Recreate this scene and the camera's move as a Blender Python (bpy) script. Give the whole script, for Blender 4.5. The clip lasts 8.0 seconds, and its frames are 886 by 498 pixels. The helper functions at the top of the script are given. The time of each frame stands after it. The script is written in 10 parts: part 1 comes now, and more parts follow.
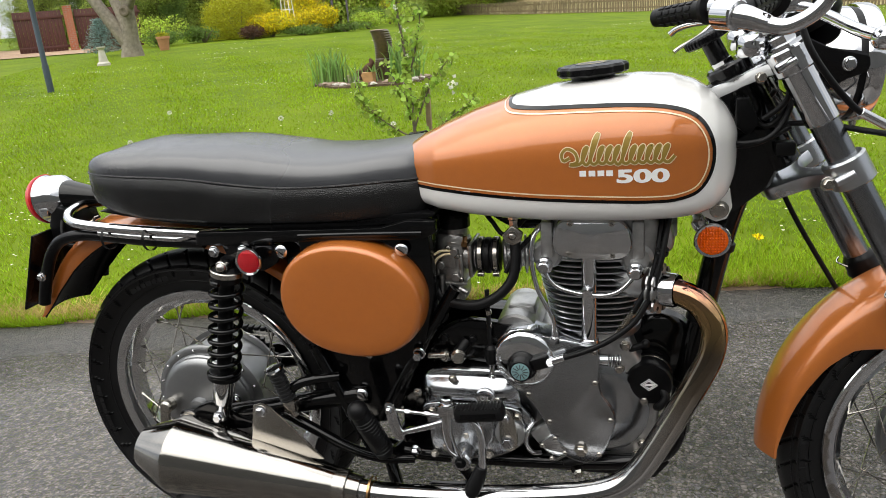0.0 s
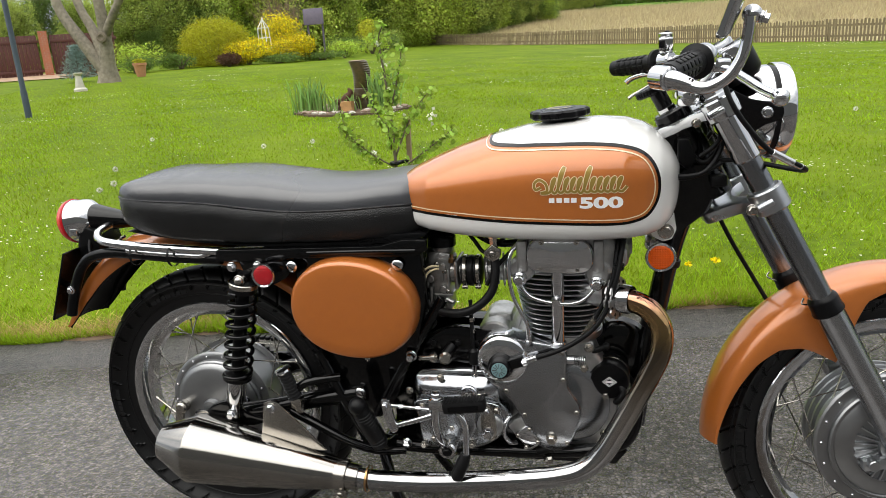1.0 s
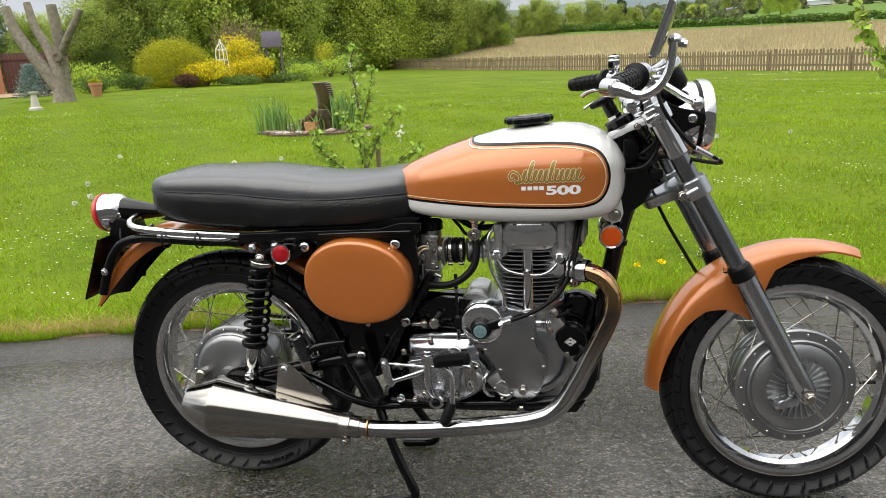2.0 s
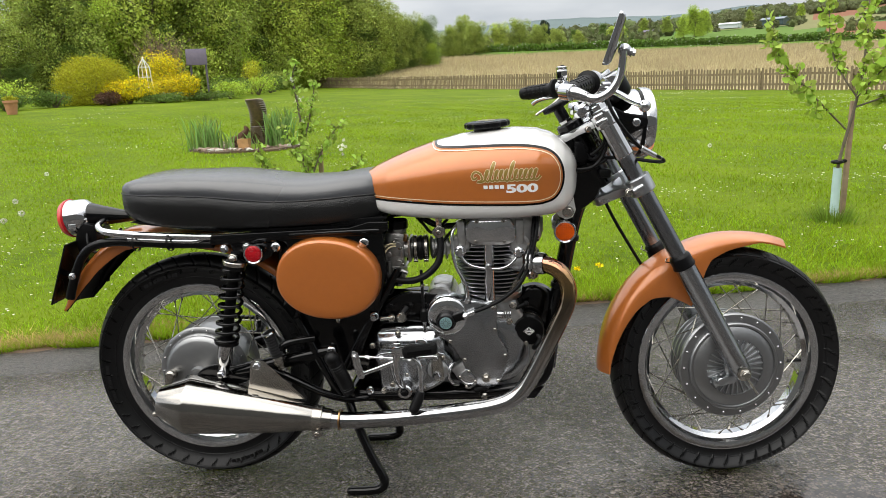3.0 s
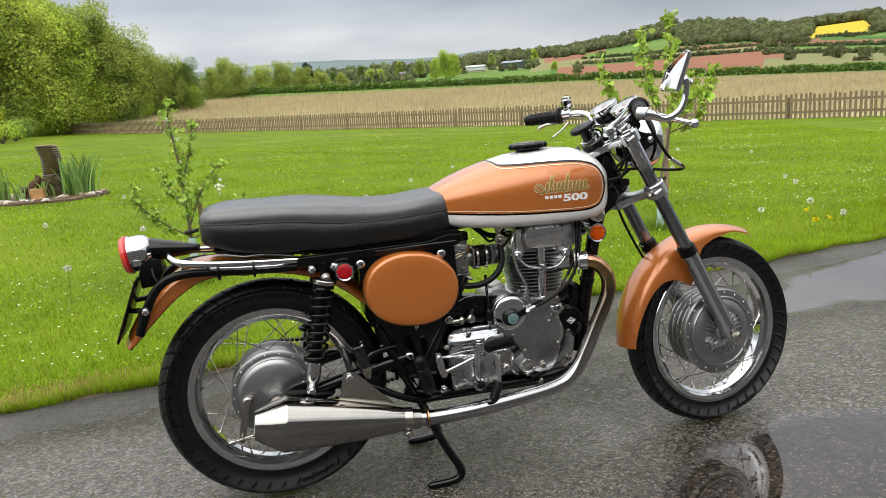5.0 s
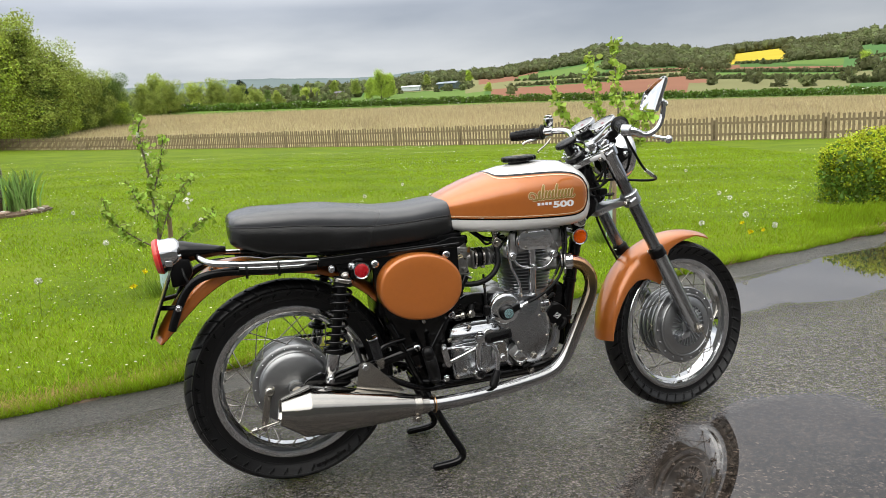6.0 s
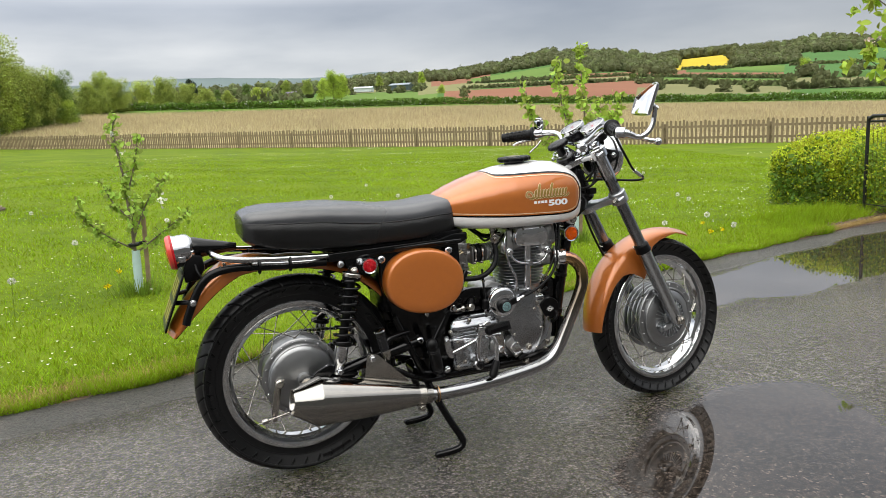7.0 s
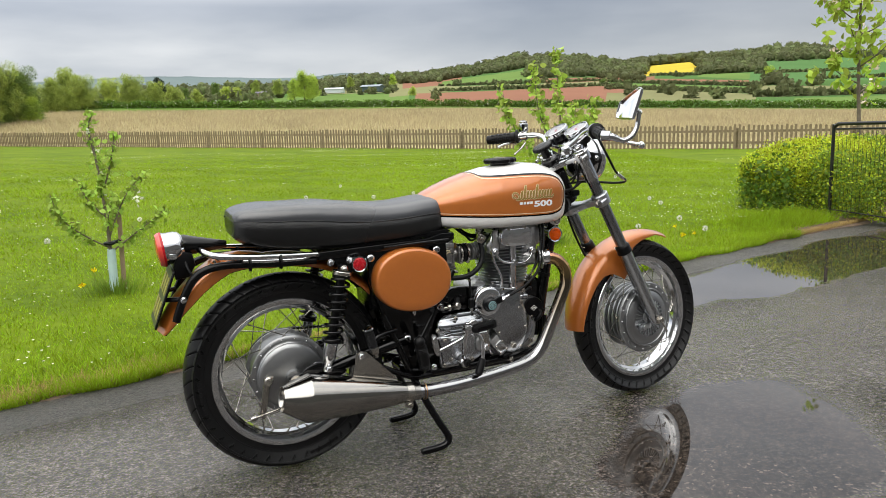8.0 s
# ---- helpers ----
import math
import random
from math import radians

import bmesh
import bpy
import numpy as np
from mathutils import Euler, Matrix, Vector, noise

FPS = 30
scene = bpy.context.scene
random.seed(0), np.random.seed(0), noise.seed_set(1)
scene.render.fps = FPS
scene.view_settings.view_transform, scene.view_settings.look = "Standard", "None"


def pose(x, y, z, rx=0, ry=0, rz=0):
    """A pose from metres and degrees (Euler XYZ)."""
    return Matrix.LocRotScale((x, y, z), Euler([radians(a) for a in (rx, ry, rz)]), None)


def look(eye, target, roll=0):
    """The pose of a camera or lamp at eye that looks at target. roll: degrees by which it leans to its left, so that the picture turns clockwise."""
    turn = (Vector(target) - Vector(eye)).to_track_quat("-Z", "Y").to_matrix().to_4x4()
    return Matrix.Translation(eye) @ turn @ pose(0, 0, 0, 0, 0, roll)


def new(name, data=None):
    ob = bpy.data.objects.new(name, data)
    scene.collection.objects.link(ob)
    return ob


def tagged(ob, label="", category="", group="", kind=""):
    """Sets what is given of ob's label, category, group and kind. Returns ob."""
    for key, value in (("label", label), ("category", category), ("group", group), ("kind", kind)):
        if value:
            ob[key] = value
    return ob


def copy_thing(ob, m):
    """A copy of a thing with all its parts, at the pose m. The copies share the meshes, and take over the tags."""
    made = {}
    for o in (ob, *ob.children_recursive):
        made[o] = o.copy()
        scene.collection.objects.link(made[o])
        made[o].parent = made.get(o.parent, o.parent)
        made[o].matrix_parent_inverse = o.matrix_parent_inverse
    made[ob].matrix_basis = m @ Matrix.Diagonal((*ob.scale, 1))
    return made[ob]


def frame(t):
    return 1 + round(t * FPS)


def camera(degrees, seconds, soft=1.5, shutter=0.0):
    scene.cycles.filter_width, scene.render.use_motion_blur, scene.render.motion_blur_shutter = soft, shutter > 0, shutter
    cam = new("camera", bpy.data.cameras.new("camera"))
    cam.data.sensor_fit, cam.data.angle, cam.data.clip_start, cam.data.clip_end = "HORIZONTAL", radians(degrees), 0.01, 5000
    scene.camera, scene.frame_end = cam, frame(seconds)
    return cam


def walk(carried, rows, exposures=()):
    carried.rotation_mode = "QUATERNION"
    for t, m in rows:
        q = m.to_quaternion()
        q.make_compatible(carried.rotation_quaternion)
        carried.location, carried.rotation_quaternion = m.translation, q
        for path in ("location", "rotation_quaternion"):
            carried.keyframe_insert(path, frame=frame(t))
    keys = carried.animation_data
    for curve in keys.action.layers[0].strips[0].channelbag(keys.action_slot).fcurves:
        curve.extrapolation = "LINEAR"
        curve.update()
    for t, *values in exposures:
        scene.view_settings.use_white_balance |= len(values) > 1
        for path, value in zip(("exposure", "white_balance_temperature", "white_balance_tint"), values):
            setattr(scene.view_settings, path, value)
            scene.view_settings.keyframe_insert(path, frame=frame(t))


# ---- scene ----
cam = camera(61.8, 8.0, soft=0.5)
PATH = [
    (0, (0.889, -1.252, 1.058), (0.349, 0.576, 0.453), -4.7),
    (0.5, (0.907, -1.368, 1.084), (0.398, 0.481, 0.516), -4.3),
    (1, (0.915, -1.455, 1.101), (0.442, 0.411, 0.561), -3.9),
    (1.5, (0.902, -1.62, 1.092), (0.479, 0.266, 0.579), -3.5),
    (2, (0.907, -1.773, 1.092), (0.549, 0.134, 0.605), -3.1),
    (2.2, (0.908, -1.817, 1.093), (0.58, 0.097, 0.614), -2.9),
    (3.3, (0.743, -1.91, 1.063), (0.644, 0.039, 0.624), -2.9),
    (3.5, (0.657, -1.914, 1.061), (0.611, 0.037, 0.628), -2.9),
    (4, (0.466, -1.958, 1.085), (0.581, -0.006, 0.665), -3.3),
    (4.5, (0.238, -2.035, 1.082), (0.536, -0.098, 0.681), -3.7),
    (4.7, (0.154, -2.051, 1.084), (0.514, -0.124, 0.691), -3.8),
    (6, (-0.217, -2.255, 1.087), (0.393, -0.381, 0.748), -3.2),
    (6.5, (-0.291, -2.271, 1.095), (0.381, -0.418, 0.757), -2.9),
    (7, (-0.398, -2.295, 1.094), (0.332, -0.464, 0.753), -2.7),
    (7.5, (-0.452, -2.305, 1.091), (0.321, -0.492, 0.749), -2.3),
    (8, (-0.466, -2.307, 1.093), (0.339, -0.507, 0.755), -1.9),
]
walk(cam, [(t, look(eye, target, roll)) for t, eye, target, roll in PATH])


# ---- helpers of this scene ----
RNG = np.random.default_rng(7)
MATS = {}


def world_light():
    w = bpy.data.worlds.new("overcast")
    scene.world = w
    w.use_nodes = True
    nt = w.node_tree
    nt.nodes.clear()
    N, L = nt.nodes.new, nt.links.new
    tc = N("ShaderNodeTexCoord")
    sep = N("ShaderNodeSeparateXYZ")
    L(tc.outputs["Generated"], sep.inputs[0])
    # brightness by elevation, as under an overcast sky
    ramp = N("ShaderNodeValToRGB")
    e = ramp.color_ramp.elements
    e[0].position, e[0].color = 0.0, (0.49, 0.50, 0.51, 1)
    e[1].position, e[1].color = 1.0, (2.6, 2.57, 2.50, 1)
    for p, c in ((0.04, (0.51, 0.52, 0.54)), (0.085, (0.455, 0.47, 0.495)), (0.15, (0.335, 0.36, 0.41)), (0.21, (0.78, 0.79, 0.82)), (0.30, (0.85, 0.86, 0.88)), (0.45, (0.80, 0.81, 0.83)), (0.60, (1.55, 1.55, 1.54))):
        k = e.new(p)
        k.color = (*c, 1)
    L(sep.outputs["Z"], ramp.inputs[0])
    # cloud banks drawn out sideways
    mp = N("ShaderNodeMapping")
    mp.inputs["Scale"].default_value = (1.0, 1.0, 4.0)
    L(tc.outputs["Generated"], mp.inputs[0])
    nz = N("ShaderNodeTexNoise")
    nz.inputs["Scale"].default_value = 2.6
    nz.inputs["Detail"].default_value = 5
    nz.inputs["Roughness"].default_value = 0.48
    L(mp.outputs[0], nz.inputs[0])
    cr = N("ShaderNodeValToRGB")
    c = cr.color_ramp.elements
    c[0].position, c[0].color = 0.34, (0.80, 0.83, 0.87, 1)
    c[1].position, c[1].color = 0.70, (1.34, 1.32, 1.28, 1)
    L(nz.outputs[0], cr.inputs[0])
    mul = N("ShaderNodeMix")
    mul.data_type, mul.blend_type = "RGBA", "MULTIPLY"
    mul.inputs[0].default_value = 1.0
    L(ramp.outputs[0], mul.inputs[6])
    L(cr.outputs[0], mul.inputs[7])
    # thinner cloud, so a brighter sky, towards the west
    dot, side, mul2 = N("ShaderNodeVectorMath"), N("ShaderNodeMapRange"), N("ShaderNodeMix")
    dot.operation = "DOT_PRODUCT"
    dot.inputs[1].default_value = (-0.92, 0.39, 0.0)
    L(tc.outputs["Generated"], dot.inputs[0])
    side.inputs[1].default_value, side.inputs[2].default_value = -1.0, 1.0
    side.inputs[3].default_value, side.inputs[4].default_value = 0.80, 1.40
    L(dot.outputs["Value"], side.inputs[0])
    mul2.data_type, mul2.blend_type = "RGBA", "MULTIPLY"
    mul2.inputs[0].default_value = 1.0
    L(mul.outputs[2], mul2.inputs[6])
    L(side.outputs[0], mul2.inputs[7])
    mul = mul2
    # a break of white cloud low over the ridge
    gap, low, lump, both, glow = N("ShaderNodeVectorMath"), N("ShaderNodeValToRGB"), N("ShaderNodeMapRange"), N("ShaderNodeMath"), N("ShaderNodeMix")
    gap.operation = "DOT_PRODUCT"
    gap.inputs[1].default_value = (-0.09, 0.996, 0.0)
    L(tc.outputs["Generated"], gap.inputs[0])
    mr = N("ShaderNodeMapRange")
    mr.interpolation_type = "SMOOTHSTEP"
    mr.inputs[1].default_value, mr.inputs[2].default_value = 0.90, 0.99
    L(gap.outputs["Value"], mr.inputs[0])
    e = low.color_ramp.elements
    e[0].position, e[0].color = 0.05, (0.5, 0.5, 0.5, 1)
    e[1].position, e[1].color = 0.135, (0, 0, 0, 1)
    k = e.new(0.095)
    k.color = (1, 1, 1, 1)
    L(sep.outputs["Z"], low.inputs[0])
    lump.inputs[1].default_value, lump.inputs[2].default_value = 0.30, 0.62
    L(nz.outputs[0], lump.inputs[0])
    both.operation = "MULTIPLY"
    L(mr.outputs[0], both.inputs[0])
    L(low.outputs[0], both.inputs[1])
    last = N("ShaderNodeMath")
    last.operation = "MULTIPLY"
    L(both.outputs[0], last.inputs[0])
    L(lump.outputs[0], last.inputs[1])
    glow.data_type = "RGBA"
    L(last.outputs[0], glow.inputs[0])
    L(mul.outputs[2], glow.inputs[6])
    glow.inputs[7].default_value = (0.78, 0.79, 0.80, 1)
    mul = glow
    sky = N("ShaderNodeTexSky")
    sky.sky_type, sky.sun_disc = "NISHITA", False
    sky.sun_elevation, sky.sun_rotation = radians(48), radians(200)
    b1, b2, add, out = N("ShaderNodeBackground"), N("ShaderNodeBackground"), N("ShaderNodeAddShader"), N("ShaderNodeOutputWorld")
    b1.inputs[1].default_value = 1.05
    b2.inputs[1].default_value = 0.01
    L(mul.outputs[2], b1.inputs[0])
    L(sky.outputs[0], b2.inputs[0])
    L(b1.outputs[0], add.inputs[0])
    L(b2.outputs[0], add.inputs[1])
    L(add.outputs[0], out.inputs[0])


world_light()
sun = new("sun", bpy.data.lights.new("sun", "SUN"))
sun.data.energy, sun.data.angle, sun.data.color = 1.5, radians(75), (1.0, 0.95, 0.87)
sun.matrix_world = look((-8, -14, 17), (0, 0, 0))


# ---- materials ----
def material(name, color, rough=0.5, metal=0.0, vary=0.12, scale=30.0, bump=0.0, bump_scale=200.0, coat=0.0, spec=0.5, rough_vary=0.08, color2=None, leaf=False, swing=0.4):
    """A principled material with two scales of variation and fine relief."""
    m = bpy.data.materials.new(name)
    m.use_nodes = True
    nt = m.node_tree
    b = nt.nodes["Principled BSDF"]
    N, L = nt.nodes.new, nt.links.new
    tc = N("ShaderNodeTexCoord")
    n1, n2 = N("ShaderNodeTexNoise"), N("ShaderNodeTexNoise")
    n1.inputs["Scale"].default_value, n1.inputs["Detail"].default_value = scale, 6
    n2.inputs["Scale"].default_value, n2.inputs["Detail"].default_value = scale / 9, 3
    L(tc.outputs["Object"], n1.inputs[0])
    L(tc.outputs["Object"], n2.inputs[0])
    add = N("ShaderNodeMath")
    add.operation = "ADD"
    L(n1.outputs[0], add.inputs[0])
    L(n2.outputs[0], add.inputs[1])
    ramp = N("ShaderNodeMapRange")
    ramp.inputs[1].default_value, ramp.inputs[2].default_value = 0.6, 1.4
    L(add.outputs[0], ramp.inputs[0])
    mix = N("ShaderNodeMix")
    mix.data_type = "RGBA"
    c2 = color2 or color
    mix.inputs[6].default_value = (*[v * (1 - vary) for v in color], 1)
    mix.inputs[7].default_value = (*[min(1, v * (1 + vary)) for v in c2], 1)
    L(ramp.outputs[0], mix.inputs[0])
    last = mix.outputs[2]
    if leaf:
        geo = N("ShaderNodeNewGeometry")
        hsv = N("ShaderNodeHueSaturation")
        mr, mh = N("ShaderNodeMapRange"), N("ShaderNodeMapRange")
        mr.inputs[3].default_value, mr.inputs[4].default_value = 1 - swing, 1 + swing * 1.1
        mh.inputs[3].default_value, mh.inputs[4].default_value = 0.485, 0.515
        L(geo.outputs["Random Per Island"], mr.inputs[0])
        L(geo.outputs["Random Per Island"], mh.inputs[0])
        L(mr.outputs[0], hsv.inputs["Value"])
        L(mh.outputs[0], hsv.inputs["Hue"])
        L(last, hsv.inputs["Color"])
        last = hsv.outputs[0]
        b.inputs["Subsurface Weight"].default_value = 0.0
    L(last, b.inputs["Base Color"])
    b.inputs["Metallic"].default_value = metal
    b.inputs["Specular IOR Level"].default_value = spec
    b.inputs["Coat Weight"].default_value = coat
    b.inputs["Coat Roughness"].default_value = 0.04
    rr = N("ShaderNodeMapRange")
    rr.inputs[3].default_value, rr.inputs[4].default_value = max(0.02, rough - rough_vary), min(1, rough + rough_vary)
    L(n2.outputs[0], rr.inputs[0])
    L(rr.outputs[0], b.inputs["Roughness"])
    if bump:
        n3, bp = N("ShaderNodeTexNoise"), N("ShaderNodeBump")
        n3.inputs["Scale"].default_value, n3.inputs["Detail"].default_value = bump_scale, 4
        L(tc.outputs["Object"], n3.inputs[0])
        bp.inputs["Strength"].default_value, bp.inputs["Distance"].default_value = bump, 0.002
        L(n3.outputs[0], bp.inputs["Height"])
        L(bp.outputs[0], b.inputs["Normal"])
    if leaf:
        # thin leaves let some light through
        tr, ms = N("ShaderNodeBsdfTranslucent"), N("ShaderNodeMixShader")
        L(last, tr.inputs[0])
        ms.inputs[0].default_value = 0.35
        L(b.outputs[0], ms.inputs[1])
        L(tr.outputs[0], ms.inputs[2])
        L(ms.outputs[0], nt.nodes["Material Output"].inputs[0])
    MATS[name] = m
    return m


material("copper_paint", (0.46, 0.136, 0.022), 0.32, 0.25, 0.05, 500, coat=1.0, rough_vary=0.03)
material("white_paint", (0.72, 0.712, 0.69), 0.25, 0, 0.02, 20, coat=1.0, rough_vary=0.03)
material("black_paint", (0.0018, 0.0018, 0.002), 0.10, 0, 0.1, 40, coat=0.1, spec=0.30, rough_vary=0.04)
material("black_satin", (0.003, 0.003, 0.0034), 0.28, 0, 0.15, 60, spec=0.20)
material("chrome", (0.62, 0.625, 0.64), 0.06, 1.0, 0.02, 25, rough_vary=0.03)
material("brushed_steel", (0.45, 0.425, 0.385), 0.22, 1.0, 0.08, 60, rough_vary=0.08)
material("polished_alloy", (0.66, 0.67, 0.685), 0.10, 1.0, 0.06, 40, rough_vary=0.05, bump=0.7, bump_scale=22)
material("cast_alloy", (0.46, 0.46, 0.455), 0.38, 1.0, 0.28, 70, bump=0.5, bump_scale=260)
material("carb_alloy", (0.33, 0.325, 0.315), 0.32, 1.0, 0.35, 90, bump=0.5, bump_scale=200)
material("satin_alloy", (0.52, 0.535, 0.555), 0.28, 1.0, 0.10, 40, bump=0.08, bump_scale=300)
material("grey_alloy", (0.40, 0.412, 0.43), 0.20, 1.0, 0.10, 30, bump=0.8, bump_scale=20)
material("drum_grey", (0.33, 0.335, 0.34), 0.38, 1.0, 0.10, 30, bump=0.06, bump_scale=300)
material("fork_grey", (0.25, 0.26, 0.275), 0.24, 1.0, 0.06, 40)
material("slider_grey", (0.40, 0.41, 0.425), 0.22, 1.0, 0.08, 40)
# cylinder core: shade between the fins is put into this dark colour
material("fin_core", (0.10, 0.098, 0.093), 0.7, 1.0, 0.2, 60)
material("silencer_steel", (0.37, 0.355, 0.33), 0.12, 1.0, 0.06, 30, rough_vary=0.05)
material("rubber", (0.004, 0.004, 0.0044), 0.45, 0, 0.25, 50, bump=0.15, bump_scale=500, spec=0.22)
# blacker than the tyre: the grooves' shade is put into the colour
material("tyre_groove", (0.0016, 0.0016, 0.0018), 0.6, 0, 0.3, 35, spec=0.1)
material("tyre_rubber", (0.0042, 0.0042, 0.0046), 0.42, 0, 0.35, 35, bump=0.12, bump_scale=600, spec=0.34)
# greyer rubber for the pillion peg
material("worn_rubber", (0.018, 0.018, 0.019), 0.42, 0, 0.3, 50, bump=0.15, bump_scale=500, spec=0.4)
material("lamp_red", (0.60, 0.055, 0.04), 0.15, 0, 0.1, 300, coat=0.4)
material("red_lens", (0.42, 0.006, 0.012), 0.2, 0, 0.1, 300, bump=0.3, bump_scale=900, coat=0.25, spec=0.3)
material("amber_lens", (0.80, 0.115, 0.002), 0.2, 0, 0.1, 300, bump=0.3, bump_scale=900, coat=0.25, spec=0.3)
material("gold_script", (0.30, 0.20, 0.035), 0.3, 0.3, 0.06, 60, coat=0.6)
material("cream_line", (0.78, 0.66, 0.42), 0.3, 0, 0.03, 60, coat=0.6)
material("white_letter", (0.82, 0.82, 0.80), 0.3, 0, 0.02, 60, coat=0.6)
material("copper_pipe", (0.45, 0.26, 0.12), 0.3, 1.0, 0.1, 60)
material("teal_badge", (0.28, 0.46, 0.48), 0.3, 0.4, 0.1, 90)
material("plate_yellow", (0.28, 0.26, 0.06), 0.4, 0, 0.1, 60)
material("dull_red", (0.16, 0.03, 0.03), 0.5, 0, 0.2, 90)
material("silver_black", (0.03, 0.03, 0.03), 0.35, 0, 0.1, 60)


def seat_leather(name, base, rough, cell, depth, ripple, spec):
    """Grained vinyl: fine cells over slow ripples."""
    m = material(name, base, rough, 0, 0.15, 14, spec=spec)
    nt = m.node_tree
    N, L = nt.nodes.new, nt.links.new
    tc, v, bp = N("ShaderNodeTexCoord"), N("ShaderNodeTexVoronoi"), N("ShaderNodeBump")
    v.feature = "DISTANCE_TO_EDGE"
    v.inputs["Scale"].default_value = cell
    nz, ad = N("ShaderNodeTexNoise"), N("ShaderNodeMath")
    nz.inputs["Scale"].default_value, nz.inputs["Distortion"].default_value = 22, 0.6
    ad.operation = "MULTIPLY_ADD"
    ad.inputs[1].default_value = ripple
    L(tc.outputs["Object"], v.inputs[0])
    L(tc.outputs["Object"], nz.inputs[0])
    L(nz.outputs[0], ad.inputs[0])
    L(v.outputs[0], ad.inputs[2])
    bp.inputs["Strength"].default_value, bp.inputs["Distance"].default_value = depth, 0.0035
    L(ad.outputs[0], bp.inputs["Height"])
    L(bp.outputs[0], nt.nodes["Principled BSDF"].inputs["Normal"])


def heat_steel():
    """Exhaust steel, blued and strawed near the port; dark and gold reflections are put into its colour."""
    m = material("exhaust_steel", (0.60, 0.57, 0.52), 0.07, 1.0, 0.05, 30, rough_vary=0.04)
    nt = m.node_tree
    N, L = nt.nodes.new, nt.links.new
    tc, sep, mr, ramp = N("ShaderNodeTexCoord"), N("ShaderNodeSeparateXYZ"), N("ShaderNodeMapRange"), N("ShaderNodeValToRGB")
    nz, ad = N("ShaderNodeTexNoise"), N("ShaderNodeMath")
    nz.inputs["Scale"].default_value = 12
    ad.operation = "MULTIPLY_ADD"
    ad.inputs[1].default_value = 0.10
    L(tc.outputs["Object"], sep.inputs[0])
    L(tc.outputs["Object"], nz.inputs[0])
    L(nz.outputs[0], ad.inputs[0])
    L(sep.outputs["Z"], ad.inputs[2])
    mr.inputs[1].default_value, mr.inputs[2].default_value = 0.22, 0.70
    L(ad.outputs[0], mr.inputs[0])
    L(mr.outputs[0], ramp.inputs[0])
    e = ramp.color_ramp.elements
    e[0].position, e[0].color = 0.0, (0.45, 0.455, 0.465, 1)
    e[1].position, e[1].color = 1.0, (0.40, 0.21, 0.22, 1)
    for p, c in ((0.18, (0.43, 0.43, 0.435)), (0.45, (0.37, 0.345, 0.315)), (0.60, (0.21, 0.175, 0.135)), (0.74, (0.16, 0.125, 0.09)), (0.82, (0.34, 0.235, 0.11)), (0.90, (0.48, 0.31, 0.14)), (0.95, (0.43, 0.22, 0.15))):
        k = e.new(p)
        k.color = (*c, 1)
    L(ramp.outputs[0], nt.nodes["Principled BSDF"].inputs["Base Color"])


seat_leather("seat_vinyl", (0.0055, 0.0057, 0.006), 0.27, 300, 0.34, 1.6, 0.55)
# top panel: lighter, bluish base imitates the sky's sheen on the vinyl
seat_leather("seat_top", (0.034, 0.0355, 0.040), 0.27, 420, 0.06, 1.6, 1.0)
heat_steel()


# ---- mesh builders ----
def V(*a):
    return Vector(a)


def frame_of(d):
    d = Vector(d).normalized()
    a = Vector((0, 0, 1)) if abs(d.z) < 0.9 else Vector((1, 0, 0))
    u = d.cross(a).normalized()
    return u, d.cross(u).normalized(), d


def skin(bm, rings, closed=True, cap0=True, cap1=True):
    """Faces between rows of points; closed: the rows are loops."""
    rows = [[bm.verts.new(p) for p in r] for r in rings]
    n = len(rows[0])
    for a, b in zip(rows, rows[1:]):
        for i in range(n if closed else n - 1):
            j = (i + 1) % n
            bm.faces.new((a[i], a[j], b[j], b[i]))
    if closed and cap0:
        bm.faces.new(rows[0][::-1])
    if closed and cap1:
        bm.faces.new(rows[-1])
    return rows


def lathe(bm, origin, axis, profile, seg=32, cap0=True, cap1=True):
    """profile: (radius, height along the axis)."""
    u, v, d = frame_of(axis)
    o = Vector(origin)
    rings = []
    for r, h in profile:
        rings.append([o + d * h + (u * math.cos(t) + v * math.sin(t)) * max(r, 1e-4) for t in [2 * math.pi * i / seg for i in range(seg)]])
    skin(bm, rings, True, cap0, cap1)


def rod(bm, p0, p1, r, r1=None, seg=16, edge=0.0):
    p0, p1 = Vector(p0), Vector(p1)
    h, r1 = (p1 - p0).length, r if r1 is None else r1
    e = edge or min(r, r1, h) * 0.12
    lathe(bm, p0, p1 - p0, [(r - e, 0), (r, e), (r1, h - e), (r1 - e, h)], seg)


def smooth(pts, n=8, closed=False):
    """Catmull-Rom through the points."""
    pts = [Vector(p) for p in pts]
    k, out = len(pts), []
    for i in range(k if closed else k - 1):
        if closed:
            a, b, c, d = (pts[(i + j) % k] for j in (-1, 0, 1, 2))
        else:
            a, b, c, d = pts[max(i - 1, 0)], pts[i], pts[i + 1], pts[min(i + 2, k - 1)]
        for s in range(n):
            t = s / n
            out.append(0.5 * (2 * b + (c - a) * t + (2 * a - 5 * b + 4 * c - d) * t * t + (3 * b - a - 3 * c + d) * t ** 3))
    if not closed:
        out.append(pts[-1])
    return out


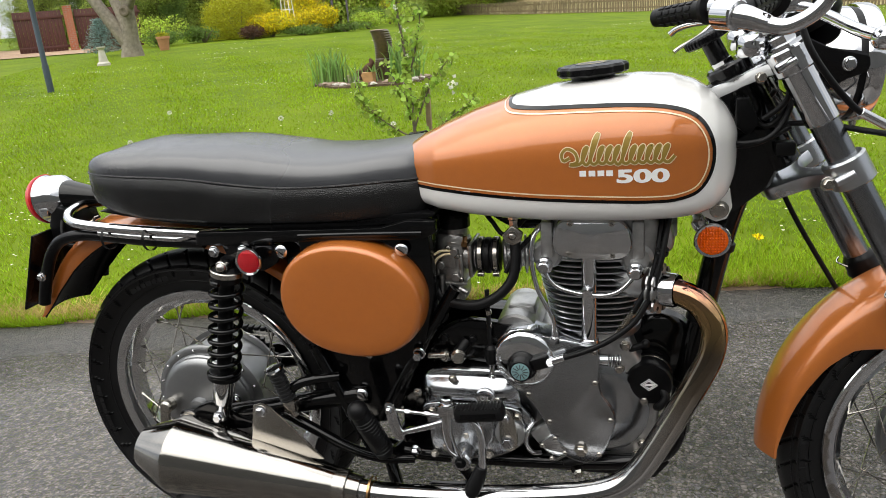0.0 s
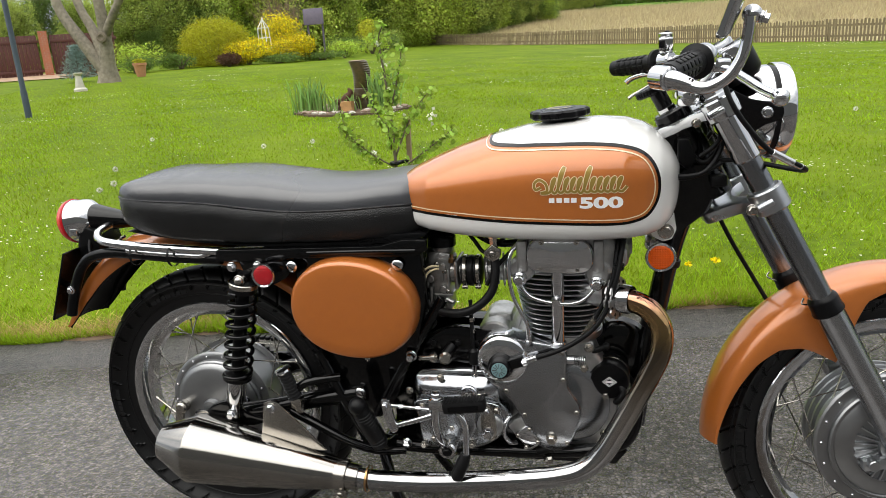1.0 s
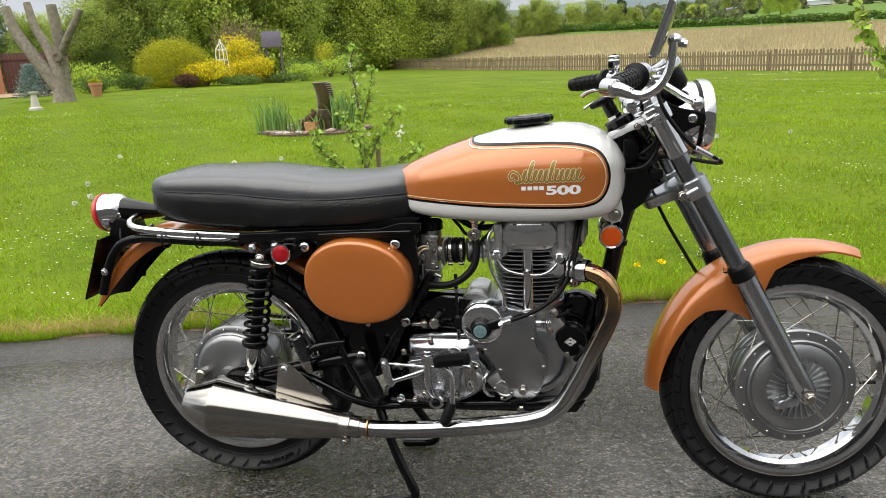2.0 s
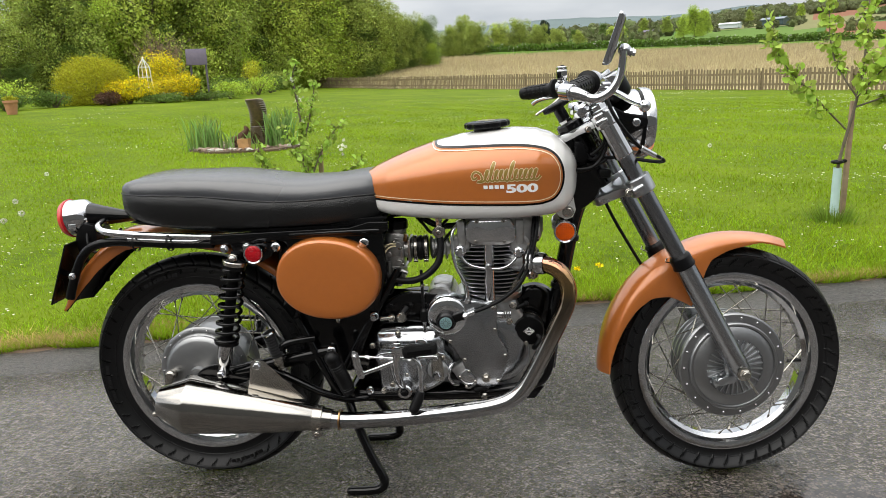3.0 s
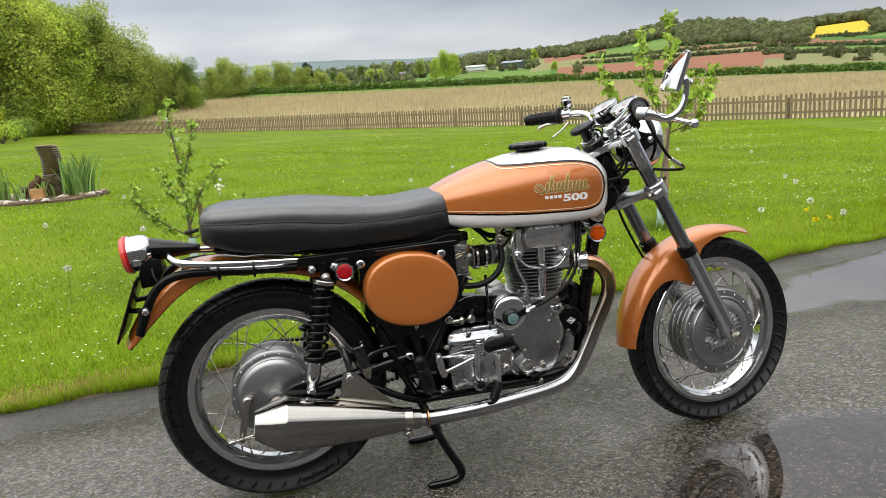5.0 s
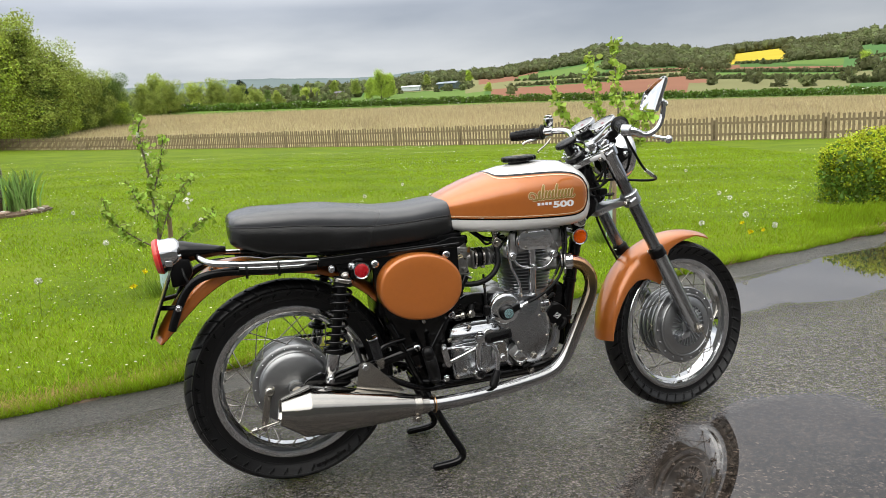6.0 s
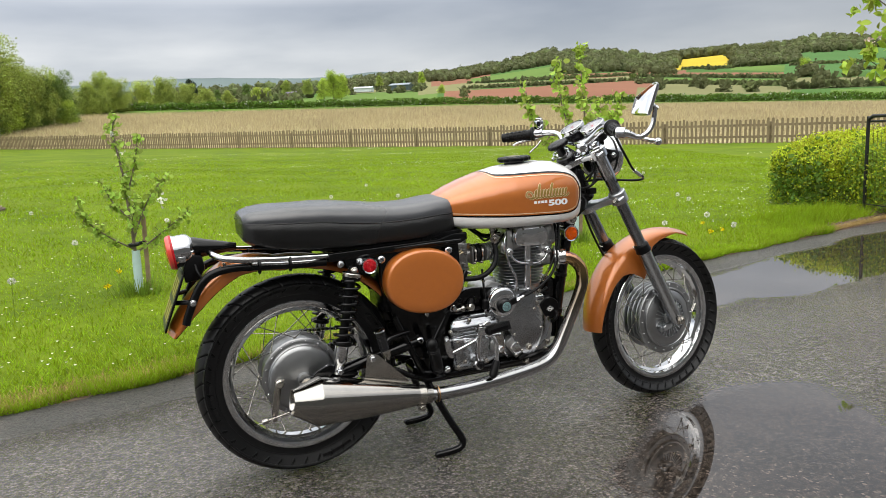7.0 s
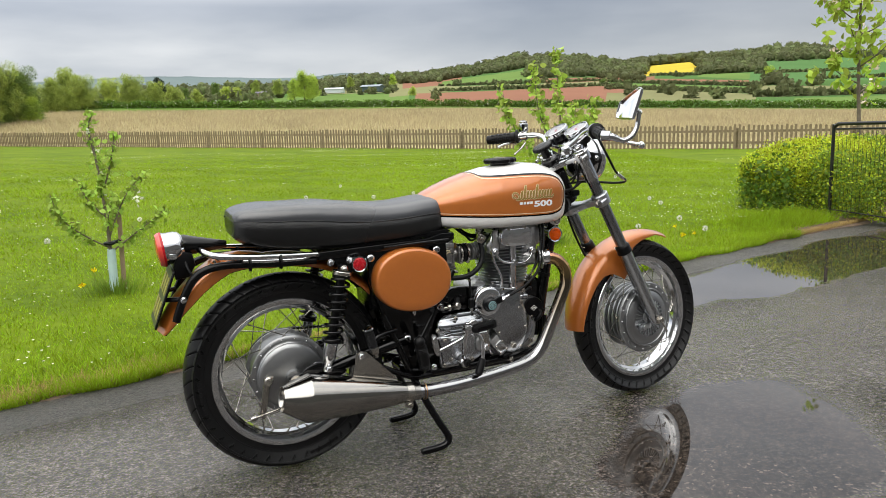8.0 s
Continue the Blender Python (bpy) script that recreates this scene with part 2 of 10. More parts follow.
def pipe(bm, pts, r, seg=12, n=8, rads=None):
    """A tube along a smoothed path; rads: radii at the given points."""
    if n > 1:
        path = smooth(pts, n)
    else:
        path = [Vector(p) for p in pts]
    m = len(path)
    rr = [r] * m if rads is None else list(np.interp(np.linspace(0, len(rads) - 1, m), range(len(rads)), rads))
    u = None
    rings = []
    for i, p in enumerate(path):
        d = (path[min(i + 1, m - 1)] - path[max(i - 1, 0)]).normalized()
        u = frame_of(d)[0] if u is None else (u - d * u.dot(d)).normalized()
        v = d.cross(u)
        rings.append([p + (u * math.cos(t) + v * math.sin(t)) * rr[i] for t in [2 * math.pi * k / seg for k in range(seg)]])
    skin(bm, rings)


def merge(bm, tmp):
    me = bpy.data.meshes.new("tmp")
    tmp.to_mesh(me)
    bm.from_mesh(me)
    bpy.data.meshes.remove(me)
    tmp.free()


def rounded(tmp, width, seg=2, angle=30):
    edges = [e for e in tmp.edges if len(e.link_faces) == 2 and e.calc_face_angle(0) > radians(angle)]
    bmesh.ops.bevel(tmp, geom=edges, offset=width, segments=seg, profile=0.5, affect="EDGES", clamp_overlap=True)


def block(bm, c, size, bevel=0.0, turn=None):
    tmp = bmesh.new()
    bmesh.ops.create_cube(tmp, size=1.0)
    bmesh.ops.scale(tmp, vec=size, verts=tmp.verts)
    if bevel:
        rounded(tmp, bevel)
    bmesh.ops.transform(tmp, matrix=Matrix.Translation(c) @ (turn or Matrix()), verts=tmp.verts)
    merge(bm, tmp)


def plate(bm, outline, y0, y1, bevel=0.0, seg=2):
    """A slab with an outline of (x, z) between y0 and y1 (y0 < y1), its edges rounded."""
    tmp = bmesh.new()
    a = [tmp.verts.new((x, y0, z)) for x, z in outline]
    b = [tmp.verts.new((x, y1, z)) for x, z in outline]
    n = len(a)
    tmp.faces.new(a)
    tmp.faces.new(b[::-1])
    for i in range(n):
        j = (i + 1) % n
        tmp.faces.new((a[j], a[i], b[i], b[j]))
    bmesh.ops.recalc_face_normals(tmp, faces=tmp.faces)
    if bevel:
        rounded(tmp, bevel, seg)
    merge(bm, tmp)


def curve2(pts, n=5, closed=True):
    return [(p.x, p.y) for p in smooth([(x, z, 0) for x, z in pts], n, closed)]


def ball(bm, c, r, seg=16, squash=(1, 1, 1)):
    tmp = bmesh.new()
    bmesh.ops.create_uvsphere(tmp, u_segments=seg, v_segments=max(6, seg // 2), radius=r)
    bmesh.ops.scale(tmp, vec=squash, verts=tmp.verts)
    bmesh.ops.translate(tmp, vec=c, verts=tmp.verts)
    merge(bm, tmp)


def hexnut(bm, p, axis, r, h, washer=True):
    p, (u, v, d) = Vector(p), frame_of(axis)
    if washer:
        lathe(bm, p, d, [(r * 1.35, 0), (r * 1.35, h * 0.18), (r * 1.2, h * 0.25)], 16)
    lathe(bm, p, d, [(r * 1.05, h * 0.1), (r * 1.05, h * 0.85), (r * 0.85, h)], 6)


def finish(me, angle=35):
    me.shade_smooth()
    me.set_sharp_from_angle(angle=radians(angle))


def thing(name, at, label, category, group="", kind=""):
    ob = new(name)
    ob.location = at
    return tagged(ob, label, category, group, kind)


def part(name, bm, mat, parent=None, label="", angle=35, turn=None, kind=""):
    """Links a bmesh, made in world places, as one mesh object under a thing or a part."""
    if isinstance(bm, bmesh.types.BMesh):
        if turn is not None:
            bmesh.ops.transform(bm, matrix=turn, verts=bm.verts)
        bmesh.ops.recalc_face_normals(bm, faces=bm.faces)
        me = bpy.data.meshes.new(name)
        bm.to_mesh(me)
        bm.free()
        finish(me, angle)
    else:
        me = bm
    if not me.materials:
        for m in (mat if isinstance(mat, (list, tuple)) else [mat]):
            me.materials.append(MATS[m])
    ob = new(name, me)
    if parent is not None:
        ob.parent = parent
        ob.matrix_parent_inverse = Matrix.Translation(-parent.location)
    return tagged(ob, label, "", "", kind)


def quick_mesh(name, verts, faces, mat, smooth_faces=False):
    """A mesh from numpy arrays: verts (n, 3), faces (m, k)."""
    me = bpy.data.meshes.new(name)
    verts, faces = np.asarray(verts, np.float32), np.asarray(faces, np.int32)
    m, k = faces.shape
    me.vertices.add(len(verts))
    me.vertices.foreach_set("co", verts.ravel())
    me.loops.add(m * k)
    me.loops.foreach_set("vertex_index", faces.ravel())
    me.polygons.add(m)
    me.polygons.foreach_set("loop_start", np.arange(0, m * k, k, dtype=np.int32))
    me.update(calc_edges=True)
    me.validate()
    for x in (mat if isinstance(mat, (list, tuple)) else [mat]):
        me.materials.append(MATS[x])
    if smooth_faces:
        me.shade_smooth()
    return me


# ---- the ground: lawn, field and the wet drive ----
def edge_y(x):
    """Where the drive ends and the lawn begins."""
    return 1.27 + 0.205 * x


# how high the far edge of the hay field stands over the horizon, by bearing
FIELD_R = 92.0
FIELD_AZ = [-40, -6, 8.4, 24.6, 40, 53, 80]
FIELD_EL = [1.8, 1.58, 1.36, 1.00, 0.36, -0.18, -1.0]


def ground_z(x, y):
    d = np.maximum(0.0, y - edge_y(x))
    z = 0.0145 * d - 0.018 * np.clip(x, -30, 30) * d / (d + 6)
    # the field past the fence climbs to its far hedge
    f = np.maximum(0.0, (y + 1.27 * x - 42.8) / 1.616)
    az = np.degrees(np.arctan2(x, np.maximum(y, 1e-3)))
    r = np.hypot(x, y)
    near = np.clip(f / np.maximum(1.0, f + FIELD_R - r), 0, 1)
    z = np.where(f > 0, z * (1 - near) + near * (1.1 + FIELD_R * np.tan(np.radians(np.interp(az, FIELD_AZ, FIELD_EL)))), z)
    # a shallow dip along the fence
    f0 = (y + 1.27 * x - 42.8) / 1.616
    z = z - np.clip(0.30 - 0.0085 * x, 0.10, 0.36) * np.exp(-(f0 / 9.0) ** 2) * np.minimum(1, d / 5)
    return z + 0.012 * np.minimum(1, d * 3)


def grass_material(name, a, b, c, scale):
    m = material(name, a, 0.75, 0, 0.2, scale, bump=0.6, bump_scale=90, spec=0.05, color2=b)
    nt = m.node_tree
    N, L = nt.nodes.new, nt.links.new
    old = nt.nodes["Principled BSDF"].inputs["Base Color"].links[0].from_socket
    tc, nz, mr, mix = N("ShaderNodeTexCoord"), N("ShaderNodeTexNoise"), N("ShaderNodeMapRange"), N("ShaderNodeMix")
    nz.inputs["Scale"].default_value, nz.inputs["Detail"].default_value = 0.55, 5
    mr.inputs[1].default_value, mr.inputs[2].default_value = 0.42, 0.68
    mix.data_type = "RGBA"
    L(tc.outputs["Object"], nz.inputs[0])
    L(nz.outputs[0], mr.inputs[0])
    L(mr.outputs[0], mix.inputs[0])
    L(old, mix.inputs[6])
    mix.inputs[7].default_value = (*c, 1)
    L(mix.outputs[2], nt.nodes["Principled BSDF"].inputs["Base Color"])


grass_material("lawn", (0.056, 0.096, 0.004), (0.115, 0.172, 0.008), (0.132, 0.184, 0.009), 14)
grass_material("hay", (0.36, 0.30, 0.17), (0.46, 0.39, 0.23), (0.28, 0.28, 0.11), 1.2)
material("field_green", (0.10, 0.165, 0.035), 0.9, 0, 0.3, 0.6, spec=0.0)
material("soil", (0.10, 0.065, 0.04), 0.8, 0, 0.4, 30, bump=0.8, bump_scale=60)


def ground_sheet():
    def axis(near, far, step, grow):
        v = [0.0]
        s = step
        while v[-1] < far:
            s = step if v[-1] < near else s * grow
            v.append(v[-1] + s)
        return np.array(v)
    ax = axis(20, 2500, 0.5, 1.12)
    xs = np.concatenate([-ax[::-1], ax[1:]])
    ys = np.concatenate([-axis(10, 2500, 0.8, 1.3)[::-1], axis(70, 2500, 0.5, 1.12)[1:]])
    # shear the rows so that one of them runs along the drive's edge
    X, T = np.meshgrid(xs, ys)
    Y = T + np.where(np.abs(T) < 400, 0.205 * np.clip(X, -60, 60), 0) + 1.27
    Z = ground_z(X, Y)
    Z = np.where(Y < edge_y(X) - 0.02, -0.03, Z)
    far = np.hypot(X, Y)
    Z = np.where((far > 115) & (Y > 0), Z - 0.02 * np.minimum(far - 115, 150), Z)
    n, k = X.shape
    verts = np.stack([X, Y, Z], -1).reshape(-1, 3)
    i = np.arange(n * k).reshape(n, k)
    f = np.stack([i[:-1, :-1], i[:-1, 1:], i[1:, 1:], i[1:, :-1]], -1).reshape(-1, 4)
    me = quick_mesh("ground", verts, f, ["lawn", "hay", "field_green"], True)
    c = verts[f].mean(1)
    past = (c[:, 1] + 1.27 * c[:, 0] - 42.8) / 1.616
    idx = np.where(past > 0.3, 1, 0)
    idx[np.hypot(c[:, 0], c[:, 1]) > 108] = 2
    me.polygons.foreach_set("material_index", idx.astype(np.int32))
    tagged(new("ground", me), "mown green lawn running on into a pale hay field", "ground", kind="structure")


ground_sheet()


def asphalt_material():
    """Wet asphalt: chippings in dark binder, films of water, hollows with standing water, and an older strip along the lawn."""
    m = material("asphalt", (0.076, 0.065, 0.056), 0.34, 0, 0.35, 160, spec=0.85)
    nt = m.node_tree
    N, L = nt.nodes.new, nt.links.new
    b = nt.nodes["Principled BSDF"]
    tc = N("ShaderNodeTexCoord")
    vor, rim = N("ShaderNodeTexVoronoi"), N("ShaderNodeTexVoronoi")
    rim.feature = "DISTANCE_TO_EDGE"
    for v in (vor, rim):
        v.inputs["Scale"].default_value = 95
        L(tc.outputs["Object"], v.inputs[0])
    n1, n2, n3 = N("ShaderNodeTexNoise"), N("ShaderNodeTexNoise"), N("ShaderNodeTexNoise")
    for n, sc, det in ((n1, 1.7, 6), (n2, 55, 6), (n3, 5.5, 5)):
        n.inputs["Scale"].default_value, n.inputs["Detail"].default_value = sc, det
        L(tc.outputs["Object"], n.inputs[0])

    def math2(op, a, c):
        q = N("ShaderNodeMath")
        q.operation = op
        for s, val in zip(q.inputs, (a, c)):
            if isinstance(val, (int, float)):
                s.default_value = val
            else:
                L(val, s)
        return q.outputs[0]

    def ramp(val, a, c, lo=0.0, hi=1.0, soft=True):
        q = N("ShaderNodeMapRange")
        q.interpolation_type = "SMOOTHSTEP" if soft else "LINEAR"
        for s, x in zip(list(q.inputs)[1:5], (a, c, lo, hi)):
            s.default_value = x
        L(val, q.inputs[0])
        return q.outputs[0]

    def hollow(cx, cy, sx, sy, turn):
        mp, ln = N("ShaderNodeMapping"), N("ShaderNodeVectorMath")
        mp.vector_type = "TEXTURE"
        mp.inputs["Location"].default_value = (cx, cy, 0)
        mp.inputs["Rotation"].default_value = (0, 0, radians(turn))
        mp.inputs["Scale"].default_value = (sx, sy, 1)
        ln.operation = "LENGTH"
        L(tc.outputs["Object"], mp.inputs[0])
        L(mp.outputs[0], ln.inputs[0])
        return math2("SUBTRACT", 1.0, ln.outputs["Value"])
    wave = math2("ADD", math2("MULTIPLY", math2("SUBTRACT", n1.outputs[0], 0.5), 0.75), math2("MULTIPLY", math2("SUBTRACT", n2.outputs[0], 0.5), 0.18))
    # hollows that hold standing water: place, half sizes, turn
    big = math2("ADD", hollow(4.3, 1.42, 2.0, 0.42, 12), wave)
    small = math2("ADD", hollow(1.42, -0.58, 0.62, 0.44, 20), wave)
    pud = math2("MAXIMUM", ramp(big, -0.10, 0.06), ramp(small, -0.22, 0.20))
    # a thinner film spread behind the back wheel
    thin = ramp(math2("ADD", hollow(-0.85, 0.12, 0.85, 0.52, 20), wave), -0.25, 0.40)
    thin = math2("MAXIMUM", thin, ramp(math2("ADD", hollow(2.3, 0.15, 1.5, 0.62, 14), wave), -0.25, 0.40))
    # older, rougher strip along the lawn
    sep0 = N("ShaderNodeSeparateXYZ")
    L(tc.outputs["Object"], sep0.inputs[0])
    dist = math2("SUBTRACT", math2("ADD", 1.27, math2("MULTIPLY", sep0.outputs["X"], 0.205)), sep0.outputs["Y"])
    dist = math2("ADD", dist, math2("MULTIPLY", math2("SUBTRACT", n3.outputs[0], 0.5), 0.10))
    old_strip = math2("MULTIPLY", ramp(dist, 0.36, 0.27), math2("SUBTRACT", 1.0, pud))
    # gloss
    wet = ramp(n1.outputs[0], 0.3, 0.7, 0.24, 0.12, False)
    wet = math2("SUBTRACT", wet, math2("MULTIPLY", thin, 0.04))
    wet = math2("ADD", wet, math2("MULTIPLY", old_strip, 0.22))
    mix = N("ShaderNodeMix")
    L(pud, mix.inputs[0])
    L(wet, mix.inputs[2])
    mix.inputs[3].default_value = 0.03
    L(mix.outputs[0], b.inputs["Roughness"])
    # relief, smoothed where a film of water lies
    bp = N("ShaderNodeBump")
    bp.inputs["Distance"].default_value = 0.014
    film = math2("MULTIPLY", ramp(n1.outputs[0], 0.40, 0.62, 1.0, 0.7), math2("SUBTRACT", 1.0, math2("MULTIPLY", thin, 0.55)))
    L(math2("MULTIPLY", math2("SUBTRACT", 1.0, pud), film), bp.inputs["Strength"])
    stone = ramp(rim.outputs["Distance"], 0.0, 0.30)
    L(math2("ADD", math2("MULTIPLY", stone, 0.55), math2("MULTIPLY", n2.outputs[0], 1.3)), bp.inputs["Height"])
    L(bp.outputs[0], b.inputs["Normal"])
    # pale and dark chippings, binder between them
    base = b.inputs["Base Color"].links[0].from_socket
    tint = N("ShaderNodeSeparateColor")
    L(vor.outputs["Color"], tint.inputs[0])
    chip = math2("MULTIPLY", ramp(tint.outputs[0], 0.0, 1.0, 0.25, 2.0, False), ramp(rim.outputs["Distance"], 0.0, 0.16, 0.4, 1.0))
    chip = math2("MULTIPLY", chip, math2("SUBTRACT", 1.0, math2("MULTIPLY", old_strip, 0.25)))
    mul, dark = N("ShaderNodeMix"), N("ShaderNodeMix")
    for q in (mul, dark):
        q.data_type, q.blend_type = "RGBA", "MULTIPLY"
    mul.inputs[0].default_value = 1.0
    L(base, mul.inputs[6])
    L(chip, mul.inputs[7])
    # standing water darkens the binder below it
    L(pud, dark.inputs[0])
    L(mul.outputs[2], dark.inputs[6])
    dark.inputs[7].default_value = (0.50, 0.46, 0.43, 1)
    L(dark.outputs[2], b.inputs["Base Color"])


asphalt_material()


def drive():
    bm = bmesh.new()
    xs = [-60 + i for i in range(30)] + [-30 + 0.25 * i for i in range(240)] + [30 + i for i in range(31)]
    rows = []
    for x in xs:
        w = 0.022 * (noise.noise((x * 1.3, 0, 0)) + 0.6 * noise.noise((x * 5.1, 3, 0)))
        rows.append([(x, -60, 0), (x, -8, 0), (x, edge_y(x) - 0.3, 0), (x, edge_y(x) + w, 0), (x, edge_y(x) + w + 0.01, -0.05)])
    skin(bm, rows, closed=False)
    ob = part("road", bm, "asphalt")
    tagged(ob, "wet dark asphalt drive with puddles beside the lawn", "road", kind="structure")


drive()


def drive_edge():
    """Bare soil between asphalt and turf."""
    bm = bmesh.new()
    rows = []
    for i in range(620):
        x = -9 + 0.025 * i
        w = 0.020 * noise.noise((x * 6.0, 7, 0)) + 0.012 * noise.noise((x * 21.0, 2, 0))
        e = edge_y(x)
        y2 = e + 0.055 + w
        rows.append([(x, e - 0.030 + w, 0.0005), (x, e - 0.012 + w, 0.007), (x, e + 0.02, 0.010), (x, y2, float(ground_z(x, y2)) + 0.008), (x, y2 + 0.02, float(ground_z(x, y2)) - 0.02)])
    skin(bm, rows, closed=False)
    tagged(part("soil_edge", bm, "soil"), "narrow strip of bare brown soil along the drive", "soil", kind="structure")


drive_edge()


# ---- picket fence between lawn and field ----
material("fence_wood", (0.21, 0.165, 0.105), 0.8, 0, 0.35, 14, bump=0.5, bump_scale=70, spec=0.08)
FENCE0, FENCE1 = V(-20.5, 68.8, 0), V(24.5, 11.6, 0)


def fence():
    d = (FENCE1 - FENCE0)
    length = d.length
    d = d.normalized()
    nrm = V(d.y, -d.x, 0) * -1
    turn = Matrix.Rotation(math.atan2(d.y, d.x), 4, "Z")

    def at(s, off=0.0):
        p = FENCE0 + d * s + nrm * off
        return V(p.x, p.y, float(ground_z(p.x, p.y)))
    root = thing("picket_fence", at(0), "weathered brown wooden picket fence between lawn and hay field", "fence")
    tmp = bmesh.new()
    w, h, t = 0.082, 0.84, 0.018
    ring = [(-w / 2, 0), (w / 2, 0), (w / 2, h - 0.035), (w * 0.36, h - 0.012), (0, h), (-w * 0.36, h - 0.012), (-w / 2, h - 0.035)]
    skin(tmp, [[(x, -t / 2, z) for x, z in ring], [(x, t / 2, z) for x, z in ring]])
    bmesh.ops.recalc_face_normals(tmp, faces=tmp.faces)
    board = bpy.data.meshes.new("board")
    tmp.to_mesh(board)
    tmp.free()
    board.materials.append(MATS["fence_wood"])
    cell = 0.15
    count = int(length / cell)
    vs = np.array([v.co for v in board.vertices])
    fs = [tuple(p.vertices) for p in board.polygons]
    rest_v, rest_f, base = [], [], 0
    r = random.Random(5)
    for i in range(count):
        s = i * cell
        p = at(s + r.uniform(-0.012, 0.012), -0.03)
        m = Matrix.Translation(p) @ turn @ Matrix.Rotation(radians(r.uniform(-1.6, 1.6)), 4, "Y") @ Matrix.Diagonal((1, 1, r.uniform(0.95, 1.04), 1))
        if i >= count - 300:
            ob = new("board", board)
            ob.parent = root
            ob.matrix_parent_inverse = Matrix.Translation(-root.location)
            ob.matrix_basis = m
        else:
            q = np.array(m)
            rest_v.append(vs @ q[:3, :3].T + q[:3, 3])
            rest_f += [tuple(j + base for j in f) for f in fs]
            base += len(vs)
    me = bpy.data.meshes.new("boarding")
    me.from_pydata(np.concatenate(rest_v).tolist(), [], rest_f)
    me.materials.append(MATS["fence_wood"])
    part("boarding", me, "fence_wood", root, "", kind="stuff")
    for k, z in enumerate((0.22, 0.62)):
        bm = bmesh.new()
        pts = [at(s, 0.0) + V(0, 0, z) for s in np.linspace(0, length, 60)]
        rows = [[p + nrm * 0.0 + V(0, 0, -0.04), p + nrm * 0.03 + V(0, 0, -0.04), p + nrm * 0.03 + V(0, 0, 0.04), p + V(0, 0, 0.04)] for p in pts]
        skin(bm, rows)
        part("rail", bm, "fence_wood", root)
    post = bmesh.new()
    block(post, (0, 0, 0.36), (0.09, 0.09, 0.74), 0.01)
    pm = bpy.data.meshes.new("post")
    post.to_mesh(pm)
    post.free()
    pm.materials.append(MATS["fence_wood"])
    for s in np.arange(0.5, length, 3.6):
        ob = new("post", pm)
        ob.parent = root
        ob.matrix_parent_inverse = Matrix.Translation(-root.location)
        ob.matrix_basis = Matrix.Translation(at(s, 0.08)) @ turn


fence()


# ---- the motorcycle ----
REAR, FRONT = V(0, 0, 0.322), V(1.405, 0, 0.306)
bike = thing("motorcycle", (0.7, 0, 0), "copper and white vintage single-cylinder motorcycle standing on wet asphalt", "motorcycle")
# the front end is turned eight degrees to the left about the steering head
HEAD_TOP, HEAD_LOW = V(0.992, 0, 0.965), V(1.083, 0, 0.792)
AXIS = (HEAD_TOP - HEAD_LOW).normalized()
STEER = Matrix.Translation(HEAD_TOP) @ Matrix.Rotation(radians(8), 4, AXIS) @ Matrix.Translation(-HEAD_TOP)


# tank: width, widest level, top and bottom along x
TX = [0.470, 0.475, 0.487, 0.511, 0.55, 0.60, 0.66, 0.73, 0.80, 0.87, 0.92, 0.955, 0.98, 1.00, 1.012, 1.018]
TW = [0.034, 0.060, 0.081, 0.100, 0.119, 0.133, 0.144, 0.151, 0.154, 0.154, 0.150, 0.142, 0.128, 0.104, 0.076, 0.040]
TM = [0.815, 0.815, 0.815, 0.815, 0.815, 0.816, 0.818, 0.820, 0.822, 0.826, 0.830, 0.834, 0.838, 0.842, 0.846, 0.848]
TT = [0.821, 0.836, 0.849, 0.863, 0.880, 0.899, 0.917, 0.933, 0.941, 0.944, 0.940, 0.929, 0.913, 0.892, 0.872, 0.855]
TB = [0.792, 0.777, 0.764, 0.752, 0.743, 0.737, 0.732, 0.729, 0.728, 0.728, 0.730, 0.734, 0.742, 0.758, 0.782, 0.815]


def tank_at(x, th, off=0.0):
    """A point of the tank's skin; th: 0 at the right side, 90 degrees on top."""
    w, zm, zt, zb = (float(np.interp(x, TX, a)) for a in (TW, TM, TT, TB))
    c, s = math.cos(th), math.sin(th)
    n = 2.4 if s >= 0 else 6.0
    h = zt - zm if s >= 0 else zm - zb
    y = -w * math.copysign(abs(c) ** (2 / n), c)
    z = zm + math.copysign(abs(s) ** (2 / n), s) * h
    if off:
        g = V(0, y / (w * w), (z - zm) / (h * h)).normalized()
        return V(x, y, z) + g * off
    return V(x, y, z)


def tank_angle(x, z):
    zm, zt, zb = (float(np.interp(x, TX, a)) for a in (TM, TT, TB))
    n = 2.4 if z >= zm else 6.0
    k = (z - zm) / ((zt - zm) if z >= zm else (zm - zb))
    return math.copysign(math.asin(min(1, abs(k)) ** (n / 2)), k)


# the edge of the copper panel on the tank's side, from behind the filler round the front to the seat
PANEL = [(0.664, 0.927), (0.668, 0.917), (0.680, 0.909), (0.73, 0.908), (0.80, 0.909), (0.87, 0.908), (0.92, 0.902), (0.952, 0.889), (0.970, 0.866), (0.977, 0.838), (0.973, 0.808), (0.957, 0.784), (0.930, 0.773), (0.89, 0.770), (0.80, 0.772), (0.70, 0.776), (0.60, 0.783), (0.52, 0.789), (0.485, 0.791)]
EDGE = [(p.x, p.y) for p in smooth([(a, b, 0) for a, b in PANEL], 7)]


def inside(x, z, poly):
    hit = False
    for (x0, z0), (x1, z1) in zip(poly, poly[1:] + poly[:1]):
        if (z0 > z) != (z1 > z) and x < (x1 - x0) * (z - z0) / (z1 - z0) + x0:
            hit = not hit
    return hit


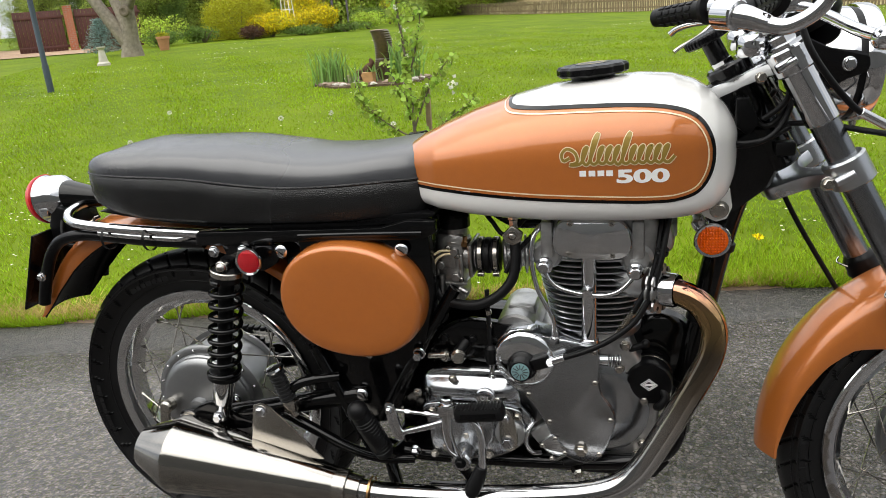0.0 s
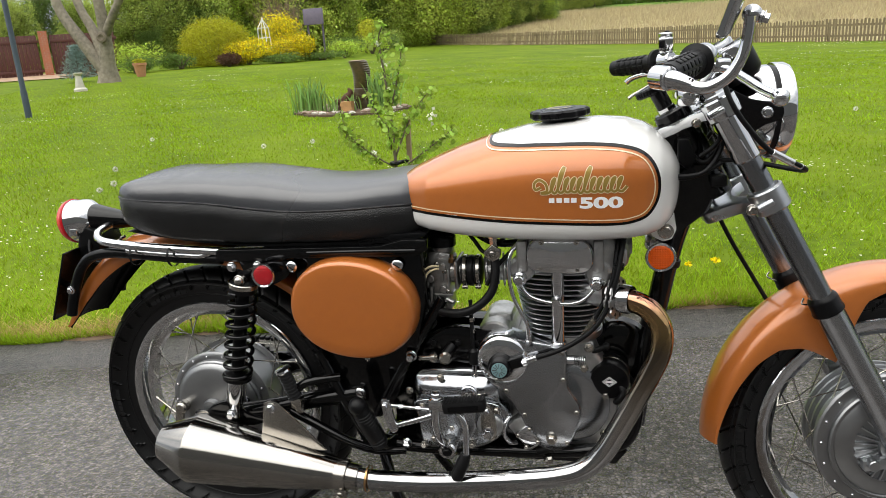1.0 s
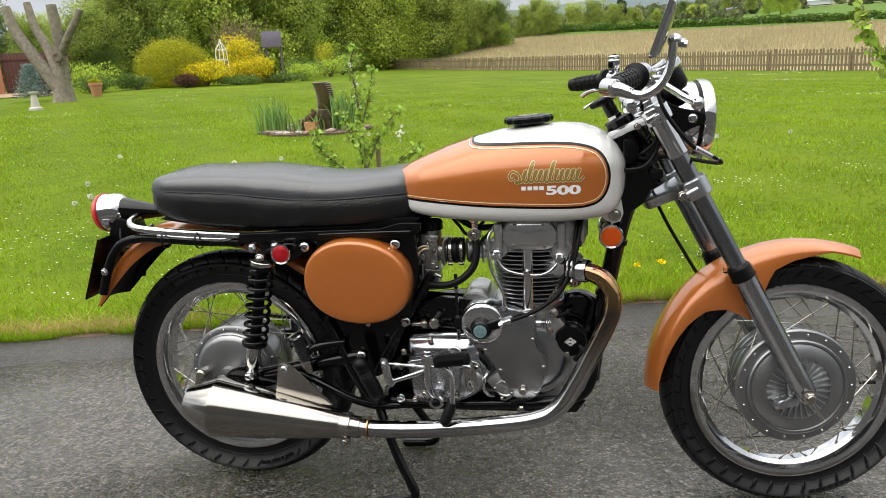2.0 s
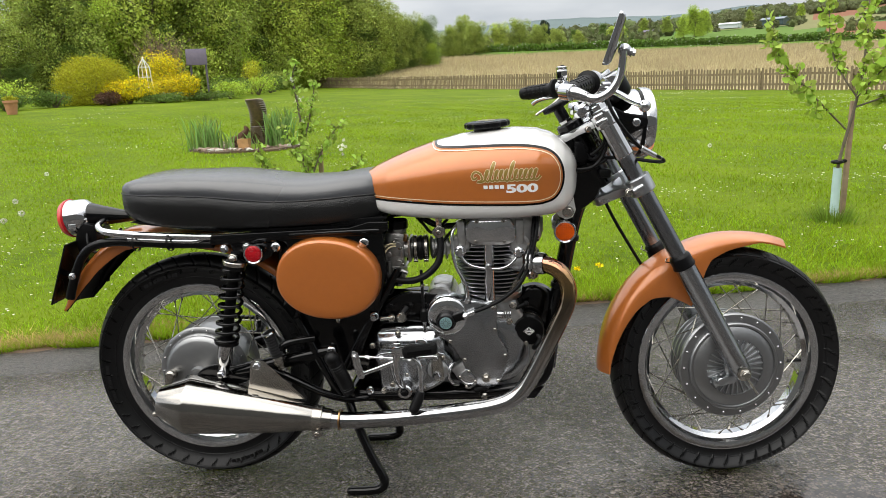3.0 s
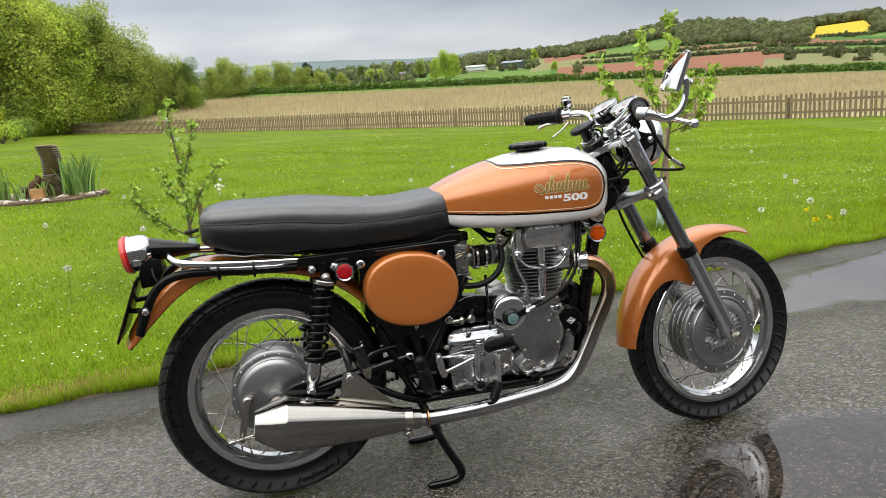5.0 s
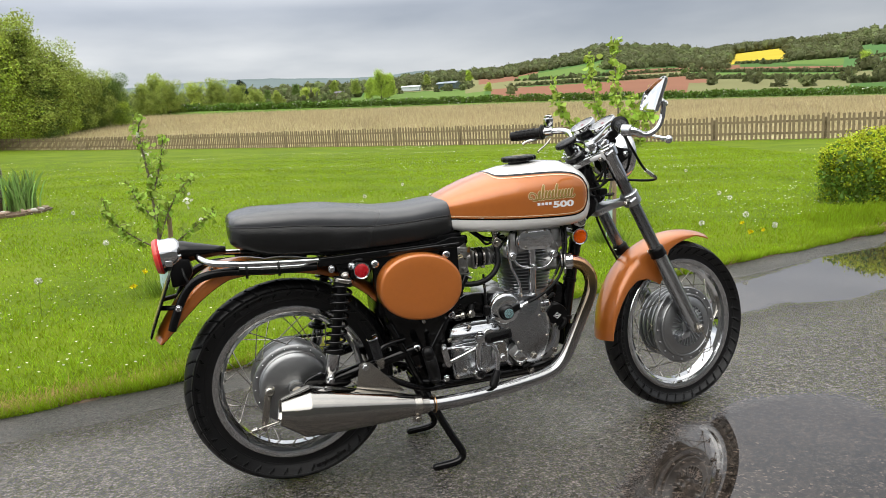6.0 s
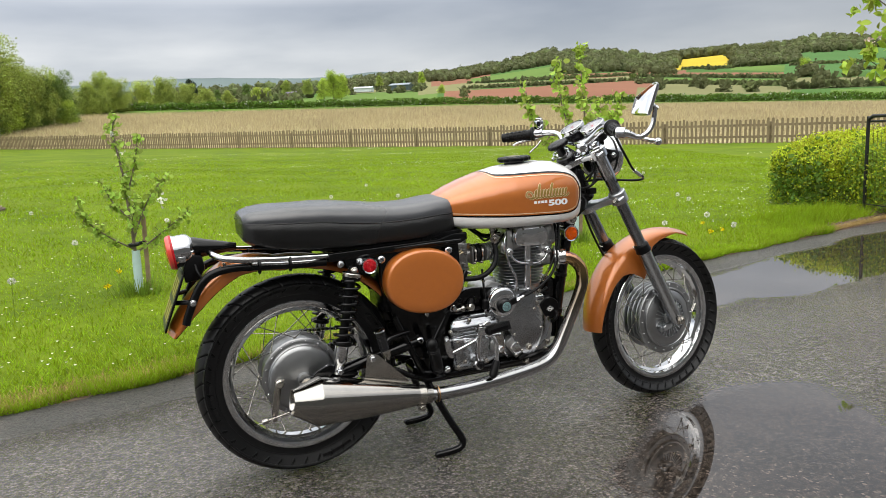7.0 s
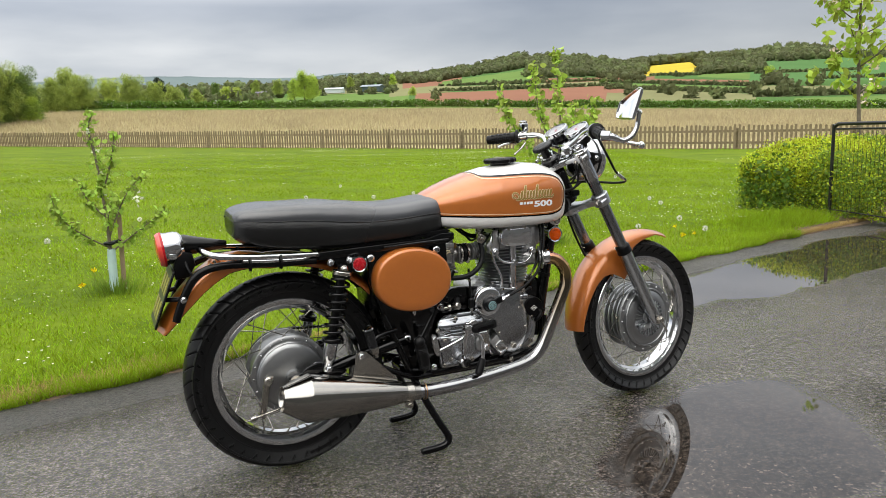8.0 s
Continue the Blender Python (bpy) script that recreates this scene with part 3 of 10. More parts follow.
def tank():
    bm = bmesh.new()
    xs = []
    for a, b in zip(TX, TX[1:]):
        k = max(2, int((b - a) / 0.0036))
        xs += [a + (b - a) * i / k for i in range(k)]
    xs.append(TX[-1])
    seg = 200
    rings = [[tank_at(x, -math.pi / 2 + 2 * math.pi * i / seg) for i in range(seg)] for x in xs]
    skin(bm, rings)
    poly = EDGE + [(0.44, 0.80), (0.44, 1.0), (0.664, 1.0)]
    for f in bm.faces:
        c = f.calc_center_median()
        f.material_index = 1 if inside(c.x, c.z, poly) else 0
    for _ in range(2):
        bmesh.ops.smooth_vert(bm, verts=bm.verts, factor=0.5, use_axis_x=True, use_axis_y=True, use_axis_z=True)
    ob = part("tank", bm, ["white_paint", "copper_paint"], bike, "copper and white fuel tank with fine striping", 60)

    def ribbon(path, width, off, mirror):
        b = bmesh.new()
        rows = []
        n = len(path)
        for i, (x, z) in enumerate(path):
            x0, z0 = path[max(i - 1, 0)]
            x1, z1 = path[min(i + 1, n - 1)]
            t = V(x1 - x0, z1 - z0, 0).normalized()
            row = []
            for s in (-0.5, 0.0, 0.5):
                px, pz = x - t.y * s * width, z + t.x * s * width
                p = tank_at(px, tank_angle(px, pz), off)
                row.append(V(p.x, -p.y, p.z) if mirror else p)
            rows.append(row)
        skin(b, rows, closed=False)
        return b

    def offset(path, d):
        out = []
        for i, (x, z) in enumerate(path):
            x0, z0 = path[max(i - 1, 0)]
            x1, z1 = path[min(i + 1, len(path) - 1)]
            t = V(x1 - x0, z1 - z0, 0).normalized()
            out.append((x + t.y * d, z - t.x * d))
        return out
    for mirror in (False, True):
        part("black_stripe", ribbon(EDGE, 0.0050, 0.0009, mirror), "black_paint", ob, "black line round the copper panel", 80)
        part("pinstripe", ribbon(offset(EDGE, 0.0078), 0.0020, 0.0010, mirror), "cream_line", ob, "thin cream pinstripe", 80)

    def on_tank(bm2, off=0.0012):
        for v in bm2.verts:
            v.co = tank_at(v.co.x, tank_angle(v.co.x, v.co.z), off)
        return bm2
    # the number of the model, in broad sans letters
    cu = bpy.data.curves.new("number", "FONT")
    cu.body, cu.size, cu.offset = "500", 0.030, 0.0012
    tx = bpy.data.objects.new("number", cu)
    me = bpy.data.meshes.new_from_object(tx)
    b = bmesh.new()
    b.from_mesh(me)
    xs0 = [v.co.x for v in b.verts]
    ys0 = [v.co.y for v in b.verts]
    for v in b.verts:
        u, w = (v.co.x - min(xs0)) / (max(xs0) - min(xs0)), (v.co.y - min(ys0)) / (max(ys0) - min(ys0))
        v.co = V(0.840 + 0.075 * u, 0, 0.7995 + 0.0205 * w)
    bmesh.ops.triangulate(b, faces=b.faces)
    bmesh.ops.subdivide_edges(b, edges=b.edges, cuts=2, use_grid_fill=False)
    part("number", on_tank(b), "white_letter", ob, "white number 500", 80)
    bpy.data.objects.remove(tx)
    # four plain white blocks before it
    for x0 in (0.786, 0.7995, 0.8125, 0.825):
        b = bmesh.new()
        vs = [b.verts.new(k) for k in ((x0, 0, 0.8105), (x0 + 0.0098, 0, 0.8105), (x0 + 0.0098, 0, 0.8190), (x0, 0, 0.8190))]
        b.faces.new(vs)
        bmesh.ops.subdivide_edges(b, edges=b.edges, cuts=2, use_grid_fill=True)
        part("badge_block", on_tank(b), "white_letter", ob, "small plain white block", 80)
    # the maker's script, reduced to a flowing line of loops
    script = [(0.772, 0.838), (0.763, 0.834), (0.760, 0.843), (0.768, 0.851), (0.780, 0.845), (0.783, 0.832), (0.772, 0.828)]
    for k in range(11):
        x = 0.790 + 0.0115 * k
        tall = 0.030 if k in (1, 5) else 0.012
        script += [(x - 0.002, 0.830), (x + 0.005 + tall * 0.25, 0.840 + tall), (x + 0.001 + tall * 0.16, 0.841 + tall * 0.7), (x + 0.001, 0.834)]
    script += [(0.913, 0.829), (0.922, 0.838)]
    path = [(p.x, p.y) for p in smooth([(x, z, 0) for x, z in script], 7)]
    part("script_outline", ribbon(path, 0.0068, 0.0011, False), "cream_line", ob, "cream outline of a flowing script", 80)
    part("script", ribbon(path, 0.0044, 0.0016, False), "gold_script", ob, "gold flowing script line", 80)
    return ob


tank_ob = tank()


def filler_cap():
    bm = bmesh.new()
    o, ax = V(0.797, 0, 0.936), V(-0.05, 0, 1)
    u, v, d = frame_of(ax)
    rings = []
    for r, h in ((0.035, 0), (0.036, 0.008), (0.052, 0.009), (0.0555, 0.012), (0.0555, 0.021), (0.052, 0.025), (0.034, 0.027), (0.030, 0.025), (0.002, 0.026)):
        rings.append([o + d * h + (u * math.cos(t) + v * math.sin(t)) * (r * (1 + (0.045 * math.cos(12 * t) if r > 0.05 else 0))) for t in [2 * math.pi * i / 96 for i in range(96)]])
    skin(bm, rings)
    cap = part("filler_cap", bm, "black_satin", bike, "black scalloped filler cap")
    bm = bmesh.new()
    lathe(bm, o + d * 0.0255, d, [(0.027, 0), (0.027, 0.0015), (0.024, 0.002)], 40)
    part("cap_disc", bm, "silver_black", cap, "dark disc with a pale rim")
    bm = bmesh.new()
    lathe(bm, o + d * 0.0262, d, [(0.0225, 0), (0.0225, 0.0018), (0.0205, 0.0018), (0.0205, 0)], 40, False, False)
    part("cap_ring", bm, "cream_line", cap, "pale ring")


filler_cap()


def seat():
    # bottom, seam and top levels, half width along x
    X = [-0.148, -0.145, -0.134, -0.112, -0.075, -0.025, 0.03, 0.10, 0.17, 0.235, 0.29, 0.35, 0.41, 0.46, 0.50, 0.520, 0.530]
    W = [0.066, 0.088, 0.106, 0.119, 0.127, 0.131, 0.132, 0.132, 0.132, 0.132, 0.131, 0.129, 0.127, 0.122, 0.114, 0.102, 0.085]
    B = [0.786, 0.774, 0.762, 0.752, 0.743, 0.736, 0.730, 0.726, 0.723, 0.722, 0.722, 0.724, 0.727, 0.730, 0.734, 0.738, 0.745]
    S = [0.824, 0.824, 0.823, 0.822, 0.820, 0.818, 0.816, 0.811, 0.802, 0.795, 0.792, 0.793, 0.796, 0.799, 0.800, 0.800, 0.798]
    T = [0.836, 0.844, 0.852, 0.859, 0.864, 0.866, 0.866, 0.863, 0.858, 0.849, 0.841, 0.840, 0.843, 0.848, 0.853, 0.848, 0.832]
    xs = np.linspace(0, len(X) - 1, 129)
    ease = np.array([0.25, 0.5, 0.25])

    def level(a):
        v = np.interp(xs, range(len(a)), a)
        for _ in range(14):
            v[1:-1] = np.convolve(v, ease, "valid")
        return v
    side_rings, top_rings, seam = [], [], []
    for x, w, b, s, t in zip(*[level(a) for a in (X, W, B, S, T)]):
        low = [(0, b), (w * 0.55, b), (w * 0.88, b + 0.002), (w * 0.965, b + 0.010), (w * 0.995, b + (s - b) * 0.4), (w * 1.0, b + (s - b) * 0.7), (w * 0.99, s - 0.003), (w * 0.972, s)]
        high = [(w * 0.974, s), (w * 0.972, s + 0.004), (w * 0.955, s + (t - s) * 0.38), (w * 0.90, s + (t - s) * 0.66), (w * 0.80, s + (t - s) * 0.84), (w * 0.62, s + (t - s) * 0.95), (w * 0.35, t), (0, t + 0.001)]
        side_rings.append([V(x, -y, z) for y, z in low] + [V(x, y, z) for y, z in low[:0:-1]])
        top_rings.append([V(x, -y, z) for y, z in high] + [V(x, y, z) for y, z in high[-2::-1]])
        seam.append(V(x, -w * 0.982, s + 0.001))

    def wrinkle(bm):
        for v in bm.verts:
            v.co += V(0, 0, 0.0020 * noise.noise((v.co.x * 14, v.co.y * 16, 1.0)) + 0.0040 * noise.noise((v.co.x * 8 + v.co.y * 5, v.co.y * 9, 7.0)))
            v.co += V(0, 0, 0.0028 * math.exp(-((v.co.x - 0.02) / 0.05) ** 2) * noise.noise((v.co.x * 34, v.co.y * 30, 4.0)))
            if v.co.z < 0.79:
                v.co.y += math.copysign(0.0020, v.co.y) * noise.noise((v.co.x * 26, v.co.z * 30, 2.0))
    bm = bmesh.new()
    skin(bm, side_rings)
    wrinkle(bm)
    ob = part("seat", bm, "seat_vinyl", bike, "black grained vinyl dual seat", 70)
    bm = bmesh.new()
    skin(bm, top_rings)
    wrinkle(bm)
    part("seat_top", bm, "seat_top", ob, "smooth black vinyl top panel, sky sheen put into its colour", 70)
    for side in (1, -1):
        bm = bmesh.new()
        pipe(bm, [V(p.x, p.y * side, p.z) for p in seam], 0.0020, 8, 1)
        part("piping", bm, "seat_vinyl", ob)
    bm = bmesh.new()
    plate(bm, curve2([(-0.12, 0.752), (0.10, 0.722), (0.35, 0.719), (0.52, 0.733), (0.52, 0.745), (0.30, 0.735), (0.0, 0.745)], 3), -0.115, 0.115, 0.003)
    part("seat_base", bm, "black_satin", ob)


seat()


def wheel(name, centre, R, half, rimw, turn, rear):
    """A spoked wheel with an alloy rim, about the y axis."""
    rim_r = 0.242
    bm = bmesh.new()
    prof = [(rim_r - 0.002, -rimw), (rim_r, -rimw + 0.002), (rim_r - 0.004, -rimw + 0.006), (rim_r - 0.017, -rimw + 0.008), (rim_r - 0.021, -rimw + 0.014), (rim_r - 0.021, -0.016), (rim_r - 0.031, -0.010), (rim_r - 0.031, 0.010), (rim_r - 0.021, 0.016), (rim_r - 0.021, rimw - 0.014), (rim_r - 0.017, rimw - 0.008), (rim_r - 0.004, rimw - 0.006), (rim_r, rimw - 0.002), (rim_r - 0.002, rimw), (rim_r - 0.008, rimw + 0.001), (rim_r - 0.020, rimw - 0.003), (rim_r - 0.026, rimw - 0.013), (rim_r - 0.027, 0.020), (rim_r - 0.037, 0.013), (rim_r - 0.037, -0.013), (rim_r - 0.027, -0.020), (rim_r - 0.026, -rimw + 0.013), (rim_r - 0.020, -rimw + 0.003), (rim_r - 0.008, -rimw - 0.001)]
    prof.append(prof[0])
    u, v, d = V(1, 0, 0), V(0, 0, 1), V(0, 1, 0)
    rings = [[centre + d * h + (u * math.cos(t) + v * math.sin(t)) * r for t in [2 * math.pi * i / 120 for i in range(120)]] for r, h in prof]
    skin(bm, rings, True, False, False)
    bmesh.ops.remove_doubles(bm, verts=bm.verts, dist=1e-5)
    root = part(name, bm, "polished_alloy", bike, "spoked wheel with a polished alloy rim", 30, turn)
    # tyre with curved tread grooves
    seg, cs = 756, 46
    rings = []
    cut = set()
    hgt = R - (rim_r - 0.006)
    for i in range(seg):
        t = 2 * math.pi * i / seg
        ring = []
        for k in range(cs):
            a = -math.pi * 0.5 + math.pi * k / (cs - 1)
            w = math.sin(a)
            c = math.cos(a)
            y = half * math.copysign(abs(w) ** 0.80, w)
            r = rim_r - 0.006 + hgt * c ** 0.62
            if abs(w) > 0.80:
                k2 = (abs(w) - 0.80) / 0.20
                y = math.copysign(half * (1 - k2 * k2) + (rimw - 0.005) * k2 * k2, w)
            arc = abs(y) / half
            if arc < 0.93 and r > R - 0.044:
                ph = (t * 42 / (2 * math.pi) + (1 if w > 0 else -1) * 0.0 + 0.95 * arc ** 1.5 + (0.5 if w > 0 else 0)) % 1.0
                if ph < 0.12 and arc > 0.14 + 0.25 * (int(t * 42 / (2 * math.pi)) % 2):
                    r -= 0.0042
                    cut.add((i, k))
                if arc < 0.05:
                    r -= 0.003
            ring.append(centre + V(math.cos(t) * r, y, math.sin(t) * r))
        rings.append(ring)
    bm = bmesh.new()
    rows = [[bm.verts.new(p) for p in r] for r in rings]
    for i in range(seg):
        a, b = rows[i], rows[(i + 1) % seg]
        for k in range(cs - 1):
            f = bm.faces.new((a[k], a[k + 1], b[k + 1], b[k]))
            j = (i + 1) % seg
            # groove faces take the blacker colour that imitates their shade
            if sum(q in cut for q in ((i, k), (i, k + 1), (j, k), (j, k + 1))) >= 2:
                f.material_index = 1
    tyre = part("tyre", bm, "tyre_rubber", root, "black road tyre with slanted grooves", 28, turn)
    tyre.data.materials.append(MATS["tyre_groove"])
    # fine raised lines on the side wall
    for rr in (0.262, 0.292):
        bm = bmesh.new()
        a = math.acos(min(1, ((rr - rim_r + 0.006) / hgt)) ** (1 / 0.62)) if (rr - rim_r + 0.006) / hgt < 1 else 0
        k2 = max(0, math.sin(a) - 0.80) / 0.20
        y = half * math.sin(a) ** 0.80 if k2 == 0 else half * (1 - k2 * k2) + (rimw - 0.005) * k2 * k2
        pts = [centre + V(math.cos(t) * rr, -y, math.sin(t) * rr) for t in [2 * math.pi * i / 96 for i in range(97)]]
        pipe(bm, pts, 0.0012, 6, 1)
        part("side_wall_line", bm, "tyre_rubber", root, "", 60, turn)
    # worn raised marks on the side wall, plain bars
    for a0, count in ((1.75, 7), (3.1, 9), (4.9, 7), (0.2, 9)):
        for k in range(count):
            t = a0 + k * 0.052
            bm = bmesh.new()
            c = centre + V(math.cos(t) * 0.277, -half * 0.985, math.sin(t) * 0.277)
            block(bm, c, (0.010 + 0.004 * (k % 3 == 0), 0.0010, 0.010), 0.0, Matrix.Rotation(-t + math.pi / 2, 4, "Y"))
            part("raised_mark", bm, "tyre_rubber", root, "", 30, turn)
    return root


def spokes(root, centre, turn, r_in, y_in, rimw, count=36):
    tmp = bmesh.new()
    L = 1.0
    rod(tmp, (0, 0, 0), (0, 0, L), 0.0016, seg=6)
    lathe(tmp, (0, 0, L - 0.09), (0, 0, 1), [(0.003, 0), (0.003, 0.085), (0.0018, 0.09)], 6)
    me = bpy.data.meshes.new("spoke")
    tmp.to_mesh(me)
    tmp.free()
    me.materials.append(MATS["brushed_steel"])
    for i in range(count):
        side = 1 if i % 2 else -1
        way = 1 if (i // 2) % 2 else -1
        t_out = 2 * math.pi * (i + 0.5) / count
        t_in = t_out + way * radians(38)
        p = centre + V(math.cos(t_in) * r_in, side * y_in, math.sin(t_in) * r_in)
        q = centre + V(math.cos(t_out) * 0.209, side * 0.010, math.sin(t_out) * 0.209)
        p, q = turn @ p, turn @ q
        ob = new("spoke", me)
        ob.parent = root
        dirn = q - p
        ob.matrix_basis = Matrix.Translation(p) @ dirn.to_track_quat("Z", "Y").to_matrix().to_4x4() @ Matrix.Diagonal((1, 1, dirn.length, 1))


NO_TURN = Matrix()
rear_wheel = wheel("rear_wheel", REAR, 0.320, 0.056, 0.036, NO_TURN, True)
front_wheel = wheel("front_wheel", FRONT, 0.3055, 0.049, 0.033, STEER, False)
spokes(rear_wheel, REAR, NO_TURN, 0.118, 0.042, 0.036)
spokes(front_wheel, FRONT, STEER, 0.132, 0.040, 0.033)


def rear_hub():
    c = REAR
    bm = bmesh.new()
    lathe(bm, c + V(0, 0.05, 0), (0, -1, 0), [(0.03, -0.02), (0.10, -0.01), (0.118, 0.0), (0.124, 0.004), (0.124, 0.010), (0.114, 0.013), (0.114, 0.085), (0.124, 0.089), (0.124, 0.097), (0.118, 0.101), (0.108, 0.102), (0.107, 0.108), (0.104, 0.111)], 72)
    hub = part("brake_drum", bm, "drum_grey", rear_wheel, "smooth grey alloy brake drum")
    bm = bmesh.new()
    lathe(bm, c + V(0, -0.060, 0), (0, -1, 0), [(0.1035, 0), (0.1035, 0.006), (0.100, 0.010), (0.090, 0.014), (0.070, 0.019), (0.045, 0.024), (0.026, 0.027), (0.024, 0.040), (0.016, 0.042)], 72)
    part("brake_plate", bm, "drum_grey", rear_wheel, "domed alloy brake plate")
    for i in range(18):
        t = 2 * math.pi * i / 18
        bm = bmesh.new()
        ball(bm, c + V(math.cos(t) * 0.1155, -0.052, math.sin(t) * 0.1155), 0.0032, 8)
        part("rivet", bm, "polished_alloy", rear_wheel)
    bm = bmesh.new()
    rod(bm, c + V(0, -0.105, 0), c + V(0, -0.155, 0), 0.0095)
    hexnut(bm, c + V(0, -0.128, 0), (0, -1, 0), 0.014, 0.014)
    part("axle_nut", bm, "brushed_steel", rear_wheel)
    for dx, dz in ((0.062, -0.012), (0.078, 0.022)):
        bm = bmesh.new()
        hexnut(bm, c + V(dx, -0.076, dz), (0, -1, 0), 0.0085, 0.012)
        part("hub_nut", bm, "chrome", rear_wheel)
    # brake arm, clevis and rod
    bm = bmesh.new()
    plate(bm, curve2([(-0.062, 0.338), (-0.088, 0.338), (-0.094, 0.318), (-0.112, 0.225), (-0.106, 0.215), (-0.094, 0.22), (-0.074, 0.312)], 4), -0.098, -0.090, 0.002)
    lathe(bm, (-0.078, -0.078, 0.325), (0, -1, 0), [(0.014, 0), (0.014, 0.02), (0.010, 0.024)], 20)
    arm = part("brake_arm", bm, "brushed_steel", rear_wheel, "bright steel brake arm")
    bm = bmesh.new()
    rod(bm, (-0.104, -0.085, 0.221), (-0.104, -0.112, 0.221), 0.0075)
    part("clevis", bm, "brushed_steel", rear_wheel)
    bm = bmesh.new()
    rod(bm, (-0.140, -0.098, 0.214), (-0.05, -0.098, 0.232), 0.003)
    lathe(bm, (-0.140, -0.098, 0.214), (1, 0, 0.2), [(0.007, 0), (0.008, 0.004), (0.008, 0.016), (0.005, 0.02)], 12)
    part("brake_rod", bm, "brushed_steel", rear_wheel)
    # sprocket and chain on the far side
    bm = bmesh.new()
    c2 = c + V(0, 0.075, 0)
    n = 46
    ring0, ring1 = [], []
    for i in range(n * 2):
        t = math.pi * i / n
        r = 0.112 if i % 2 else 0.104
        ring0.append(c2 + V(math.cos(t) * r, -0.003, math.sin(t) * r))
        ring1.append(c2 + V(math.cos(t) * r, 0.003, math.sin(t) * r))
    skin(bm, [ring0, ring1])
    part("sprocket", bm, "black_satin", rear_wheel, "dark toothed sprocket")
    bm = bmesh.new()
    n = 44
    for i in range(n):
        t = radians(70) + radians(220) * i / n
        p = c2 + V(math.cos(t) * 0.114, 0, math.sin(t) * 0.114)
        block(bm, p, (0.013, 0.016, 0.009), 0.002, Matrix.Rotation(-(t + math.pi / 2), 4, "Y"))
    for k in range(36):
        for z0, z1 in ((0.114, 0.395), (-0.114, 0.300)):
            s = k / 36
            p = V(0.03 + 0.52 * s, 0.075, (c.z + z0) * (1 - s) + z1 * s)
            block(bm, p, (0.012, 0.016, 0.009), 0.002)
    part("chain", bm, "black_satin", bike, "dark drive chain")


rear_hub()


def front_hub():
    c = FRONT
    bm = bmesh.new()
    prof = [(0.05, -0.065), (0.112, -0.058), (0.116, -0.05)]
    for k in range(4):
        y = -0.046 + k * 0.022
        prof += [(0.128, y), (0.128, y + 0.006), (0.112, y + 0.010), (0.112, y + 0.016)]
    prof += [(0.137, 0.043), (0.139, 0.046), (0.139, 0.052), (0.135, 0.055), (0.118, 0.056)]
    lathe(bm, c, (0, -1, 0), prof, 80)
    part("brake_drum", bm, "drum_grey", front_wheel, "large ribbed alloy brake drum", 30, STEER)
    bm = bmesh.new()
    lathe(bm, c + V(0, -0.056, 0), (0, -1, 0), [(0.116, 0), (0.116, 0.007), (0.113, 0.010), (0.108, 0.010), (0.106, 0.007), (0.100, 0.010), (0.080, 0.016), (0.074, 0.016), (0.073, 0.010), (0.030, 0.012), (0.028, 0.020), (0.022, 0.024)], 80)
    part("brake_plate", bm, "drum_grey", front_wheel, "grey alloy brake plate", 30, STEER)
    for i in range(28):
        t = 2 * math.pi * (i + 0.5) / 28
        m = Matrix.Translation(c + V(math.cos(t) * 0.052, -0.0685, math.sin(t) * 0.052)) @ Matrix.Rotation(-t, 4, "Y")
        bm = bmesh.new()
        block(bm, (0, 0, 0), (0.042, 0.010, 0.0034), 0.0012)
        bmesh.ops.transform(bm, matrix=m, verts=bm.verts)
        part("cooling_fin", bm, "satin_alloy", front_wheel, "", 35, STEER)
    for i in range(18):
        t = 2 * math.pi * i / 18
        bm = bmesh.new()
        ball(bm, c + V(math.cos(t) * 0.127, -0.0555, math.sin(t) * 0.127), 0.0034, 8)
        part("rivet", bm, "polished_alloy", front_wheel, "", 35, STEER)
    bm = bmesh.new()
    block(bm, c + V(-0.032, -0.078, -0.030), (0.062, 0.02, 0.026), 0.009, Matrix.Rotation(radians(-8), 4, "Y"))
    rod(bm, c + V(-0.045, -0.07, -0.028), c + V(-0.045, -0.098, -0.028), 0.011)
    part("cam_lever", bm, "satin_alloy", front_wheel, "short alloy brake lever", 35, STEER)
    bm = bmesh.new()
    rod(bm, c + V(0, 0.13, 0), c + V(0, -0.142, 0), 0.010)
    hexnut(bm, c + V(0, -0.124, 0), (0, -1, 0), 0.0135, 0.012)
    rod(bm, c + V(0.0, -0.136, -0.004), c + V(0.03, -0.136, -0.05), 0.003)
    part("axle", bm, "brushed_steel", front_wheel, "", 35, STEER)
    for i in (0,):
        bm = bmesh.new()
        t = radians(-4)
        p = c + V(math.cos(t) * 0.205, -0.005, math.sin(t) * 0.205)
        rod(bm, p, p - V(0.034, 0, 0), 0.004)
        part("valve", bm, "rubber", front_wheel, "", 35, STEER)


front_hub()


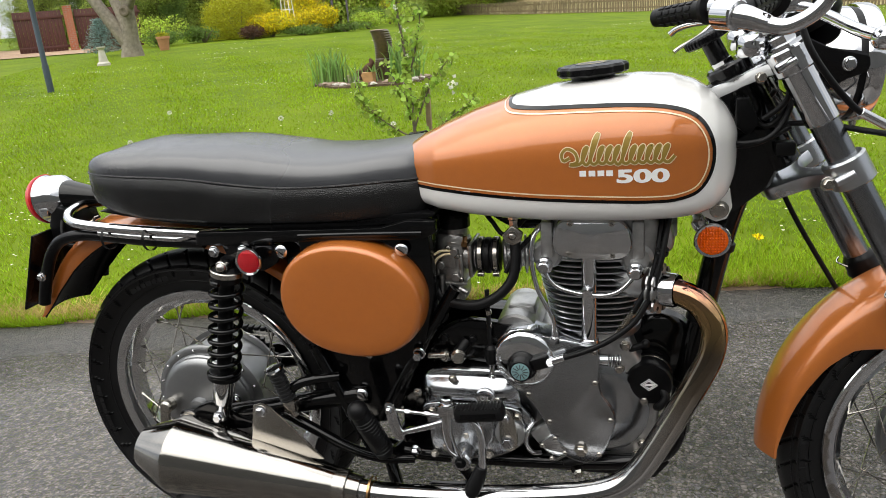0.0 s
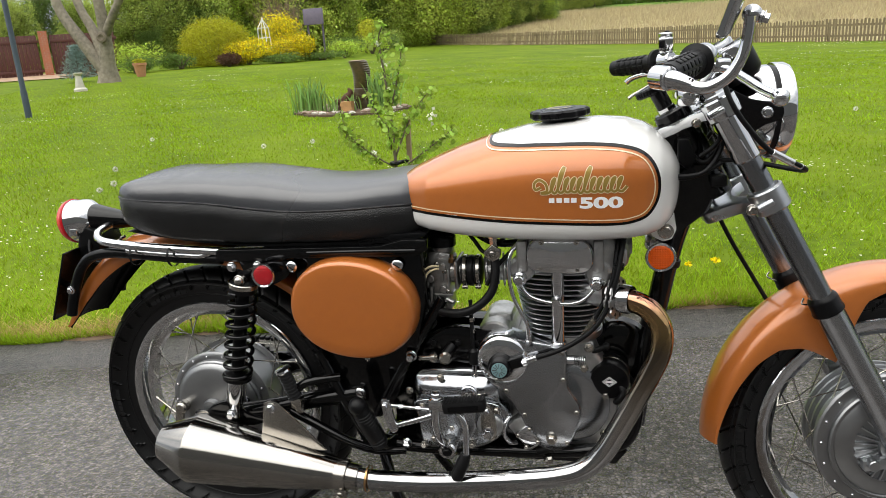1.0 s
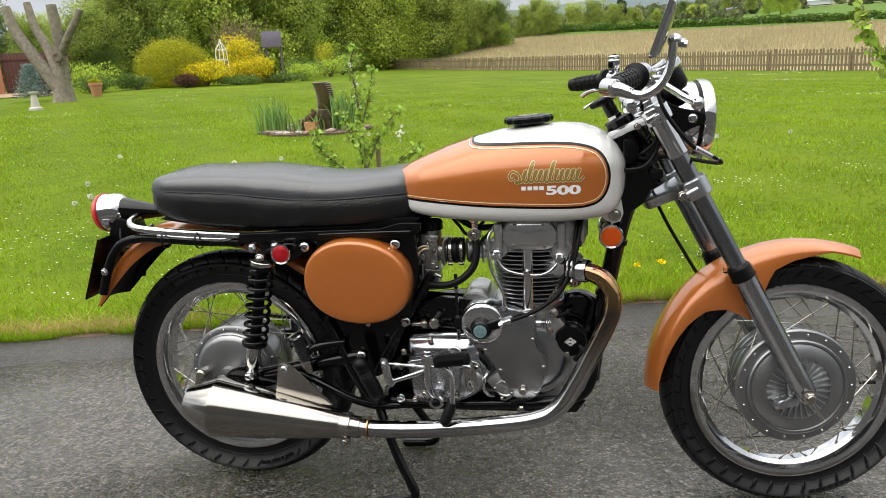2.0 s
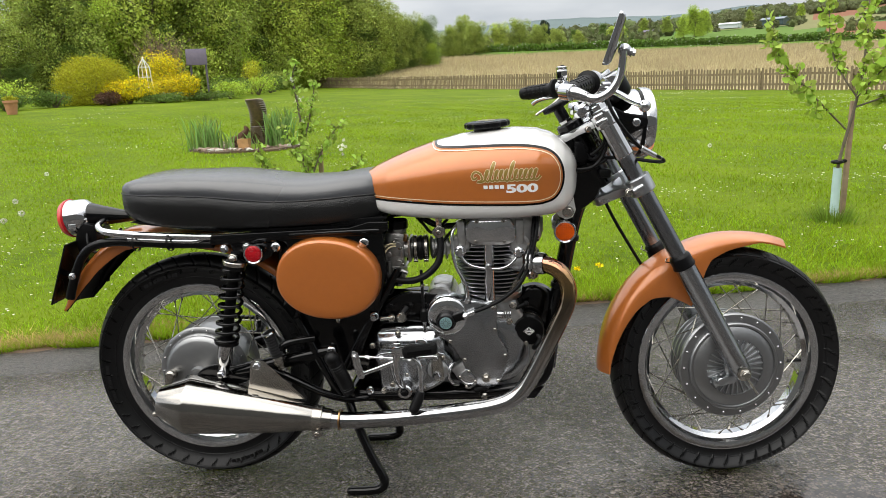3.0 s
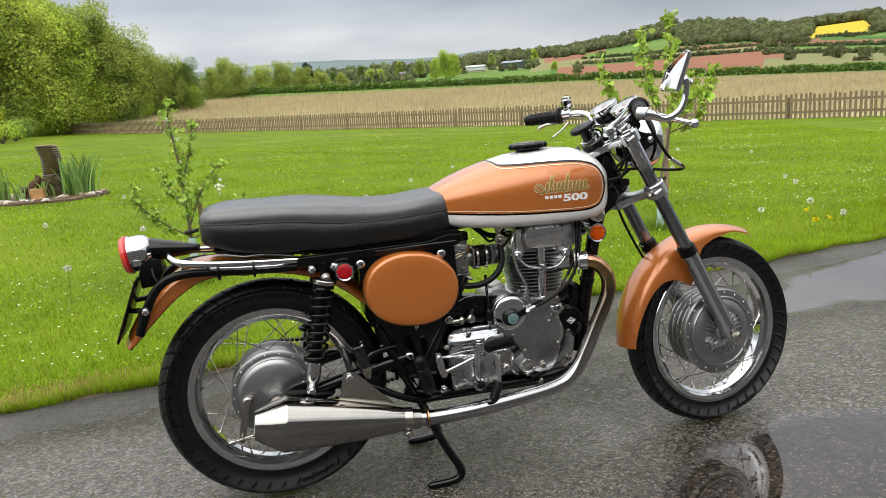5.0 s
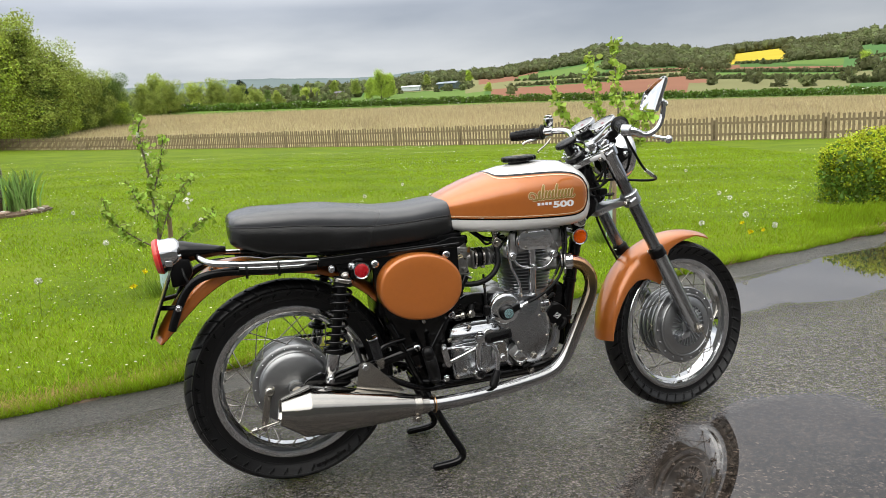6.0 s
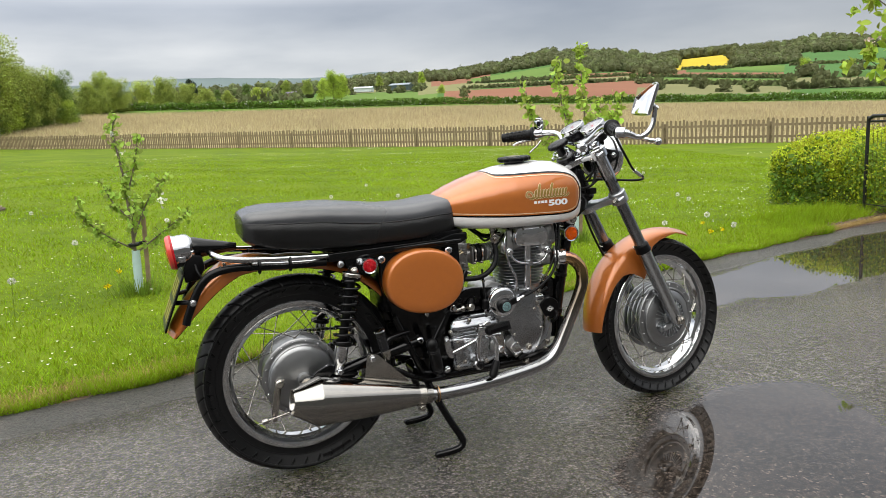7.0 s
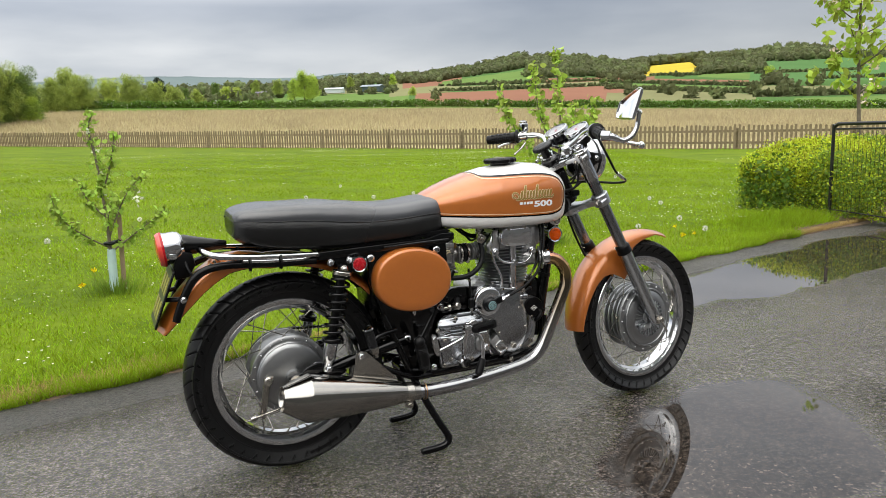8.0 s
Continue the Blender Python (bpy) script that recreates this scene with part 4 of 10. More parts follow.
def mudguard(name, centre, angles, radius, depth, half, turn, paint, label, parent=None):
    """A curved blade over a wheel: skirt depth and radius given at angles in degrees."""
    bm = bmesh.new()
    a0, a1 = angles[0], angles[-1]
    rings = []
    cs = 19
    for layer in (0.0, -0.0022):
        grid = []
        for i in range(90):
            a = a0 + (a1 - a0) * i / 89
            R = float(np.interp(a, angles, radius)) if a1 > a0 else float(np.interp(-a, [-q for q in angles], radius))
            dp = float(np.interp(a, angles, depth)) if a1 > a0 else float(np.interp(-a, [-q for q in angles], depth))
            t = radians(a)
            h = float(np.interp(i, range(90), np.interp(np.linspace(0, 1, 90), np.linspace(0, 1, len(half)), half)))
            row = []
            for k in range(cs):
                s = -1 + 2 * k / (cs - 1)
                # crown over the middle third, then the skirt
                if abs(s) < 0.6:
                    y = s / 0.6 * h * 0.90
                    r = R - 0.016 * (s / 0.6) ** 2
                else:
                    q = (abs(s) - 0.6) / 0.4
                    y = math.copysign(h * (0.90 + 0.10 * math.sin(min(1, q * 2.2) * math.pi / 2)), s)
                    r = R - 0.016 - q ** 1.0 * max(0.004, dp - 0.016)
                r += layer
                yy = y * (1 + layer * 6)
                row.append(centre + V(math.cos(t) * r, yy, math.sin(t) * r))
            grid.append(row)
        rings.append(grid)
    top = skin(bm, rings[0], closed=False)
    low = skin(bm, rings[1], closed=False)
    n = len(top)
    for k in range(cs - 1):
        bm.faces.new((top[0][k], top[0][k + 1], low[0][k + 1], low[0][k]))
        bm.faces.new((top[-1][k], top[-1][k + 1], low[-1][k + 1], low[-1][k]))
    for i in range(n - 1):
        bm.faces.new((top[i][0], top[i + 1][0], low[i + 1][0], low[i][0]))
        bm.faces.new((top[i][-1], top[i + 1][-1], low[i + 1][-1], low[i][-1]))
    return part(name, bm, paint, parent or bike, label, 50, turn)


FG_A = [65.5, 70, 76, 84, 93, 102, 107, 112, 118, 124, 127, 131, 138, 147, 158, 170, 178, 181]
FG_R = [0.351, 0.350, 0.348, 0.346, 0.345, 0.344, 0.343, 0.343, 0.343, 0.343, 0.344, 0.344, 0.344, 0.343, 0.342, 0.341, 0.341, 0.341]
FG_D = [0.006, 0.010, 0.018, 0.029, 0.039, 0.054, 0.080, 0.108, 0.132, 0.142, 0.118, 0.086, 0.057, 0.043, 0.034, 0.026, 0.020, 0.012]
front_guard = mudguard("front_mudguard", FRONT, FG_A, FG_R, FG_D, [0.046, 0.058, 0.062, 0.062, 0.060, 0.052], STEER, "copper_paint", "copper painted front mudguard")
RG_A = [40, 60, 80, 97, 107, 115, 124, 136, 146, 151.5, 153]
RG_R = [0.384, 0.385, 0.386, 0.392, 0.420, 0.438, 0.437, 0.432, 0.428, 0.427, 0.427]
RG_D = [0.030, 0.032, 0.034, 0.036, 0.044, 0.050, 0.050, 0.046, 0.036, 0.026, 0.016]
rear_guard = mudguard("rear_mudguard", REAR, RG_A, RG_R, RG_D, [0.066, 0.072, 0.076, 0.078, 0.078, 0.070], NO_TURN, "copper_paint", "copper painted rear mudguard")
mudguard("lining", REAR, RG_A, [r - 0.005 for r in RG_R], [d - 0.003 for d in RG_D], [0.063, 0.069, 0.073, 0.075, 0.075, 0.067], NO_TURN, "black_satin", "black underside", rear_guard)


def forks():
    d = (FRONT + V(0.006, 0, -0.004)) - V(1.056, 0, 0.973)
    top = V(1.056, 0, 0.973)
    d = d.normalized()

    def on(s):
        return top + d * s
    L = (FRONT - top).length
    for side in (-1, 1):
        o = V(0, 0.098 * side, 0)
        bm = bmesh.new()
        rod(bm, on(0.11) + o, on(0.46) + o, 0.0205, seg=28)
        leg = part("fork_leg", bm, "fork_grey", bike, "grey steel fork leg", 35, STEER)
        bm = bmesh.new()
        rod(bm, on(0.02) + o, on(0.125) + o, 0.0235, seg=28)
        part("upper_sleeve", bm, "chrome", leg, "chrome upper sleeve", 35, STEER)
        bm = bmesh.new()
        lathe(bm, on(0.415) + o, d, [(0.021, -0.010), (0.0255, -0.004), (0.0270, 0.0), (0.0270, 0.016), (0.0285, 0.020), (0.0285, 0.025), (0.0258, 0.027)], 28)
        part("dust_cap", bm, "black_satin", leg, "black dust cap", 35, STEER)
        bm = bmesh.new()
        lathe(bm, on(0.44) + o, d, [(0.0255, 0), (0.0255, L - 0.50), (0.0265, L - 0.47), (0.024, L - 0.44), (0.020, L - 0.425)], 28)
        part("slider", bm, "slider_grey", leg, "grey polished lower slider", 35, STEER)
        bm = bmesh.new()
        lathe(bm, on(0.0) + o, d, [(0.016, -0.016), (0.019, -0.014), (0.019, -0.004), (0.024, -0.002), (0.024, 0.004)], 6)
        part("fork_nut", bm, "polished_alloy", leg, "", 35, STEER)
        bm = bmesh.new()
        pts = [on(0.43) + o + V(-0.028, -0.012 * side, 0.0), on(0.43) + o + V(-0.042, 0, 0.005), on(0.43) + o + V(-0.036, 0.01, 0.012)]
        pipe(bm, pts, 0.0016, 6, 6)
        part("wire_clip", bm, "brushed_steel", leg, "", 35, STEER)
    u = V(0, 1, 0)
    fwd = u.cross(d).normalized()
    fwd = fwd if fwd.x > 0 else -fwd
    rot = Matrix((fwd, u, -d)).transposed().to_4x4()

    def yoke(name, s, t, mat, label, ring):
        bm = bmesh.new()
        c = on(s)
        out = [(0.012, -0.122), (0.030, -0.10), (0.012, -0.075), (-0.02, -0.05), (-0.034, 0.0), (-0.02, 0.05), (0.012, 0.075), (0.030, 0.10), (0.012, 0.122), (-0.02, 0.12), (-0.05, 0.065), (-0.098, 0.03), (-0.102, 0.0), (-0.098, -0.03), (-0.05, -0.065), (-0.02, -0.12)]
        out = curve2(out, 4)
        tmp = bmesh.new()
        skin(tmp, [[(x, y, -t / 2) for x, y in out], [(x, y, t / 2) for x, y in out]])
        bmesh.ops.recalc_face_normals(tmp, faces=tmp.faces)
        rounded(tmp, 0.003)
        bmesh.ops.transform(tmp, matrix=Matrix.Translation(c) @ rot, verts=tmp.verts)
        merge(bm, tmp)
        for side in (-1, 1):
            lathe(bm, c + u * 0.098 * side - d * ring, d, [(0.027, 0), (0.031, 0.003), (0.031, ring * 2 - 0.003), (0.027, ring * 2)], 32)
            rod(bm, c + u * 0.126 * side - fwd * 0.03, c + u * 0.126 * side - fwd * 0.002, 0.007)
        return part(name, bm, mat, bike, label, 35, STEER)
    ty = yoke("top_yoke", 0.022, 0.020, "polished_alloy", "polished alloy top yoke", 0.019)
    ly = yoke("lower_yoke", 0.205, 0.022, "satin_alloy", "satin alloy lower yoke with pinch clamps", 0.022)
    for side in (-1, 1):
        bm = bmesh.new()
        p = on(0.205) + u * 0.112 * side - fwd * 0.036
        hexnut(bm, p, -u * -side, 0.008, 0.01)
        part("pinch_bolt", bm, "brushed_steel", ly, "", 35, STEER)
        bm = bmesh.new()
        hexnut(bm, on(0.022) + u * 0.115 * side - fwd * 0.050, u * side, 0.006, 0.008)
        part("pinch_bolt", bm, "brushed_steel", ty, "", 35, STEER)
    # steering damper knob and stem nut
    bm = bmesh.new()
    hx = on(0.022) - fwd * 0.066
    lathe(bm, hx, -d, [(0.022, 0.0), (0.022, 0.018), (0.018, 0.02), (0.018, 0.036), (0.014, 0.038)], 6)
    part("stem_nut", bm, "chrome", ty, "", 35, STEER)
    bm = bmesh.new()
    lathe(bm, hx, -d, [(0.015, 0.036), (0.015, 0.072), (0.012, 0.074)], 24)
    uu, vv, dd = frame_of(-d)
    rings = []
    for r, h in ((0.018, 0.068), (0.034, 0.071), (0.0365, 0.074), (0.0365, 0.082), (0.034, 0.085), (0.012, 0.087)):
        rings.append([hx + dd * h + (uu * math.cos(t) + vv * math.sin(t)) * r * (1 + (0.03 * math.copysign(1, math.sin(36 * t)) if r > 0.035 else 0)) for t in [2 * math.pi * (i + 0.5) / 144 for i in range(144)]])
    skin(bm, rings)
    part("damper_knob", bm, "black_satin", ty, "black knurled steering damper knob", 35, STEER)
    return on, d, fwd, rot


on_fork, FORK_D, FWD, FORK_ROT = forks()


def silencer():
    ax = (V(0.37, -0.185, 0.238) - V(-0.062, -0.195, 0.297)).normalized()
    o = V(-0.062, -0.195, 0.297)
    bm = bmesh.new()
    lathe(bm, o, ax, [(0.030, 0.03), (0.036, 0.003), (0.0385, 0.0), (0.0395, 0.002), (0.041, 0.006), (0.0735, 0.074), (0.0745, 0.078), (0.0740, 0.082), (0.062, 0.20), (0.046, 0.32), (0.033, 0.395), (0.028, 0.415), (0.0265, 0.445)], 72, True, True)
    ob = part("silencer", bm, "silencer_steel", bike, "polished reverse-cone megaphone silencer", 25)
    bm = bmesh.new()
    lathe(bm, o + ax * 0.006, ax, [(0.0355, 0), (0.033, 0.03), (0.001, 0.05)], 48, False, True)
    part("silencer_mouth", bm, "black_satin", ob, "dark silencer mouth")
    bm = bmesh.new()
    lathe(bm, o + ax * 0.392, ax, [(0.031, 0), (0.0325, 0.002), (0.0325, 0.028), (0.031, 0.03)], 40, False, False)
    block(bm, o + ax * 0.407 + V(0, -0.012, -0.036), (0.026, 0.014, 0.018), 0.003)
    part("clamp", bm, "brushed_steel", ob, "steel pipe clamp")
    bm = bmesh.new()
    hexnut(bm, o + ax * 0.407 + V(0, -0.02, -0.038), (0, -1, 0), 0.006, 0.012)
    part("clamp_bolt", bm, "brushed_steel", ob)
    bm = bmesh.new()
    plate(bm, [(0.196, 0.400), (0.180, 0.394), (0.168, 0.330), (0.160, 0.305), (0.300, 0.290), (0.312, 0.292), (0.214, 0.394)], -0.178, -0.175, 0.0008)
    br = part("silencer_bracket", bm, "brushed_steel", bike, "brushed steel silencer bracket")
    bm = bmesh.new()
    hexnut(bm, (0.196, -0.178, 0.384), (0, -1, 0), 0.0085, 0.010)
    part("bracket_bolt", bm, "chrome", br)
    bm = bmesh.new()
    pts = [(0.165 + 0.0072 * i, -0.183, 0.3085 - 0.0014 * i + 0.0016 * math.sin(i * 2.1)) for i in range(20)]
    pipe(bm, pts, 0.0028, 8, 3)
    part("weld_bead", bm, "brushed_steel", br)
    bm = bmesh.new()
    pts = [(0.355, -0.185, 0.240), (0.42, -0.183, 0.233), (0.52, -0.178, 0.233), (0.62, -0.170, 0.238), (0.72, -0.160, 0.245), (0.79, -0.151, 0.253), (0.838, -0.144, 0.268), (0.874, -0.140, 0.301), (0.906, -0.137, 0.356), (0.937, -0.135, 0.418), (0.964, -0.134, 0.474), (0.982, -0.129, 0.518), (0.984, -0.121, 0.560), (0.963, -0.112, 0.594), (0.928, -0.103, 0.610), (0.89, -0.088, 0.611)]
    pipe(bm, pts, 0.0210, 28, 6)
    part("exhaust_pipe", bm, "exhaust_steel", bike, "swept chrome exhaust pipe blued by heat", 40)
    bm = bmesh.new()
    lathe(bm, (0.398, -0.184, 0.2355), (1, 0.01, -0.05), [(0.0275, 0), (0.0275, 0.004)], 32, False, False)
    part("weld_ring", bm, "copper_pipe", ob, "heat-tinted weld ring")


silencer()


def side_cover():
    n = 96
    rings = []
    for y, k, lift in ((-0.095, 0.97, 0), (-0.118, 1.0, 0), (-0.128, 1.012, 0), (-0.135, 1.008, 0), (-0.150, 1.0, 0), (-0.160, 0.985, 0), (-0.1655, 0.955, 0), (-0.1675, 0.91, 0), (-0.1690, 0.7, 0), (-0.1700, 0.35, 0), (-0.1702, 0.02, 0)):
        ring = []
        for i in range(n):
            t = 2 * math.pi * i / n
            e = 2.15
            c, s = math.cos(t), math.sin(t)
            x = 0.131 * math.copysign(abs(c) ** (2 / e), c) * k
            z = 0.103 * math.copysign(abs(s) ** (2 / e), s) * k
            r = radians(-6)
            ring.append((0.391 + x * math.cos(r) - z * math.sin(r), y, 0.599 + x * math.sin(r) + z * math.cos(r)))
        rings.append(ring)
    bm = bmesh.new()
    skin(bm, rings)
    ob = part("side_cover", bm, "copper_paint", bike, "oval copper painted side cover", 40)
    bm = bmesh.new()
    lathe(bm, (0.400, -0.12, 0.490), (0.1, -0.2, -1), [(0.006, 0), (0.007, 0.004), (0.007, 0.012), (0.004, 0.016)], 12)
    part("drain_plug", bm, "brushed_steel", ob)


side_cover()


# ---- frame, suspension and tail ----
def tubes(name, paths, r, mat, label="", n=6, turn=None, parent=None, seg=14):
    for pts in paths:
        bm = bmesh.new()
        pipe(bm, pts, r, seg, n)
        part(name, bm, mat, parent or bike, label, 40, turn)


def bolt(p, r=0.008, h=0.009, mat="chrome", name="bolt", parent=None, axis=(0, -1, 0), slot=False, turn=None):
    bm = bmesh.new()
    if slot:
        lathe(bm, p, axis, [(r * 1.3, 0), (r * 1.3, h * 0.3), (r * 1.05, h * 0.6), (r * 0.6, h * 0.75)], 20)
    else:
        hexnut(bm, p, axis, r, h)
    ob = part(name, bm, mat, parent or bike, "", 35, turn)
    if slot:
        bm = bmesh.new()
        d = Vector(axis).normalized()
        block(bm, Vector(p) + d * h * 0.72, (r * 1.7, h * 0.2, r * 0.22), 0.0, Matrix.Rotation(radians(35), 4, "Y"))
        part("slot", bm, "black_satin", ob)
    return ob


def frame_parts():
    for s in (-1, 1):
        # upper rail, a flanged pressing in front and a tube behind
        bm = bmesh.new()
        plate(bm, [(0.095, 0.716), (0.090, 0.690), (0.24, 0.690), (0.25, 0.697), (0.525, 0.703), (0.548, 0.715), (0.548, 0.735), (0.50, 0.737), (0.45, 0.724)], min(s * 0.108, s * 0.134), max(s * 0.108, s * 0.134), 0.004)
        part("upper_rail", bm, "black_paint", bike, "gloss black frame rail")
        bm = bmesh.new()
        pipe(bm, [(0.30, s * 0.136, 0.7095), (0.40, s * 0.136, 0.7125), (0.525, s * 0.136, 0.715)], 0.0045, 10, 3)
        part("rail_flange", bm, "black_paint", bike)
        bm = bmesh.new()
        plate(bm, [(0.140, 0.692), (0.265, 0.692), (0.245, 0.655), (0.215, 0.640), (0.180, 0.643), (0.150, 0.660)], min(s * 0.118, s * 0.128), max(s * 0.118, s * 0.128), 0.003)
        part("shock_mount", bm, "black_paint", bike)
        # lug behind the side cover, tapering to the engine plates
        bm = bmesh.new()
        plate(bm, [(0.255, 0.700), (0.528, 0.704), (0.532, 0.60), (0.505, 0.50), (0.440, 0.36), (0.385, 0.325), (0.358, 0.345), (0.300, 0.47), (0.258, 0.60)], min(s * 0.085, s * 0.112), max(s * 0.085, s * 0.112), 0.005)
        part("side_panel", bm, "black_paint", bike, "gloss black triangular frame panel")
        tubes("frame_tube", [[(0.292, s * 0.116, 0.49), (0.325, s * 0.118, 0.415), (0.362, s * 0.118, 0.330), (0.385, s * 0.110, 0.270)], [(0.560, s * 0.085, 0.60), (0.520, s * 0.095, 0.535), (0.455, s * 0.105, 0.430), (0.405, s * 0.105, 0.345)]], 0.0115, "black_paint")
        tubes("cradle_tube", [[(0.36, s * 0.09, 0.285), (0.45, s * 0.085, 0.262), (0.60, s * 0.075, 0.255), (0.80, s * 0.065, 0.258), (0.90, s * 0.055, 0.272), (0.935, s * 0.045, 0.31), (0.945, s * 0.035, 0.38)]], 0.0145, "black_paint")
        tubes("swing_arm", [[(0.385, s * 0.105, 0.395), (0.28, s * 0.115, 0.378), (0.16, s * 0.118, 0.352), (0.02, s * 0.118, 0.322), (-0.02, s * 0.118, 0.315)]], 0.019, "black_paint", "black swinging arm")
        tubes("rear_stay", [[(0.215, s * 0.128, 0.352), (0.27, s * 0.130, 0.325), (0.340, s * 0.128, 0.287), (0.400, s * 0.115, 0.262), (0.46, s * 0.10, 0.258)]], 0.010, "black_paint")
        tubes("peg_stay", [[(0.240, s * 0.150, 0.405), (0.258, s * 0.148, 0.425), (0.285, s * 0.138, 0.432), (0.335, s * 0.120, 0.434)]], 0.0095, "black_paint")
        bm = bmesh.new()
        plate(bm, curve2([(0.02, 0.350), (0.075, 0.372), (0.12, 0.345), (0.16, 0.335), (0.13, 0.318), (0.05, 0.318)], 3), min(s * 0.126, s * 0.142), max(s * 0.126, s * 0.142), 0.003)
        part("shock_lug", bm, "black_paint", bike)
    # steering head, gusset and down tube
    bm = bmesh.new()
    rod(bm, HEAD_LOW - AXIS * 0.005, HEAD_TOP - AXIS * 0.016, 0.034, seg=28)
    part("steering_head", bm, "black_paint", bike, "black steering head")
    bm = bmesh.new()
    plate(bm, [(0.975, 0.925), (1.02, 0.915), (1.085, 0.800), (1.07, 0.760), (1.02, 0.720), (0.975, 0.70), (0.955, 0.76), (0.97, 0.85)], -0.032, 0.032, 0.008)
    part("head_gusset", bm, "black_paint", bike)
    bm = bmesh.new()
    plate(bm, [(1.010, 0.905), (1.030, 0.905), (1.045, 0.865), (1.030, 0.845), (1.012, 0.86)], -0.060, -0.034, 0.004)
    part("switch_box", bm, "black_satin", bike)
    tubes("down_tube", [[(1.045, 0, 0.80), (1.01, 0, 0.70), (0.980, 0, 0.56), (0.955, 0, 0.42), (0.938, 0, 0.30)]], 0.021, "black_paint", "gloss black front down tube")
    for z, x in ((0.655, 1.001), (0.525, 0.9725), (0.395, 0.951)):
        bm = bmesh.new()
        lathe(bm, (x, 0, z), (0.2, 0, 1), [(0.0225, -0.007), (0.0235, -0.006), (0.0235, 0.006), (0.0225, 0.007)], 24)
        part("cable_tie", bm, "rubber", bike)
    tubes("top_tube", [[(1.02, 0, 0.87), (0.85, 0, 0.80), (0.65, 0, 0.755), (0.50, 0, 0.735)]], 0.018, "black_paint")
    tubes("cross_tube", [[(0.50, -0.11, 0.715), (0.50, 0.11, 0.715)], [(0.12, -0.11, 0.70), (0.12, 0.11, 0.70)]], 0.012, "black_paint", n=1)
    # central box: oil tank and battery behind the side cover
    bm = bmesh.new()
    block(bm, (0.385, 0.0, 0.595), (0.23, 0.16, 0.20), 0.012)
    part("battery_box", bm, "black_satin", bike)
    # engine plates and chain case
    bm = bmesh.new()
    plate(bm, curve2([(0.50, 0.49), (0.56, 0.535), (0.63, 0.535), (0.70, 0.52), (0.72, 0.46), (0.66, 0.45), (0.58, 0.46), (0.52, 0.455)], 3), -0.085, -0.060, 0.006)
    part("engine_plate", bm, "black_paint", bike, "gloss black engine plate, added to darken the gaps")
    bm = bmesh.new()
    plate(bm, curve2([(0.46, 0.46), (0.60, 0.50), (0.80, 0.46), (0.90, 0.38), (0.86, 0.28), (0.70, 0.26), (0.52, 0.27), (0.45, 0.34)], 4), 0.075, 0.125, 0.01)
    part("primary_case", bm, "black_paint", bike, "black primary chain case")
    for p in ((0.259, 0.680), (0.484, 0.685)):
        bolt((p[0], -0.128, p[1]), 0.0095, 0.010, "chrome", "panel_screw", slot=True)
    bolt((0.375, -0.118, 0.398), 0.0095, 0.010, "chrome", "panel_screw", slot=True)
    bolt((0.495, -0.118, 0.488), 0.0085, 0.018)
    bolt((0.468, -0.112, 0.283), 0.008, 0.012)
    bolt((0.128, -0.134, 0.680), 0.008, 0.010)
    bolt((0.187, -0.134, 0.682), 0.008, 0.010)


frame_parts()


def shock(side):
    y = 0.150 * side
    top, low = V(0.160, y, 0.662), V(0.094, y, 0.356)
    d = (low - top).normalized()
    L = (low - top).length
    bm = bmesh.new()
    lathe(bm, top, d, [(0.012, -0.012), (0.014, 0.004), (0.022, 0.008), (0.028, 0.012), (0.028, 0.030), (0.014, 0.034), (0.014, L - 0.10), (0.022, L - 0.095), (0.031, L - 0.090), (0.031, L - 0.082), (0.020, L - 0.078)], 28)
    root = part("rear_shock", bm, "black_satin", bike, "coil-over rear shock with black spring")
    bm = bmesh.new()
    lathe(bm, top, d, [(0.0295, 0.008), (0.031, 0.010), (0.031, 0.018), (0.0295, 0.020)], 28, False, False)
    part("spring_cap", bm, "brushed_steel", root)
    u, v, _ = frame_of(d)
    turns, n = 8.2, 230
    pts = []
    for i in range(n + 1):
        s = i / n
        a = 2 * math.pi * turns * s
        h = 0.030 + (L - 0.118) * s
        pts.append(top + d * h + (u * math.cos(a) + v * math.sin(a)) * 0.0275)
    bm = bmesh.new()
    pipe(bm, pts, 0.0046, 10, 1)
    part("spring", bm, "black_paint", root, "black coil spring", 60)
    bm = bmesh.new()
    lathe(bm, top, d, [(0.021, L - 0.080), (0.021, L - 0.030), (0.016, L - 0.022), (0.014, L - 0.006), (0.014, L + 0.010), (0.008, L + 0.014)], 28)
    part("lower_sleeve", bm, "chrome", root, "chrome lower sleeve")
    bm = bmesh.new()
    rod(bm, (top.x, y - 0.022 * side, top.z), (top.x, y + 0.022 * side, top.z), 0.012)
    ball(bm, V(top.x, y + 0.02 * side, top.z), 0.0105, 14)
    part("top_bolt", bm, "brushed_steel", root)
    bolt((low.x, y + 0.014 * side, low.z), 0.0085, 0.012, "chrome", "low_bolt", root, (0, side, 0))
    return root


shock(-1)
shock(1)


